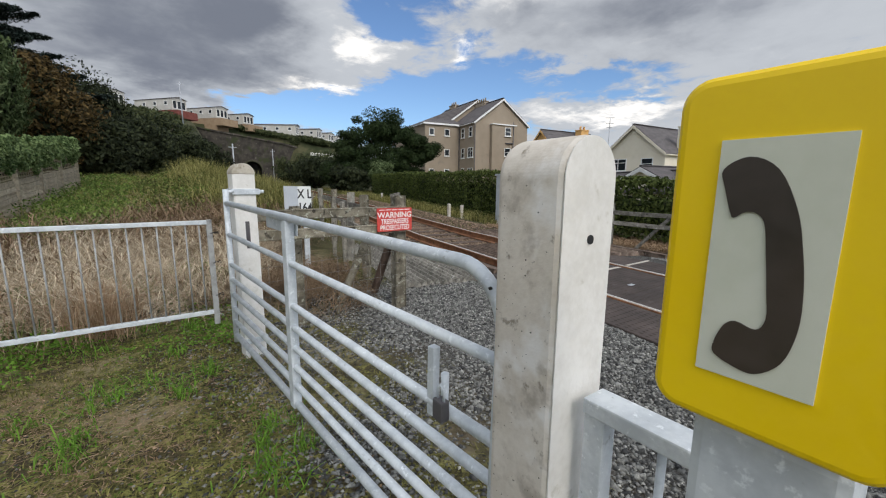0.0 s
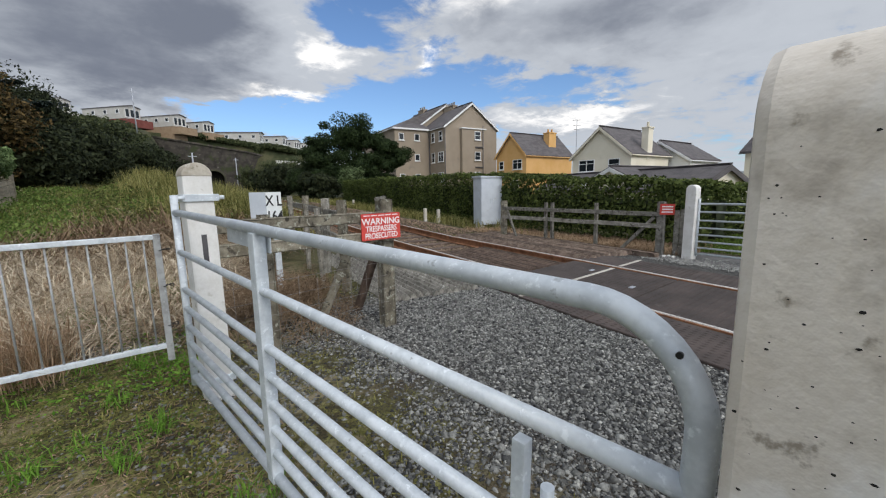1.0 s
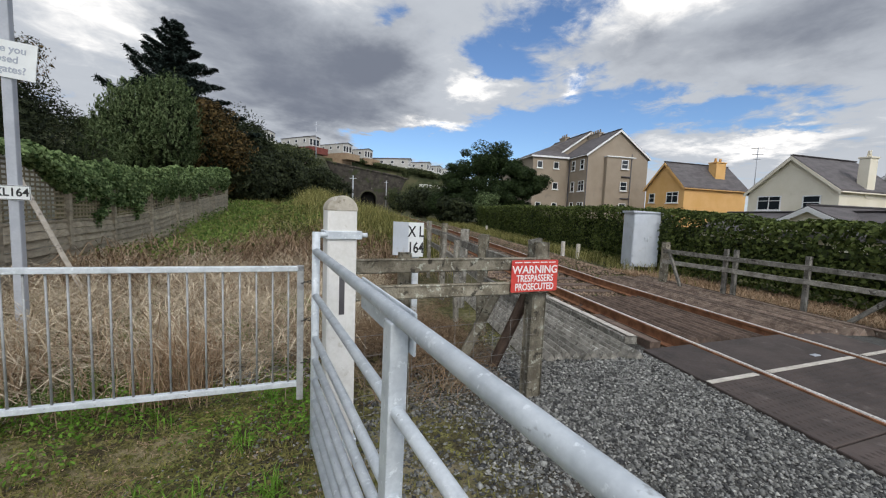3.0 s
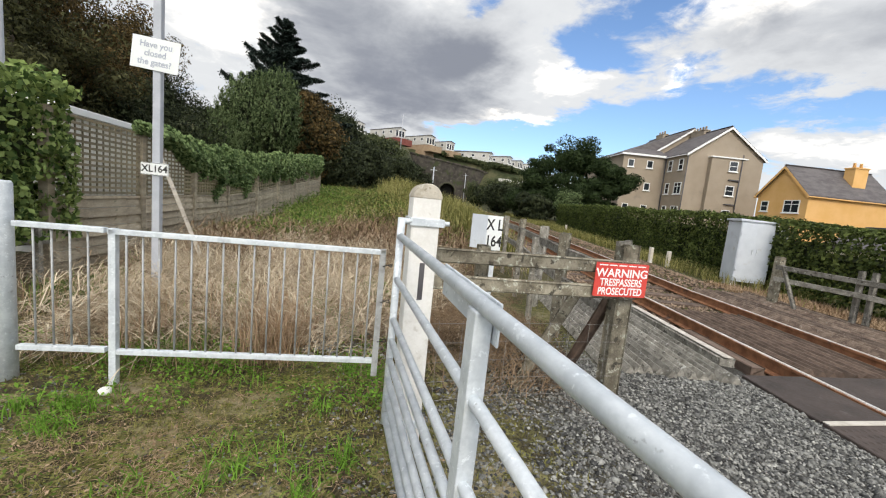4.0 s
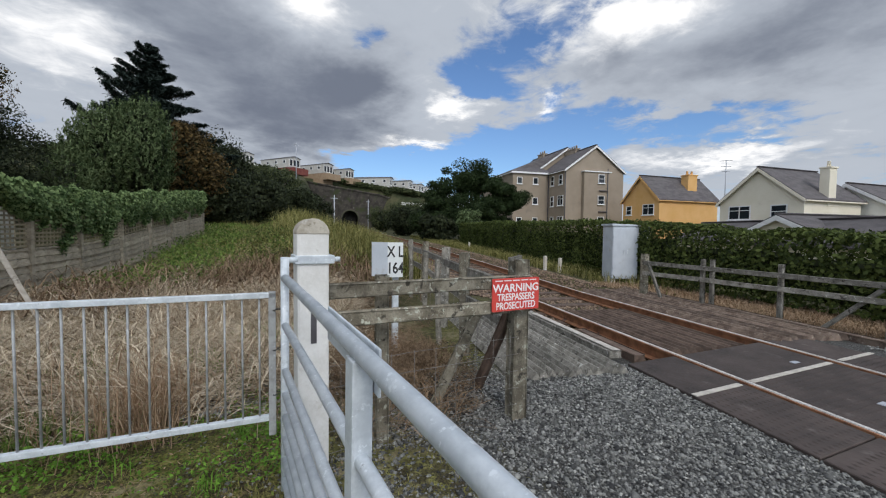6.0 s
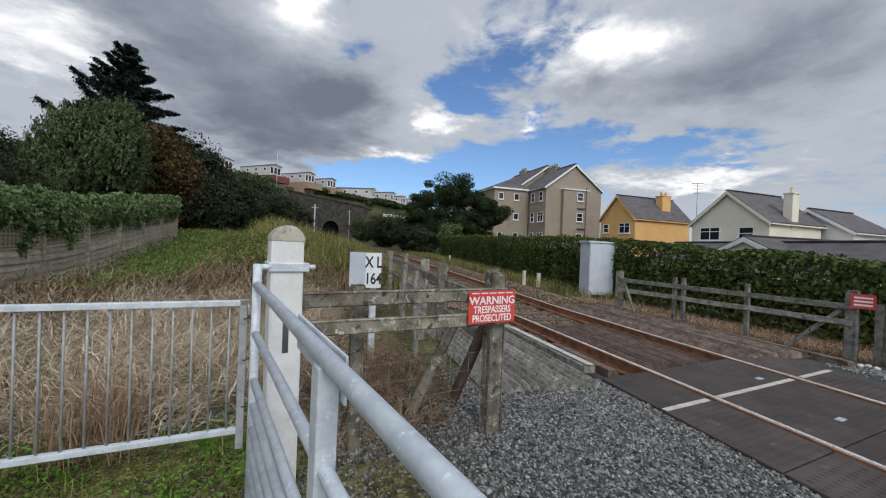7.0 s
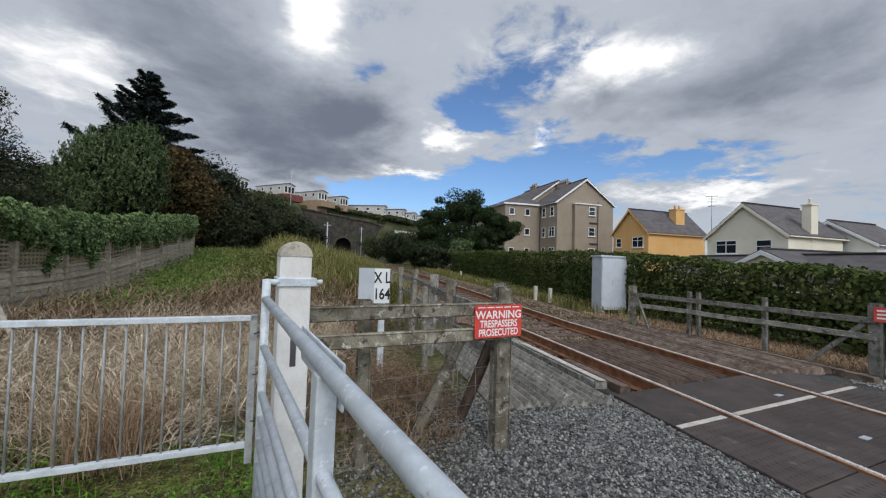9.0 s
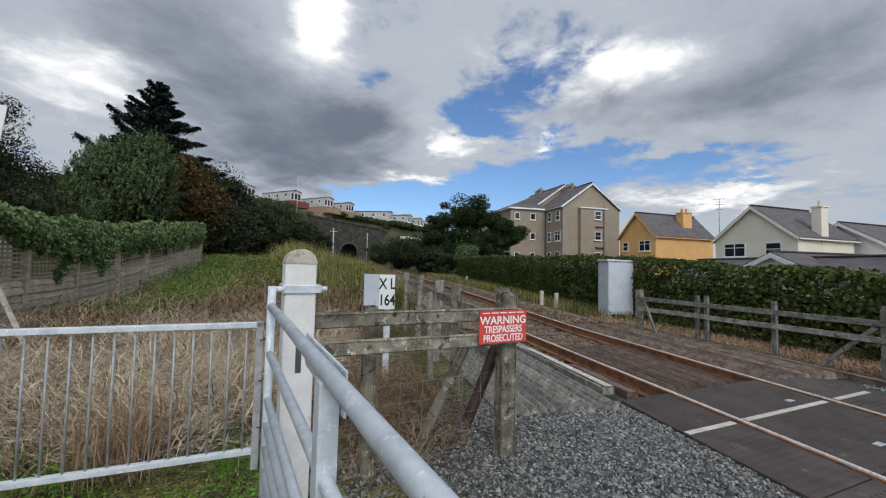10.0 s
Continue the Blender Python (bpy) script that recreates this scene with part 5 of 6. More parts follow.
# ---- houses ----
def window(parent, m, w, h, style="cross"):
    """A framed window lying in the local x z plane, facing -y."""
    t = new("window")
    t.parent, t.matrix_basis = parent, m
    bm = bmesh.new()
    f = 0.07
    for a in ((-w / 2, -0.04, -h / 2, w / 2, 0.03, -h / 2 + f), (-w / 2, -0.04, h / 2 - f, w / 2, 0.03, h / 2), (-w / 2, -0.04, -h / 2 + f, -w / 2 + f, 0.03, h / 2 - f), (w / 2 - f, -0.04, -h / 2 + f, w / 2, 0.03, h / 2 - f)):
        box(*a, bm=bm)
    if style == "cross":
        box(-0.03, -0.03, -h / 2 + f, 0.03, 0.03, h / 2 - f, bm=bm)
        box(-w / 2 + f, -0.03, h * 0.14, w / 2 - f, 0.03, h * 0.14 + 0.05, bm=bm)
    elif style == "sash":
        box(-w / 2 + f, -0.03, -0.025, w / 2 - f, 0.03, 0.025, bm=bm)
    part("window_frame", bm, TRIM, t)
    part("pane", box(-w / 2 + 0.03, 0.0, -h / 2 + 0.03, w / 2 - 0.03, 0.02, h / 2 - 0.03), GLASS, t)
    part("sill", box(-w / 2 - 0.08, -0.12, -h / 2 - 0.09, w / 2 + 0.08, 0.03, -h / 2 - 0.003, 0.01), TRIM, t)
    return t


def house(name, at, w, l, eave, ridge, wall, label, front=(), left=(), chimneys=(), barge=TRIM, over=0.25, sections=None, category="house", roofmat=None):
    """A gabled house: the gable end at y = 0, the ridge along y; sections: (from, to, height of the eaves at x = 0)."""
    t = thing(name, at, label, category)
    roofmat = roofmat or SLATE
    n = 0.14
    sections = sections or ((0, l, eave),)
    for i, (ya, yb, low) in enumerate(sections):
        part("wall", prism([(0, -2.0), (w, -2.0), (w, eave), (w / 2, ridge), (0, low)], ya, yb), wall, t)
        y0, y1 = ya - (over if i == 0 else 0), yb + (over if i == len(sections) - 1 else 0)
        for s, h in ((-1, low), (1, eave)):
            slope = math.hypot(w / 2, ridge - h)
            ex, ez = over * (w / 2) / slope, over * (ridge - h) / slope
            x0 = w / 2 + s * (w / 2 + ex)
            part("roof", prism([(w / 2, ridge + 0.02), (x0, h - ez + 0.02), (x0, h - ez + 0.02 + n), (w / 2, ridge + 0.02 + n)], y0, y1), roofmat, t)
            if i == 0:
                part("bargeboard", prism([(w / 2, ridge - 0.16), (x0, h - ez - 0.16), (x0, h - ez + 0.10), (w / 2, ridge + 0.10)], -over - 0.04, -over - 0.004), barge, t)
            part("gutter", box(min(x0, x0 + s * 0.1), y0, h - ez - 0.06, max(x0, x0 + s * 0.1), y1, h - ez + 0.03, 0.02), barge, t)
    part("ridge_cap", beam((w / 2, -over, ridge + n + 0.05), (w / 2, l + over, ridge + n + 0.05), 0.22, 0.10, 0.03), roofmat, t)
    for u, z, ww, hh, style in front:
        window(t, pose(u, -0.02, z), ww, hh, style)
    for u, z, ww, hh, style in left:
        window(t, pose(-0.02, u, z, 0, 0, -90), ww, hh, style)
    for x, y, ww, dd, top, mat, pots in chimneys:
        ch = part("chimney", box(x - ww / 2, y - dd / 2, eave - 0.5, x + ww / 2, y + dd / 2, top, 0.02), mat, t)
        part("cap", box(x - ww / 2 - 0.06, y - dd / 2 - 0.06, top, x + ww / 2 + 0.06, y + dd / 2 + 0.06, top + 0.12, 0.02), mat, ch)
        for k in range(pots):
            py = y + (k - (pots - 1) / 2) * dd / max(pots, 1)
            part("pot", tube([(x, py, top + 0.1), (x, py, top + 0.5), (x, py, top + 0.55)], [0.13, 0.10, 0.12], 10), mat, ch)
    return t


flats = house("apartment_block", (33.99, 39.48, 0, 0, 0, -8.9), 8.56, 6.6, 9.35, 12.45, TAN_RENDER, "three storey brown roughcast apartment block with slate roof",
              left=[(0.9, 8.2, 0.8, 1.25, "sash"), (0.9, 5.55, 1.3, 1.3, "cross"), (0.9, 2.9, 1.3, 1.3, "cross"), (2.9, 8.2, 0.8, 1.25, "sash"), (2.9, 5.55, 0.8, 1.3, "sash"), (2.9, 2.9, 0.8, 1.3, "sash")],
              chimneys=[(4.28, 5.2, 0.7, 2.6, 12.9, TAN_RENDER, 5)])
part("stair_tower", box(2.4, -0.55, -1.5, 6.1, -0.004, 9.1, 0.03), TAN_RENDER, flats)
part("tower_roof", box(2.3, -0.7, 9.1, 6.3, -0.004, 9.24, 0.02), TRIM, flats)
for k_ in range(3):
    window(flats, pose(4.85, -0.6, 8.3 - 2.65 * k_), 0.95, 1.1, "sash")
    part("ledge", box(4.5, -0.75, 6.75 - 2.65 * k_, 5.7, -0.56, 6.87 - 2.65 * k_, 0.01), DARKTRIM, flats)
for x_, y_, z_ in ((0.06, -0.06, 9.3), (5.75, -0.62, 9.6), (-0.06, 3.85, 9.3)):
    part("downpipe", tube([(x_, y_, -1.0), (x_, y_, z_)], 0.055, 8), DARKTRIM, flats)
rear = house("apartment_block", (35.0, 45.9, 0, 0, 0, -8.9), 8.56, 10.0, 10.4, 13.45, TAN_RENDER, "taller rear part of the brown apartment block", chimneys=[(4.28, 7.0, 0.7, 1.8, 13.9, TAN_RENDER, 3)])
wing = thing("apartment_wing", (33.99, 39.48, 0, 0, 0, -8.9), "side wing of the brown apartment block under a hipped roof", "apartment block")
part("wall", box(-5.16, 4.0, -2.0, -0.004, 15.5, 9.35), TAN_RENDER, wing)
part("eaves_board", box(-5.45, 3.72, 9.2, -0.02, 3.80, 9.42, 0.01), TRIM, wing)
part("gutter", box(-5.55, 3.70, 9.2, -5.45, 15.5, 9.32, 0.02), TRIM, wing)
raw("roof", [(-5.45, 3.75, 9.42), (0.3, 3.75, 9.42), (0.3, 6.72, 10.62), (-2.9, 6.72, 10.5), (4.2, 7.2, 13.4), (4.2, 15.7, 13.4), (-5.45, 15.7, 9.42), (0.3, 15.7, 9.3), (4.2, 7.2, 9.3)],
    [(0, 1, 2, 3), (0, 3, 6), (3, 2, 4), (3, 4, 5, 6), (1, 8, 4, 2), (6, 5, 7), (0, 6, 7, 1)], SLATE, wing)
for x_ in (-1.9, -4.2):
    for k_ in range(3):
        window(wing, pose(x_, 3.98, 8.3 - 2.65 * k_), 0.75, 0.9, "plain")
house("cottage", (37.9, 34.0, 0, 0, 0, -95.7), 5.0, 8.2, 5.1, 7.65, ORANGE_RENDER, "orange rendered house with dark slate roof",
      front=[(3.6, 4.05, 1.5, 1.15, "cross"), (0.9, 4.05, 0.8, 1.0, "sash"), (3.2, 1.6, 1.4, 1.2, "cross")], left=[], chimneys=[(3.6, 5.6, 0.9, 1.3, 7.9, ORANGE_RENDER, 2)], barge=ORANGE_RENDER)
house("cottage", (35.36, 21.83, 0, 0, 0, -95.7), 5.95, 6.4, 4.05, 6.5, CREAM_RENDER, "cream rendered house with slate roof and chimney",
      front=[(1.6, 3.2, 1.7, 1.1, "cross"), (4.4, 3.2, 1.1, 1.0, "sash"), (1.6, 0.9, 1.7, 1.1, "cross")], chimneys=[(5.7, 2.9, 0.6, 0.8, 6.3, CREAM_RENDER, 1)], barge=CREAM_RENDER)
house("cottage", (42.0, 19.0, 0, 0, 0, -95.7), 5.5, 6.0, 3.6, 5.4, WHITE_RENDER, "pale rendered house behind the cream house", front=[(1.2, 3.0, 0.9, 1.0, "sash")], barge=TRIM)
aerial = thing("television_aerial", (36.2, 22.0, 3.6), "thin roof television aerial on a mast", "aerial")
part("mast", tube([(0, 0, 0), (0, 0, 4.2)], 0.03, 6), GREYPAINT, aerial)
for z_, w_ in ((4.1, 1.0), (3.6, 0.8), (3.2, 0.6)):
    part("arm", tube([(0, -w_ / 2, z_), (0, w_ / 2, z_ + 0.1)], 0.025, 6), GREYPAINT, aerial)
house("low_outbuilding", (23.2, 7.4, -1.35, 0, 0, -19), 4.4, 13.5, 2.35, 3.45, CREAM_RENDER, "long low outbuilding with grey slate roof", barge=SLATE, category="outbuilding")
house("low_outbuilding", (25.6, 15.0, -1.35, 0, 0, -101), 4.6, 9.0, 2.6, 3.7, CREAM_RENDER, "low cream gabled outbuilding with slate roof", barge=TRIM, category="outbuilding")
white = house("house", (43.8, 0.55, -1.3, 0, 0, -22.5), 6.8, 11.2, 4.95, 8.85, CREAM_RENDER, "two storey cream rendered house with slate roof",
              front=[(2.2, 5.1, 0.7, 1.7, "sash"), (4.6, 5.1, 0.7, 1.7, "sash"), (2.2, 2.2, 0.7, 1.9, "sash"), (4.4, 2.2, 0.7, 1.9, "sash")],
              left=[(9.4, 4.7, 0.9, 1.5, "sash"), (5.9, 4.55, 0.9, 1.9, "sash"), (9.6, 1.2, 0.9, 0.9, "cross"), (6.2, 1.1, 1.2, 1.3, "cross"), (3.8, 1.3, 0.7, 0.9, "sash")],
              chimneys=[(3.4, 0.7, 0.9, 0.9, 9.9, BRICK, 2), (3.4, 10.4, 0.9, 0.9, 9.9, BRICK, 2)], barge=DARKTRIM, over=0.4, sections=((0, 5.0, 4.95), (5.0, 11.2, 5.75)))
part("porch", box(-1.6, 0.4, -1.5, 0.0, 3.2, 1.6, 0.03), CREAM_RENDER, white, "low porch with flat top")
urn = thing("planter", (43.0, 2.0, 0.4), "round clipped shrub in a planter on porch", "planter")
pu, pd = shell(700, (0, 0, 0.75), (0.42, 0.42, 0.42), 0.7)
leaves("shrub", pu, 0.06, LEAFBROWN, urn, pd)
part("bowl", tube([(0, 0, -0.1), (0, 0, 0.1), (0, 0, 0.42)], [0.12, 0.2, 0.32], 12), CONCRETE, urn)
upole = thing("telegraph_pole", (25.36, -3.7, -1.2), "dark wooden telegraph pole near the shore", "pole")
part("shaft", tube([(0, 0, -0.5), (0, 0, 6.4)], [0.11, 0.08], 10), DARKWOOD, upole)
part("insulator", box(-0.05, -0.1, 6.0, 0.05, 0.1, 6.3, 0.02), DARKWOOD, upole)
for x_, y_, h_ in ((52, 11.5, 5.2), (53, 10.2, 3.0)):
    tp = thing("signal_mast", (x_, y_, -1.4), "grey mast with panels far behind the houses", "mast", "grey masts")
    part("mast", tube([(0, 0, 0), (0, 0, h_)], 0.08, 8), GREYPAINT, tp)
    part("panel", box(-0.05, -0.9, h_ - 2.2, 0.05, 0.9, h_ - 1.2, 0.02), GALV, tp)


# ---- drive, lawn beyond the far gate ----
def draped(name, outline_a, outline_b, mat, label, category, dz):
    n = 24
    vs, fs = [], []
    for i in range(n + 1):
        f = i / n
        for k in range(7):
            g = k / 6
            ax, ay = [outline_a[0][j] + (outline_a[1][j] - outline_a[0][j]) * f for j in (0, 1)]
            bx, by = [outline_b[0][j] + (outline_b[1][j] - outline_b[0][j]) * f for j in (0, 1)]
            x, y = ax + (bx - ax) * g, ay + (by - ay) * g
            vs.append((x, y, ground_z(x, y) + dz))
    for i in range(n):
        for k in range(6):
            a = i * 7 + k
            fs.append((a, a + 1, a + 8, a + 7))
    return tagged(raw(name, vs, fs, mat), label, category, kind="structure")


draped("road", ((7.25, -1.6), (8.3, -2.4)), ((7.9, 3.1), (9.4, 3.2)), ASPHALT, "worn grey asphalt strip before the far gate", "road", 0.015)
draped("drive", ((8.35, -0.3), (38, -4.6)), ((9.0, 1.75), (38, -1.6)), ASPHALT, "grey asphalt drive towards the house", "drive", 0.03)
lawn_xy = [(random.uniform(9.3, 24.0), random.random()) for _ in range(14000)]
lawn_pts = [(x, 1.78 - 0.113 * (x - 9) + f * (1.9 - 0.03 * (x - 9))) for x, f in lawn_xy]
tagged(blades("lawn_grass", on_ground(lawn_pts, 0.02), 0.09, 0.012, WEED), "short bright green lawn grass", "grass", kind="stuff")

# ---- tunnel portal and hillside ----
portal = thing("tunnel_portal", (20.55, 112.4, 0), "dark stone railway tunnel portal in the hillside", "tunnel", kind="structure")
tb_, th_, tr_ = 2.1, 2.7, 2.2
arch_ = [(tr_ * math.cos(a), tb_ + th_ + tr_ * math.sin(a)) for a in (math.pi * k / 16 for k in range(17))]
shape_ = [(-14, 0), (-14, 14.6), (-4, 13.4), (8, 11.8), (18.5, 9.6), (18.5, 0), (tr_, 0)] + arch_ + [(-tr_, 0)]
part("wall", prism(shape_, 0, 3), PORTALSTONE, portal)
part("coping", prism([(-14, 14.6), (-4, 13.4), (8, 11.8), (18.5, 9.6), (18.5, 9.95), (8, 12.15), (-4, 13.75), (-14, 14.95)], -0.3, 3.2), PORTALSTONE, portal, "pale coping stones")
bm_ = bmesh.new()
ra_ = [bm_.verts.new((x, 0.5, z)) for x, z in [(tr_, 0)] + arch_ + [(-tr_, 0)]]
rb_ = [bm_.verts.new((x, 2.55, z)) for x, z in [(tr_, 0)] + arch_ + [(-tr_, 0)]]
for i in range(len(ra_) - 1):
    bm_.faces.new((ra_[i], ra_[i + 1], rb_[i + 1], rb_[i]))
# added end cap closes the short lining, its black painting the tunnel's darkness
bm_.faces.new(rb_)
part("lining", bm_, HOLEDARK, portal, "near-black lining and end cap painted as the unlit tunnel")
for k_ in range(17):
    a_ = math.pi * (k_ + 0.5) / 17
    part("arch_stone", box(-0.22, -0.12, -0.35, 0.22, 0.2, 0.35, 0.03), PORTALSTONE, portal, at=pose((tr_ + 0.36) * math.cos(a_), 0, tb_ + th_ + (tr_ + 0.36) * math.sin(a_)) @ pose(0, 0, 0, 0, 90 - math.degrees(a_), 0))
wall_ = thing("retaining_wall", (38.5, 108, 8.2), "pale low retaining wall on the hillside", "wall", kind="structure")
part("wall", box(-4.2, -0.3, 0, 4.2, 0.3, 1.5, 0.05), WHITE_RENDER, wall_)
for x_, y_, h_ in ((9.0, 60.5, 6.6), (22.9, 100, 7.6), (5.4, 95, 8.0)):
    ms = thing("telegraph_pole", (x_, y_, ground_z(x_, y_)), "slender grey pole beside the railway", "pole", "lineside poles")
    part("shaft", tube([(0, 0, -0.5), (0, 0, h_)], [0.12, 0.08], 8), GREYPAINT, ms)
    part("crossarm", box(-0.5, -0.05, h_ - 0.5, 0.5, 0.05, h_ - 0.42), GREYPAINT, ms)


def caravan(az, r, floor, yaw, l, skirt, label):
    a = radians(az)
    x, y = 0.87 + r * math.sin(a), 1.1 + r * math.cos(a)
    t = thing("static_caravan", (x, y, floor, 0, 0, yaw), label, "caravan", "caravans along the hilltop")
    w, h = 3.7, 2.45
    part("body", prism([(0, 0), (w, 0), (w, h), (w / 2, h + 0.42), (0, h)], 0, l), CARAVAN, t)
    part("roof", prism([(-0.15, h - 0.02), (w / 2, h + 0.44), (w + 0.15, h - 0.02), (w + 0.15, h + 0.08), (w / 2, h + 0.56), (-0.15, h + 0.08)], -0.25, l + 0.2), SLATE, t)
    part("skirt", box(0.05, 0.05, -3.0, w - 0.05, l - 0.05, -0.02), skirt, t)
    part("deck_wall", box(-0.3, -2.2, -1.9, w + 0.8, -0.02, -0.25), skirt, t, "terrace wall in front")
    for u, ww in ((0.75, 0.9), (1.85, 0.9), (2.95, 0.9)):
        window(t, pose(u, -0.03, 1.2), ww, 1.7, "plain")
    for k in range(3):
        window(t, pose(-0.03, 1.6 + k * l / 3.4, 1.5, 0, 0, -90), 0.9, 0.8, "plain")


for az_, r_, f_, yaw_, l_, sk_ in ((1.8, 108, 17.6, 38, 11, REDSKIRT), (6.3, 112, 17.2, 38, 10, TIMBERSKIRT), (9.3, 116, 16.7, 38, 10, TIMBERSKIRT), (15.6, 119, 15.1, 58, 11.5, WHITE_RENDER), (18.3, 126, 15.2, 48, 10, WHITE_RENDER), (19.8, 136, 15.4, 40, 9, WHITE_RENDER), (20.7, 146, 15.6, 38, 9, WHITE_RENDER), (21.5, 158, 15.2, 38, 9, WHITE_RENDER), (-4.0, 118, 19.5, 35, 9, WHITE_RENDER)):
    caravan(az_, r_, f_, yaw_, l_, sk_, "pale static caravan with glazed end on the hill terrace")


# ---- trees and shrubs ----
def trunk(parent, pts, radii, name="trunk"):
    return part(name, tube(pts, radii, 9), BARK, parent)


def bush(name, label, at, radii, clumps, per, size, mat, category="bush", stems=3):
    """A rounded shrub: many leaf clumps over its outer half, with stems."""
    x, y, z = at
    t = thing(name, (x, y, z), label, category)
    cs = []
    for _ in range(clumps):
        d = Vector((random.gauss(0, 1), random.gauss(0, 1), random.gauss(0.25, 0.8))).normalized()
        k = random.uniform(0.55, 0.95)
        c = (d.x * radii[0] * k, d.y * radii[1] * k, radii[2] + d.z * radii[2] * k)
        cs.append((c, min(radii) * random.uniform(0.22, 0.38)))
    c, d = crown(cs, per, 0.3)
    c[:, 2] = np.maximum(c[:, 2], 0.05)
    leaves("crown", c, size, mat, t, d, 0.45)
    # darker leaf shell stands in for the shade inside the crown
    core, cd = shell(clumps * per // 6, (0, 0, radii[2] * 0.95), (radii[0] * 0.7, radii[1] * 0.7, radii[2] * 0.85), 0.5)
    leaves("shaded_inner_leaves", core, size * 1.6, LEAFDARKSHADE, t, cd, 0.7)
    for k in range(stems):
        a = k * 2.2
        trunk(t, [(0, 0, -0.3), (0.15 * math.cos(a), 0.15 * math.sin(a), radii[2] * 0.6), (radii[0] * 0.45 * math.cos(a), radii[1] * 0.45 * math.sin(a), radii[2] * 1.4)], [0.09, 0.06, 0.02])
    return t


def conifer(at, h, spread):
    x, y, z = at
    t = thing("conifer_tree", (x, y, z), "tall dark spruce with upswept ragged branches", "tree")
    trunk(t, [(0, 0, -0.5), (0.1, 0, h * 0.5), (0, 0, h)], [0.3, 0.17, 0.02])
    c, d = [], []
    count = 120
    for k in range(count):
        f = 0.18 + 0.82 * (k / count) ** 0.9
        a = k * 2.4 + random.uniform(-0.3, 0.3)
        ln = spread * (1 - f) ** 0.82 * random.uniform(0.6, 1.08) + 0.10
        if random.random() < 0.12:
            ln *= 1.3
        z0 = h * f
        rise = random.uniform(0.02, 0.30) + (0.30 if math.cos(a) < -0.4 and f > 0.45 else 0)
        tip = Vector((math.cos(a) * ln, math.sin(a) * ln, z0 + ln * rise))
        mid = Vector((math.cos(a) * ln * 0.55, math.sin(a) * ln * 0.55, z0 + ln * (rise * 0.3 - 0.06)))
        trunk(t, [(0, 0, z0), tuple(mid), tuple(tip)], [0.05, 0.03, 0.008], "branch")
        n = int(420 * ln) + 110
        s = (rng.random(n) ** 0.7)[:, None]
        p = np.array((0, 0, z0)) * (1 - s) ** 2 + 2 * s * (1 - s) * np.array(mid) + s ** 2 * np.array(tip)
        wid = 0.20 * ln * (1.02 - s) + 0.09
        p = p + rng.normal(size=(n, 3)) * wid * np.array([0.7, 0.7, 0.30]) - np.array([0, 0, 0.05])
        c.append(p)
        d.append(np.tile(np.array((math.cos(a) * 0.3, math.sin(a) * 0.3, 1.0)), (n, 1)))
    leaves("needles", np.concatenate(c), 0.10, NEEDLE, t, np.concatenate(d), 0.26, 0.1)
    return t


def shoot_bush(name, label, at, lobes, shoots, per, mat):
    """An upright evergreen: feathery shoots rise from every part of its lobes."""
    t = thing(name, at, label, "bush")
    c, d = [], []
    for (cx, cy, cz), (rx, ry, rz) in lobes:
        base, way = shell(shoots, (cx, cy, cz), (rx, ry, rz), 0.75)
        keep = way[:, 2] > -0.75
        base, way = base[keep], way[keep]
        rise = way * 0.35 + np.array((0, 0, 1.0)) + rng.normal(0, 0.15, way.shape)
        ln = rng.uniform(0.25, 0.62, len(base))
        for k in range(per):
            f = k / per
            c.append(base + rise * (ln * f)[:, None] + rng.normal(0, 0.045 * (1.1 - f), base.shape))
            d.append(way + np.array((0, 0, -0.1)))
    leaves("crown", np.concatenate(c), 0.062, mat, t, np.concatenate(d), 0.32, -0.5)
    for (cx, cy, cz), (rx, ry, rz) in lobes:
        # each lobe gets a dark leaf shell as its painted inner shade
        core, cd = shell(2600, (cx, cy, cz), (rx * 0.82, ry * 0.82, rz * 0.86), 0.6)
        leaves("shaded_inner_leaves", core, 0.13, LEAFDARKSHADE, t, cd, 0.7)
        trunk(t, [(0, 0, -0.3), (cx * 0.4, cy * 0.4, cz * 0.5), (cx, cy, cz * 1.3)], [0.10, 0.07, 0.02])
    return t


def pine(at, h, limbs, mat, label, leaf=0.12, per=420, seed=1):
    """An open tree: a trunk, limbs, and flattened pads of needles at their ends."""
    x, y, z = at
    t = thing("pine_tree", (x, y, z), label, "tree")
    trunk(t, [(0, 0, -0.5), (0.2, 0.1, h * 0.4), (0.1, 0, h * 0.8)], [0.28, 0.2, 0.08])
    cs = []
    for dx, dy, dz, rad in limbs:
        trunk(t, [(0.1, 0.05, h * 0.3), (dx * 0.5, dy * 0.5, dz * 0.72), (dx, dy, dz)], [0.12, 0.08, 0.03], "limb")
        for _ in range(22):
            o = Vector((random.gauss(0, 0.62), random.gauss(0, 0.62), random.gauss(0, 0.42))) * rad
            o *= min(1.0, 1.05 * rad / max(o.length, 0.01))
            k = random.uniform(0.34, 0.68)
            cs.append(((dx + o.x, dy + o.y, dz + o.z), (rad * k, rad * k, rad * k * 0.65)))
    c, d = crown(cs, per // 5, 0.25)
    leaves("crown", c, leaf, mat, t, d, 0.35)
    return t


conifer((-6.0, 30.4, 1.6), 10.9, 6.0)
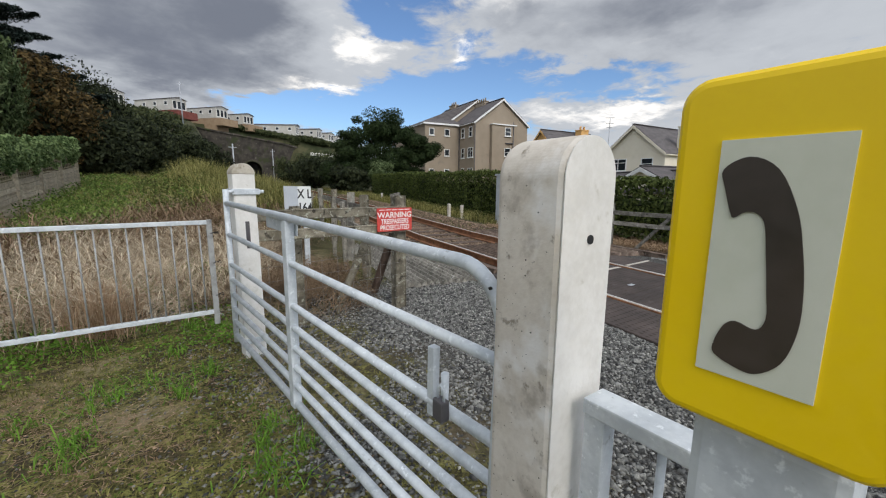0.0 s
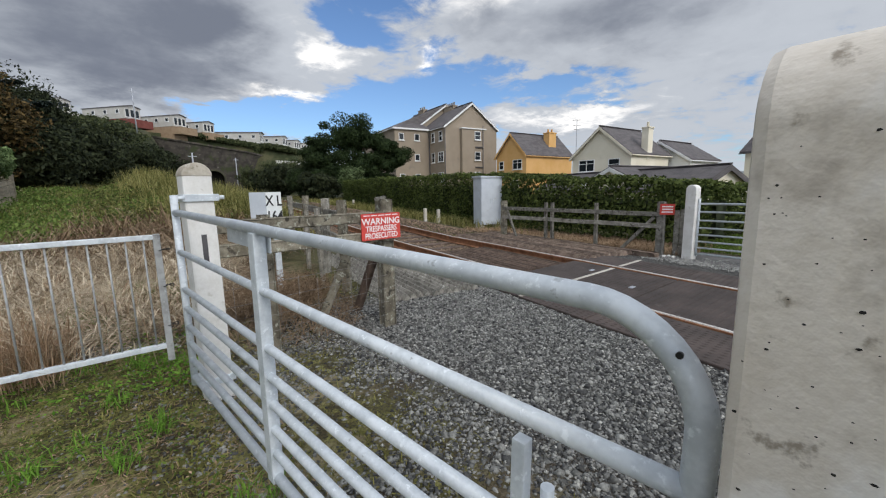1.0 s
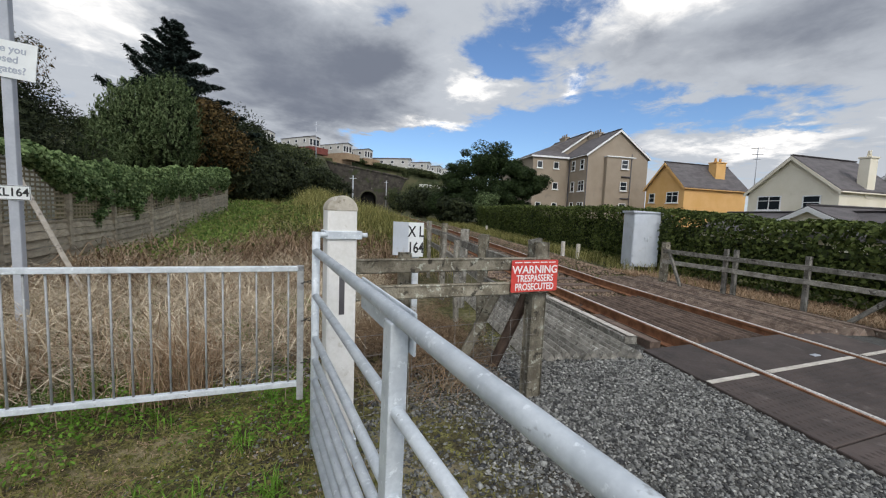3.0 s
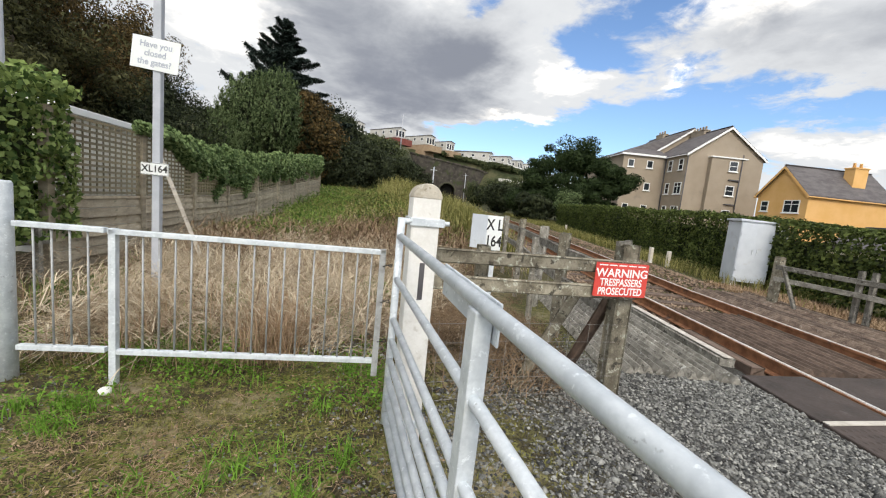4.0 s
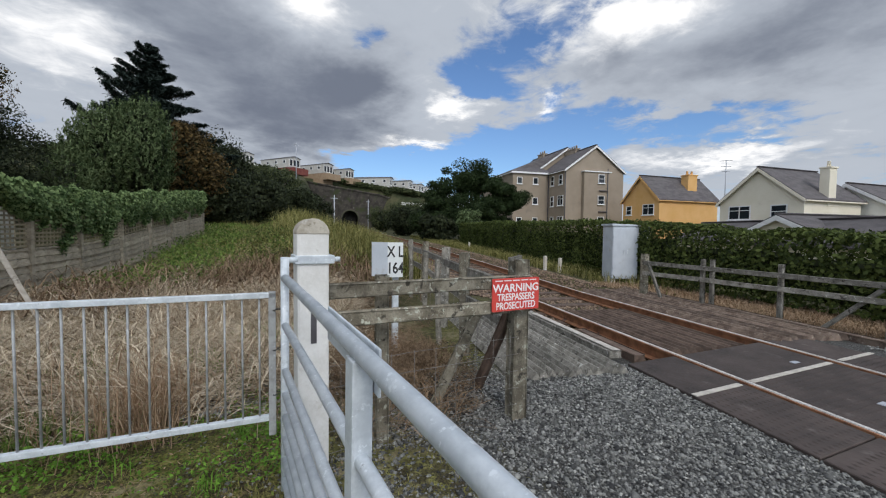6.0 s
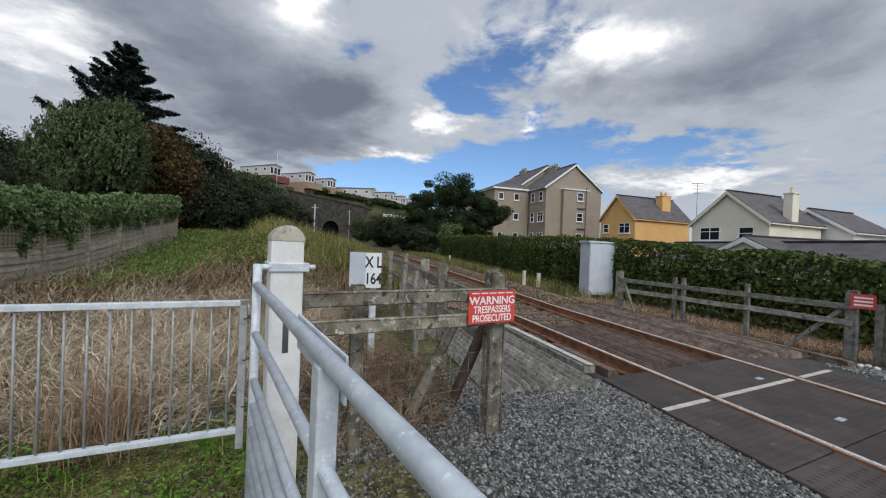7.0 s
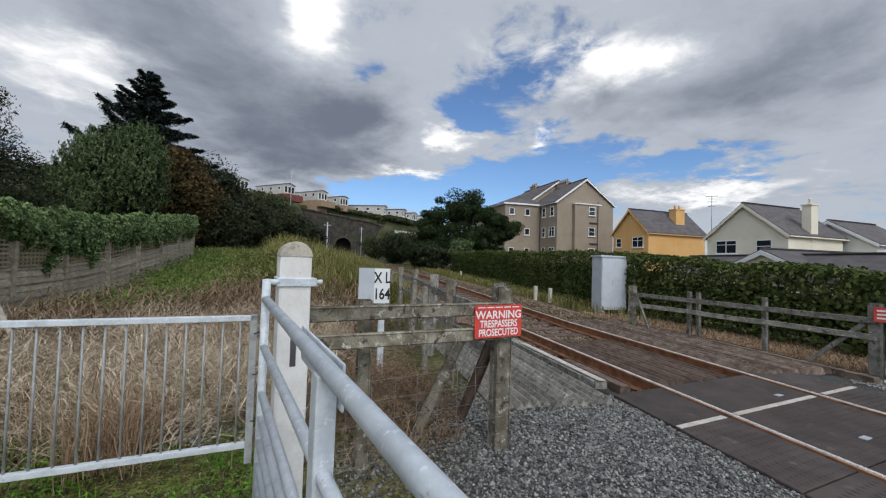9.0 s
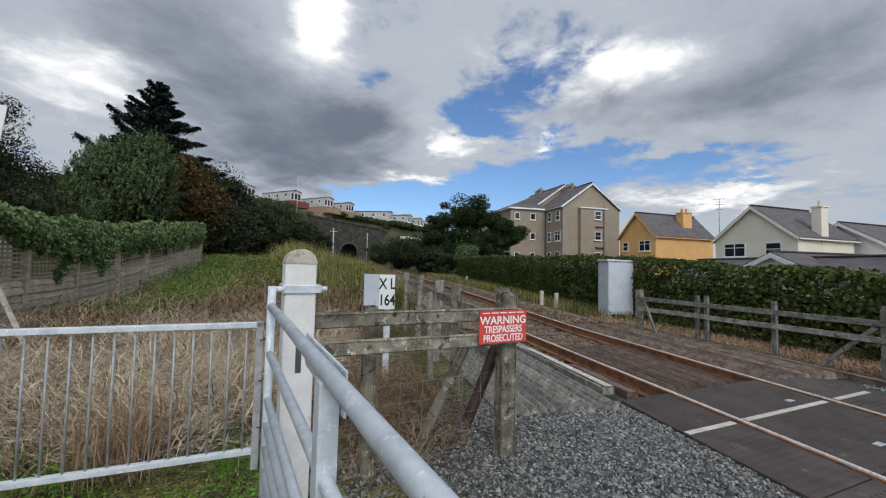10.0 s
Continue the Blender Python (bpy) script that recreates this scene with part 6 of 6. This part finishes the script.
shoot_bush("upright_bush", "feathery grey green evergreen bush behind the fence", (-5.1, 22.0, 1.2), [((-0.55, 0, 2.9), (1.35, 1.4, 2.1)), ((0.75, -0.2, 3.2), (1.05, 1.2, 2.2)), ((-1.2, -0.3, 1.9), (1.2, 1.2, 1.6))], 900, 16, LEAFMID)
bush("russet_bush", "russet brown autumn shrub behind the bush", (-3.6, 25.6, 1.2), (2.1, 1.9, 2.9), 80, 150, 0.09, LEAFBROWN, "bush")
for x_, y_, z_, rx_, rz_, mat_ in ((-2.2, 27.0, 1.0, 2.3, 1.9, LEAFDARKSHADE), (-0.8, 30.5, 1.0, 2.5, 2.1, LEAFDARKSHADE), (1.3, 34.0, 1.0, 2.6, 2.0, LEAFDARKSHADE), (-2.6, 35.0, 2.0, 3.0, 2.9, LEAFDARKSHADE), (2.8, 40.0, 1.4, 3.2, 1.9, LEAFDARKSHADE), (-4.5, 40.0, 3.0, 3.4, 3.4, LEAFDARKSHADE), (0.5, 45.0, 2.8, 3.8, 2.7, SCRUB)):
    bush("shrub", "dense dark evergreen shrub on the bank", (x_, y_, z_), (rx_, rx_, rz_), 60, 130, 0.11, mat_, "shrub")
pine((-8.4, 12.5, 1.0), 6.0, [(0.2, -1.0, 3.2, 1.5), (-1.6, 0.5, 4.2, 1.7), (0.4, 1.0, 2.6, 1.5), (-0.6, 0.2, 4.8, 1.4), (-0.8, -2.0, 3.2, 1.5)], LEAFOLIVE, "dark broad tree behind the garden hedge", 0.062, 2200)
pine((-10.8, 16.0, 1.5), 7.5, [(0.8, -1.4, 5.0, 1.7), (-1.8, 0.6, 5.6, 1.8), (1.8, 1.2, 4.4, 1.7), (0.2, 0.4, 6.8, 1.5), (1.9, -0.4, 3.0, 1.7), (0.5, -1.8, 2.2, 1.6)], LEAFBROWN, "brownish tree behind the garden hedge", 0.066, 1900)
pine((-10.6, 21.5, 1.3), 6.2, [(0.6, -1.2, 4.4, 1.5), (-1.5, 0.4, 4.2, 1.5), (1.4, 0.5, 3.4, 1.5), (0.2, 0.2, 5.4, 1.2), (0.0, -0.8, 2.0, 1.8), (1.5, -1.2, 1.6, 1.5)], LEAFDARKSHADE, "dark tree behind the garden", 0.072, 1700)
pine((-13.5, 19.5, 2.5), 7.5, [(0.6, -1.2, 5.4, 1.8), (-1.5, 0.4, 5.2, 1.8), (1.8, 0.5, 4.0, 1.8), (0.2, 0.2, 6.6, 1.5)], LEAFOLIVE, "dark tree on the slope behind", 0.078, 1700)
pine((-7.2, 16.0, 0.4), 4.0, [(0.4, 0, 2.6, 1.4), (-1.0, 0.6, 3.0, 1.3), (0.6, -1.5, 1.9, 1.3)], LEAFDARKSHADE, "low dark tree behind the board fence", 0.066, 1600)
pine((20.4, 38.6, 0.4), 8.2, [(-3.4, 1.2, 5.0, 1.5), (-1.6, 0.2, 6.0, 1.8), (0.2, 0.0, 6.9, 1.8), (1.2, -0.8, 6.0, 1.4), (2.8, -1.6, 5.6, 1.3), (4.0, -2.4, 4.6, 1.3), (-3.2, 0.8, 3.0, 1.8), (-1.0, -0.6, 3.4, 1.8), (1.0, -1.0, 3.6, 1.6), (3.2, -2.0, 3.6, 1.2), (-4.2, 1.6, 2.4, 1.6), (-0.6, -0.2, 1.6, 1.9)], PINE, "spreading dark pine tree beyond the railway", 0.12, 1700)
bush("bush", "bright green bush below the pine", (16.6, 31.5, 0.3), (1.3, 1.3, 1.7), 40, 120, 0.09, LEAFMID, "bush")
for x_, y_, rx_, rz_ in ((15.0, 35, 2.0, 1.5), (21.5, 40.5, 2.6, 1.7), (24.5, 39.0, 2.4, 1.5), (27.5, 46, 3.0, 1.7), (17.5, 42, 2.6, 2.0), (16.5, 50, 2.8, 2.2), (21.5, 62, 4.0, 2.8), (20.0, 74, 3.2, 2.4), (27.0, 84, 5.0, 3.6), (31.0, 98, 5.5, 3.4), (25.0, 96, 3.0, 2.2), (36, 104, 5, 3.0), (30, 72, 5, 4.0), (38, 90, 6, 5.0)):
    bush("shrub", "dark lineside shrub beyond the track", (x_, y_, ground_z(x_, y_) - 0.2), (rx_, rx_, rz_), 46, 90, 0.15, LEAFDARKSHADE if y_ < 60 else SCRUB, "shrub")


def hill_scrub():
    c, d = [], []
    for _ in range(4200):
        az = random.uniform(-22, 24)
        r = random.uniform(44, 120) if az < 7 else random.choice((random.uniform(116, 124), random.uniform(116, 119)))
        x, y = 0.87 + r * math.sin(radians(az)), 1.1 + r * math.cos(radians(az))
        if noise.noise((x * 0.05, y * 0.05, 1)) < -0.12 and az > 2:
            continue
        if abs(x - track_x(y)) < 6.0 and y < 112:
            continue
        s = random.uniform(0.5, 1.5) * (1.0 if az < 3 else 0.7)
        p, q = shell(34, (x, y, ground_z(x, y) + s * 0.3), (s * 1.5, s * 1.5, s), 0.6)
        c.append(p)
        d.append(q)
    tagged(leaves("hill_scrub", np.concatenate(c), 0.30, SCRUB, None, np.concatenate(d), 0.6), "dark scrub and bracken over the hillside", "scrub", kind="stuff")


hill_scrub()

# ---- grasses and weeds ----


def scatter(n, x0, x1, y0, y1, keep):
    out = []
    while len(out) < n:
        x, y = random.uniform(x0, x1), random.uniform(y0, y1)
        if keep(x, y) > random.random():
            out.append((x, y))
    return out


def patch(x, y, s=1.0, seed=0.0):
    return 0.5 + 0.9 * noise.noise((x * s, y * s, seed))


def dry_keep(x, y):
    rubble = math.exp(-((x - 0.55) / 0.45) ** 2 - ((y - 5.0) / 0.55) ** 2)
    return max(patch(x, y, 0.9, 3), 0.12) * smooth(3.95, 4.7, y) * (1 if x < 0.95 + 0.28 * (y - 4) else 0) * (1 - 0.8 * smooth(8, 10.5, y)) * (1 - 0.85 * rubble) * (0.12 + 0.88 * smooth(-2.1, -0.9, x + 0.12 * (y - 4)))


def tussocks(n, per, x0, x1, y0, y1, keep, spread):
    """Roots of grass blades in tufts."""
    c = np.array(scatter(n, x0, x1, y0, y1, keep))
    xy = np.repeat(c, per, axis=0) + rng.normal(0, spread, (n * per, 2)) * np.repeat(rng.uniform(0.5, 1.6, (n, 1)), per, axis=0)
    return on_ground(xy)


tagged(swept("dry_grass", 620, 46, (-2.8, 3.0, 4.25, 10.5), dry_keep, 0.40, 0.0030, STRAW, 0.24), "pale straw coloured dead grass lying in swathes", "grass", kind="stuff")
tagged(swept("dry_grass", 260, 40, (-2.8, 3.0, 4.2, 9.0), dry_keep, 0.34, 0.0032, TANGLE, 0.22, 0.13, 1.0), "brown dead grass lying among the straw", "grass", kind="stuff")
tagged(swept("dead_bramble", 300, 34, (-2.3, 2.6, 7.0, 11.0), lambda x, y: max(patch(x, y, 0.8, 23), 0) * smooth(7.0, 8.2, y) * (1 - smooth(9.6, 11, y)), 0.55, 0.006, TANGLE, 0.34, 0.22, 1.6), "tangled brown dead bramble at the foot of the bank", "bramble", kind="stuff")
mixed = tussocks(160, 40, -2.6, 1.2, 4.1, 9.5, lambda x, y: max(patch(x, y, 0.8, 91) - 0.35, 0), 0.07)
tagged(blades("green_grass", mixed, 0.20, 0.0045, NETTLE, lean=1.4), "green grass tufts among the dead grass", "grass", kind="stuff")
stalk = scatter(120, -2.8, 2.2, 4.0, 10.5, lambda x, y: dry_keep(x, y) * max(patch(x, y, 1.7, 71), 0))
tagged(blades("dry_grass", on_ground(stalk), 0.42, 0.003, STRAW, lean=0.7), "tall pale dead grass stalks behind the railing", "grass", kind="stuff")
def fence_weeds(x, y):
    heart = math.exp(-((x - 1.75) / 0.42) ** 2 - ((y - 4.35) / 0.55) ** 2)
    return min(1.0, heart + 0.10 * max(patch(x, y, 1.6, 8) - 0.1, 0.0)) * (1 if x < 2.3 + 0.2 * (y - 3.6) else 0)


fluff = scatter(74, 1.1, 2.8, 3.65, 6.8, fence_weeds)
fc, fd = crown([((x, y, ground_z(x, y) + random.uniform(0.08, 0.34) * (1.0 if fence_weeds(x, y) > 0.3 else 0.4)), (random.uniform(0.10, 0.17), random.uniform(0.10, 0.17), random.uniform(0.09, 0.15))) for x, y in fluff], 330, 0.1)
fc[:, 2] = np.maximum(fc[:, 2], 0.01)
tagged(leaves("brown_weeds", fc, 0.030, TANGLE, None, fd * 0.2, 0.055), "fluffy brown dead weeds under the timber fence", "weeds", kind="stuff")
tagged(swept("dry_grass", 46, 30, (1.1, 2.1, 3.6, 6.5), lambda x, y: 0.5 * max(patch(x, y, 1.4, 33), 0), 0.32, 0.0024, TANGLE, 0.14, 0.10, 0.9), "straw coloured grass under the timber fence", "grass", kind="stuff")
brown2 = scatter(1500, -2.7, 0.85, 3.86, 5.4, lambda x, y: 0.08 * max(patch(x, y, 1.3, 21) - 0.28, 0) + 0.9 * math.exp(-((x - 0.05) / 0.16) ** 2 - ((y - 4.3) / 0.3) ** 2) + 0.5 * math.exp(-((x + 0.95) / 0.10) ** 2 - ((y - 4.5) / 0.3) ** 2))
tagged(blades("brown_weeds", on_ground(brown2), 0.40, 0.0024, STRAWBROWN, lean=0.9), "russet dead weed stalks behind the railing", "weeds", kind="stuff")
bank = scatter(60000, -2.6, 9.5, 7.5, 34, lambda x, y: (1 if x < track_x(y) - 2.3 else 0) * (0.3 + 0.7 * patch(x, y, 0.4, 5)) * smooth(7.5, 11, y) * smooth(-2.8, -0.4, x))
tagged(blades("bank_grass", on_ground(bank), 0.42, 0.007, GRASS, lean=1.2), "long yellow green grass over the bank", "grass", kind="stuff")
bankdry = scatter(16000, -2.4, 8.5, 8.0, 30, lambda x, y: (1 if x < track_x(y) - 2.3 else 0) * max(patch(x, y, 0.55, 77) - 0.3, 0) * smooth(-2.8, -0.4, x))
tagged(blades("dry_grass", on_ground(bankdry), 0.32, 0.007, STRAW, lean=1.6), "straw coloured dead grass on the bank", "grass", kind="stuff")
nett = scatter(26000, -2.6, 4.6, 9.0, 24, lambda x, y: (1 if x < track_x(y) - 3 else 0) * max(patch(x, y, 0.5, 11) - 0.20 + (0.35 if x < -0.3 else 0), 0) * smooth(-2.9, -1.6, x))
tagged(leaves("green_weeds", on_ground(nett) + np.stack([np.zeros(26000), np.zeros(26000), rng.uniform(0.02, 0.46, 26000)], 1), 0.042, NETTLE, aspect=0.5), "leafy green weeds along the fence foot", "weeds", kind="stuff")
clump = scatter(230, 0.2, 7.0, 10.5, 30, lambda x, y: (1 if x < track_x(y) - 2.8 else 0) * max(patch(x, y, 0.35, 61), 0))
cc, cd = crown([((x, y, ground_z(x, y) + 0.22), (random.uniform(0.35, 0.75), random.uniform(0.35, 0.75), random.uniform(0.25, 0.55))) for x, y in clump], 130, 0.4)
tagged(leaves("bank_weeds", cc, 0.055, BANKWEED, None, cd, 0.35), "clumps of bramble and tall weeds over the bank", "weeds", kind="stuff")
tall = tussocks(330, 60, 1.0, 7.5, 9.5, 26, lambda x, y: (1 if x < track_x(y) - 2.6 else 0) * max(patch(x, y, 0.5, 87), 0) * smooth(0.5, 2.5, x), 0.16)
tagged(blades("bank_grass", tall, 0.85, 0.008, GRASS, lean=0.7), "tall seeding grass along the top of the bank", "grass", kind="stuff")
verge = scatter(26000, 6, 17, 6.5, 44, lambda x, y: (1 if track_x(y) + 2.6 < x < track_x(y) + 6.5 + 0.02 * y else 0) * (0.4 + 0.6 * patch(x, y, 0.5, 15)) * smooth(6.5, 12, y))
tagged(blades("verge_grass", on_ground(verge), 0.34, 0.008, GRASS, lean=0.8), "rough grass along the far verge", "grass", kind="stuff")
dead = scatter(9000, 8.5, 10.2, 3.0, 9.0, lambda x, y: 0.7)
tagged(blades("dead_grass", on_ground(dead), 0.14, 0.006, STRAWBROWN, lean=1.2), "matted dead grass below the hedge", "grass", kind="stuff")
turf = scatter(17000, -3.6, 1.9, 0.3, 4.2, lambda x, y: max(patch(x, y, 1.6, 31), 0) ** 1.5 * (1 if x < 1.3 else 0.5))
tagged(blades("short_turf", on_ground(turf), 0.032, 0.0026, TURF, lean=1.7), "short mossy turf beside the gate", "grass", kind="stuff")
tagged(swept("dead_thatch", 360, 30, (-3.6, 1.0, 0.4, 4.2), lambda x, y: max(patch(x, y, 0.9, 51) - 0.2, 0), 0.08, 0.0015, STRAWBROWN, 0.014, 0.10, 2.2), "flattened pale dead grass in the turf", "grass", kind="stuff")
tuft = tussocks(95, 34, -3.0, 1.0, 1.2, 4.1, lambda x, y: max(patch(x, y, 1.3, 41) - 0.30, 0) * 2, 0.045)
tagged(blades("green_tufts", tuft, 0.085, 0.0030, WEEDFRESH, lean=1.5), "small bright green grass tufts in the moss", "grass", kind="stuff")
weed = scatter(7000, -3.2, 1.0, 1.0, 4.6, lambda x, y: max(patch(x, y, 2.2, 41) - 0.42, 0) * 2)
tagged(leaves("low_weeds", on_ground(weed) + np.stack([np.zeros(7000), np.zeros(7000), rng.uniform(0.0, 0.035, 7000)], 1), 0.011, WEED, normals=np.tile((0, 0, 1.0), (7000, 1)), aspect=0.5), "small bright green weeds in the moss", "weeds", kind="stuff")
litter = scatter(4000, -3.4, 1.2, 0.4, 4.3, lambda x, y: patch(x, y, 1.1, 51))
tagged(leaves("leaf_litter", on_ground(litter, 0.012), 0.009, STRAWBROWN, normals=np.tile((0, 0, 1.4), (4000, 1)), aspect=0.5), "dry leaf litter and twigs", "litter", kind="stuff")

foot = scatter(3200, -2.6, 1.1, 3.35, 4.45, lambda x, y: max(patch(x, y, 1.9, 61) - 0.52, 0) * 2 + 0.5 * math.exp(-((x - 0.45) / 0.22) ** 2 - ((y - 3.55) / 0.12) ** 2) + 0.5 * math.exp(-((x + 0.15) / 0.12) ** 2 - ((y - 4.1) / 0.2) ** 2))
tagged(leaves("green_weeds", on_ground(foot) + np.stack([np.zeros(3200), np.zeros(3200), rng.uniform(0.0, 0.11, 3200)], 1), 0.014, WEEDFRESH, normals=np.tile((0, 0, 0.8), (3200, 1)), aspect=0.5), "fresh green weeds at the foot of the railing", "weeds", kind="stuff")

# ---- stones ----


def stones(name, xy, size, mat, label, dz=0.0, flat=0.7):
    n = len(xy)
    base = np.array([(1, 0, 0), (-1, 0, 0), (0, 1, 0), (0, -1, 0), (0, 0, 1), (0, 0, -1)], float)
    tri = np.array([(0, 2, 4), (2, 1, 4), (1, 3, 4), (3, 0, 4), (2, 0, 5), (1, 2, 5), (3, 1, 5), (0, 3, 5)])
    v = base[None] * rng.uniform(0.6, 1.3, (n, 6, 1)) + rng.normal(0, 0.18, (n, 6, 3))
    a = rng.uniform(0, 2 * np.pi, n)
    ca, sa = np.cos(a)[:, None], np.sin(a)[:, None]
    v = np.stack([v[..., 0] * ca - v[..., 1] * sa, v[..., 0] * sa + v[..., 1] * ca, v[..., 2] * flat], -1)
    s = size * rng.uniform(0.45, 1.4, n)
    v = v * s[:, None, None] + on_ground(xy, dz)[:, None, :]
    idx = (tri[None] + 6 * np.arange(n)[:, None, None]).reshape(-1)
    me = bpy.data.meshes.new(name)
    me.vertices.add(6 * n)
    me.vertices.foreach_set("co", v.reshape(-1).astype(np.float32))
    me.loops.add(24 * n)
    me.loops.foreach_set("vertex_index", idx.astype(np.int32))
    me.polygons.add(8 * n)
    me.polygons.foreach_set("loop_start", np.arange(0, 24 * n, 3, dtype=np.int32))
    me.materials.append(mat)
    me.update(calc_edges=True)
    ob = new(name, me)
    return tagged(ob, label, "gravel", kind="stuff")


def gravel_keep(x, y):
    u = x - track_x(y)
    return (1 if u < -1.45 else 0) * smooth(1.15, 2.0, x - 0.05 * y + 0.8 * noise.noise((x * 1.5, y * 1.5, 4))) * (1 if not (u > -2.85 and y > 4.05) else 0) * (1 - 0.85 * smooth(3.8, 4.6, y))


grav = scatter(64000, 1.0, 4.4, -1.2, 5.0, gravel_keep)
stones("gravel", grav[:50000], 0.0115, STONE, "loose grey crushed stone between gate and crossing", 0.0)
stones("gravel", grav[50000:54500], 0.021, STONE, "larger dark crushed stones lying in the gravel", 0.002)
stones("gravel", grav[54500:], 0.010, PALESTONE, "pale chippings scattered through the gravel", 0.006)
grav2 = scatter(5000, -2.5, 1.4, 0.3, 4.4, lambda x, y: max(patch(x, y, 1.2, 61) - 0.2, 0.03))
stones("gravel", grav2, 0.008, STONE, "scattered small stones in the moss", 0.0)
path = scatter(5200, 0.55, 2.3, 0.9, 3.5, lambda x, y: math.exp(-((x - 1.25) / 0.45) ** 2) * max(patch(x, y, 1.5, 27), 0.1))
stones("gravel", path, 0.012, STONE, "dark stones trodden into the soil under the gate", 0.0)
rub = scatter(2600, -0.4, 1.5, 4.2, 6.0, lambda x, y: math.exp(-((x - 0.55) / 0.45) ** 2 - ((y - 5.0) / 0.55) ** 2))
stones("rubble", rub, 0.020, PALESTONE, "patch of pale rubble in the dead grass", 0.0)
far_edge = scatter(7000, 6.9, 8.6, -2.2, 3.4, lambda x, y: smooth(1.75, 2.1, x - track_x(y)) * (0.35 + 0.65 * max(patch(x, y, 1.3, 19), 0)))
stones("gravel", far_edge, 0.013, PALESTONE, "grey grit along the foot of the far gate", 0.018)
ball = scatter(22000, 2.5, 13, 3.7, 30, lambda x, y: (1 if (abs(x - track_x(y)) < 2.1 if y > 8.4 else abs(x - track_x(y)) < 1.0) and y > 4.15 else 0) * (1 - 0.7 * smooth(8, 30, y)))
stones("ballast", [(x, y) for x, y in ball], 0.032, RUBBLE, "rust stained ballast between the sleepers", 0.02)
ball2 = scatter(6000, 2.6, 7.6, -6, -1.5, lambda x, y: 1 if abs(x - track_x(y)) < 2.1 else 0)
stones("ballast", ball2, 0.032, RUBBLE, "rust stained ballast south of the crossing", 0.02)
for x_, y_, r_ in ((8.3, 3.15, 0.06), (8.36, 3.25, 0.045), (8.28, 3.30, 0.05)):
    pebble = copy_thing(stone_w, pose(x_, y_, -0.09, 0, 0, random.uniform(0, 360)))
    tagged(pebble, "pale broken stone at the far post foot", "stone", "pale stones")
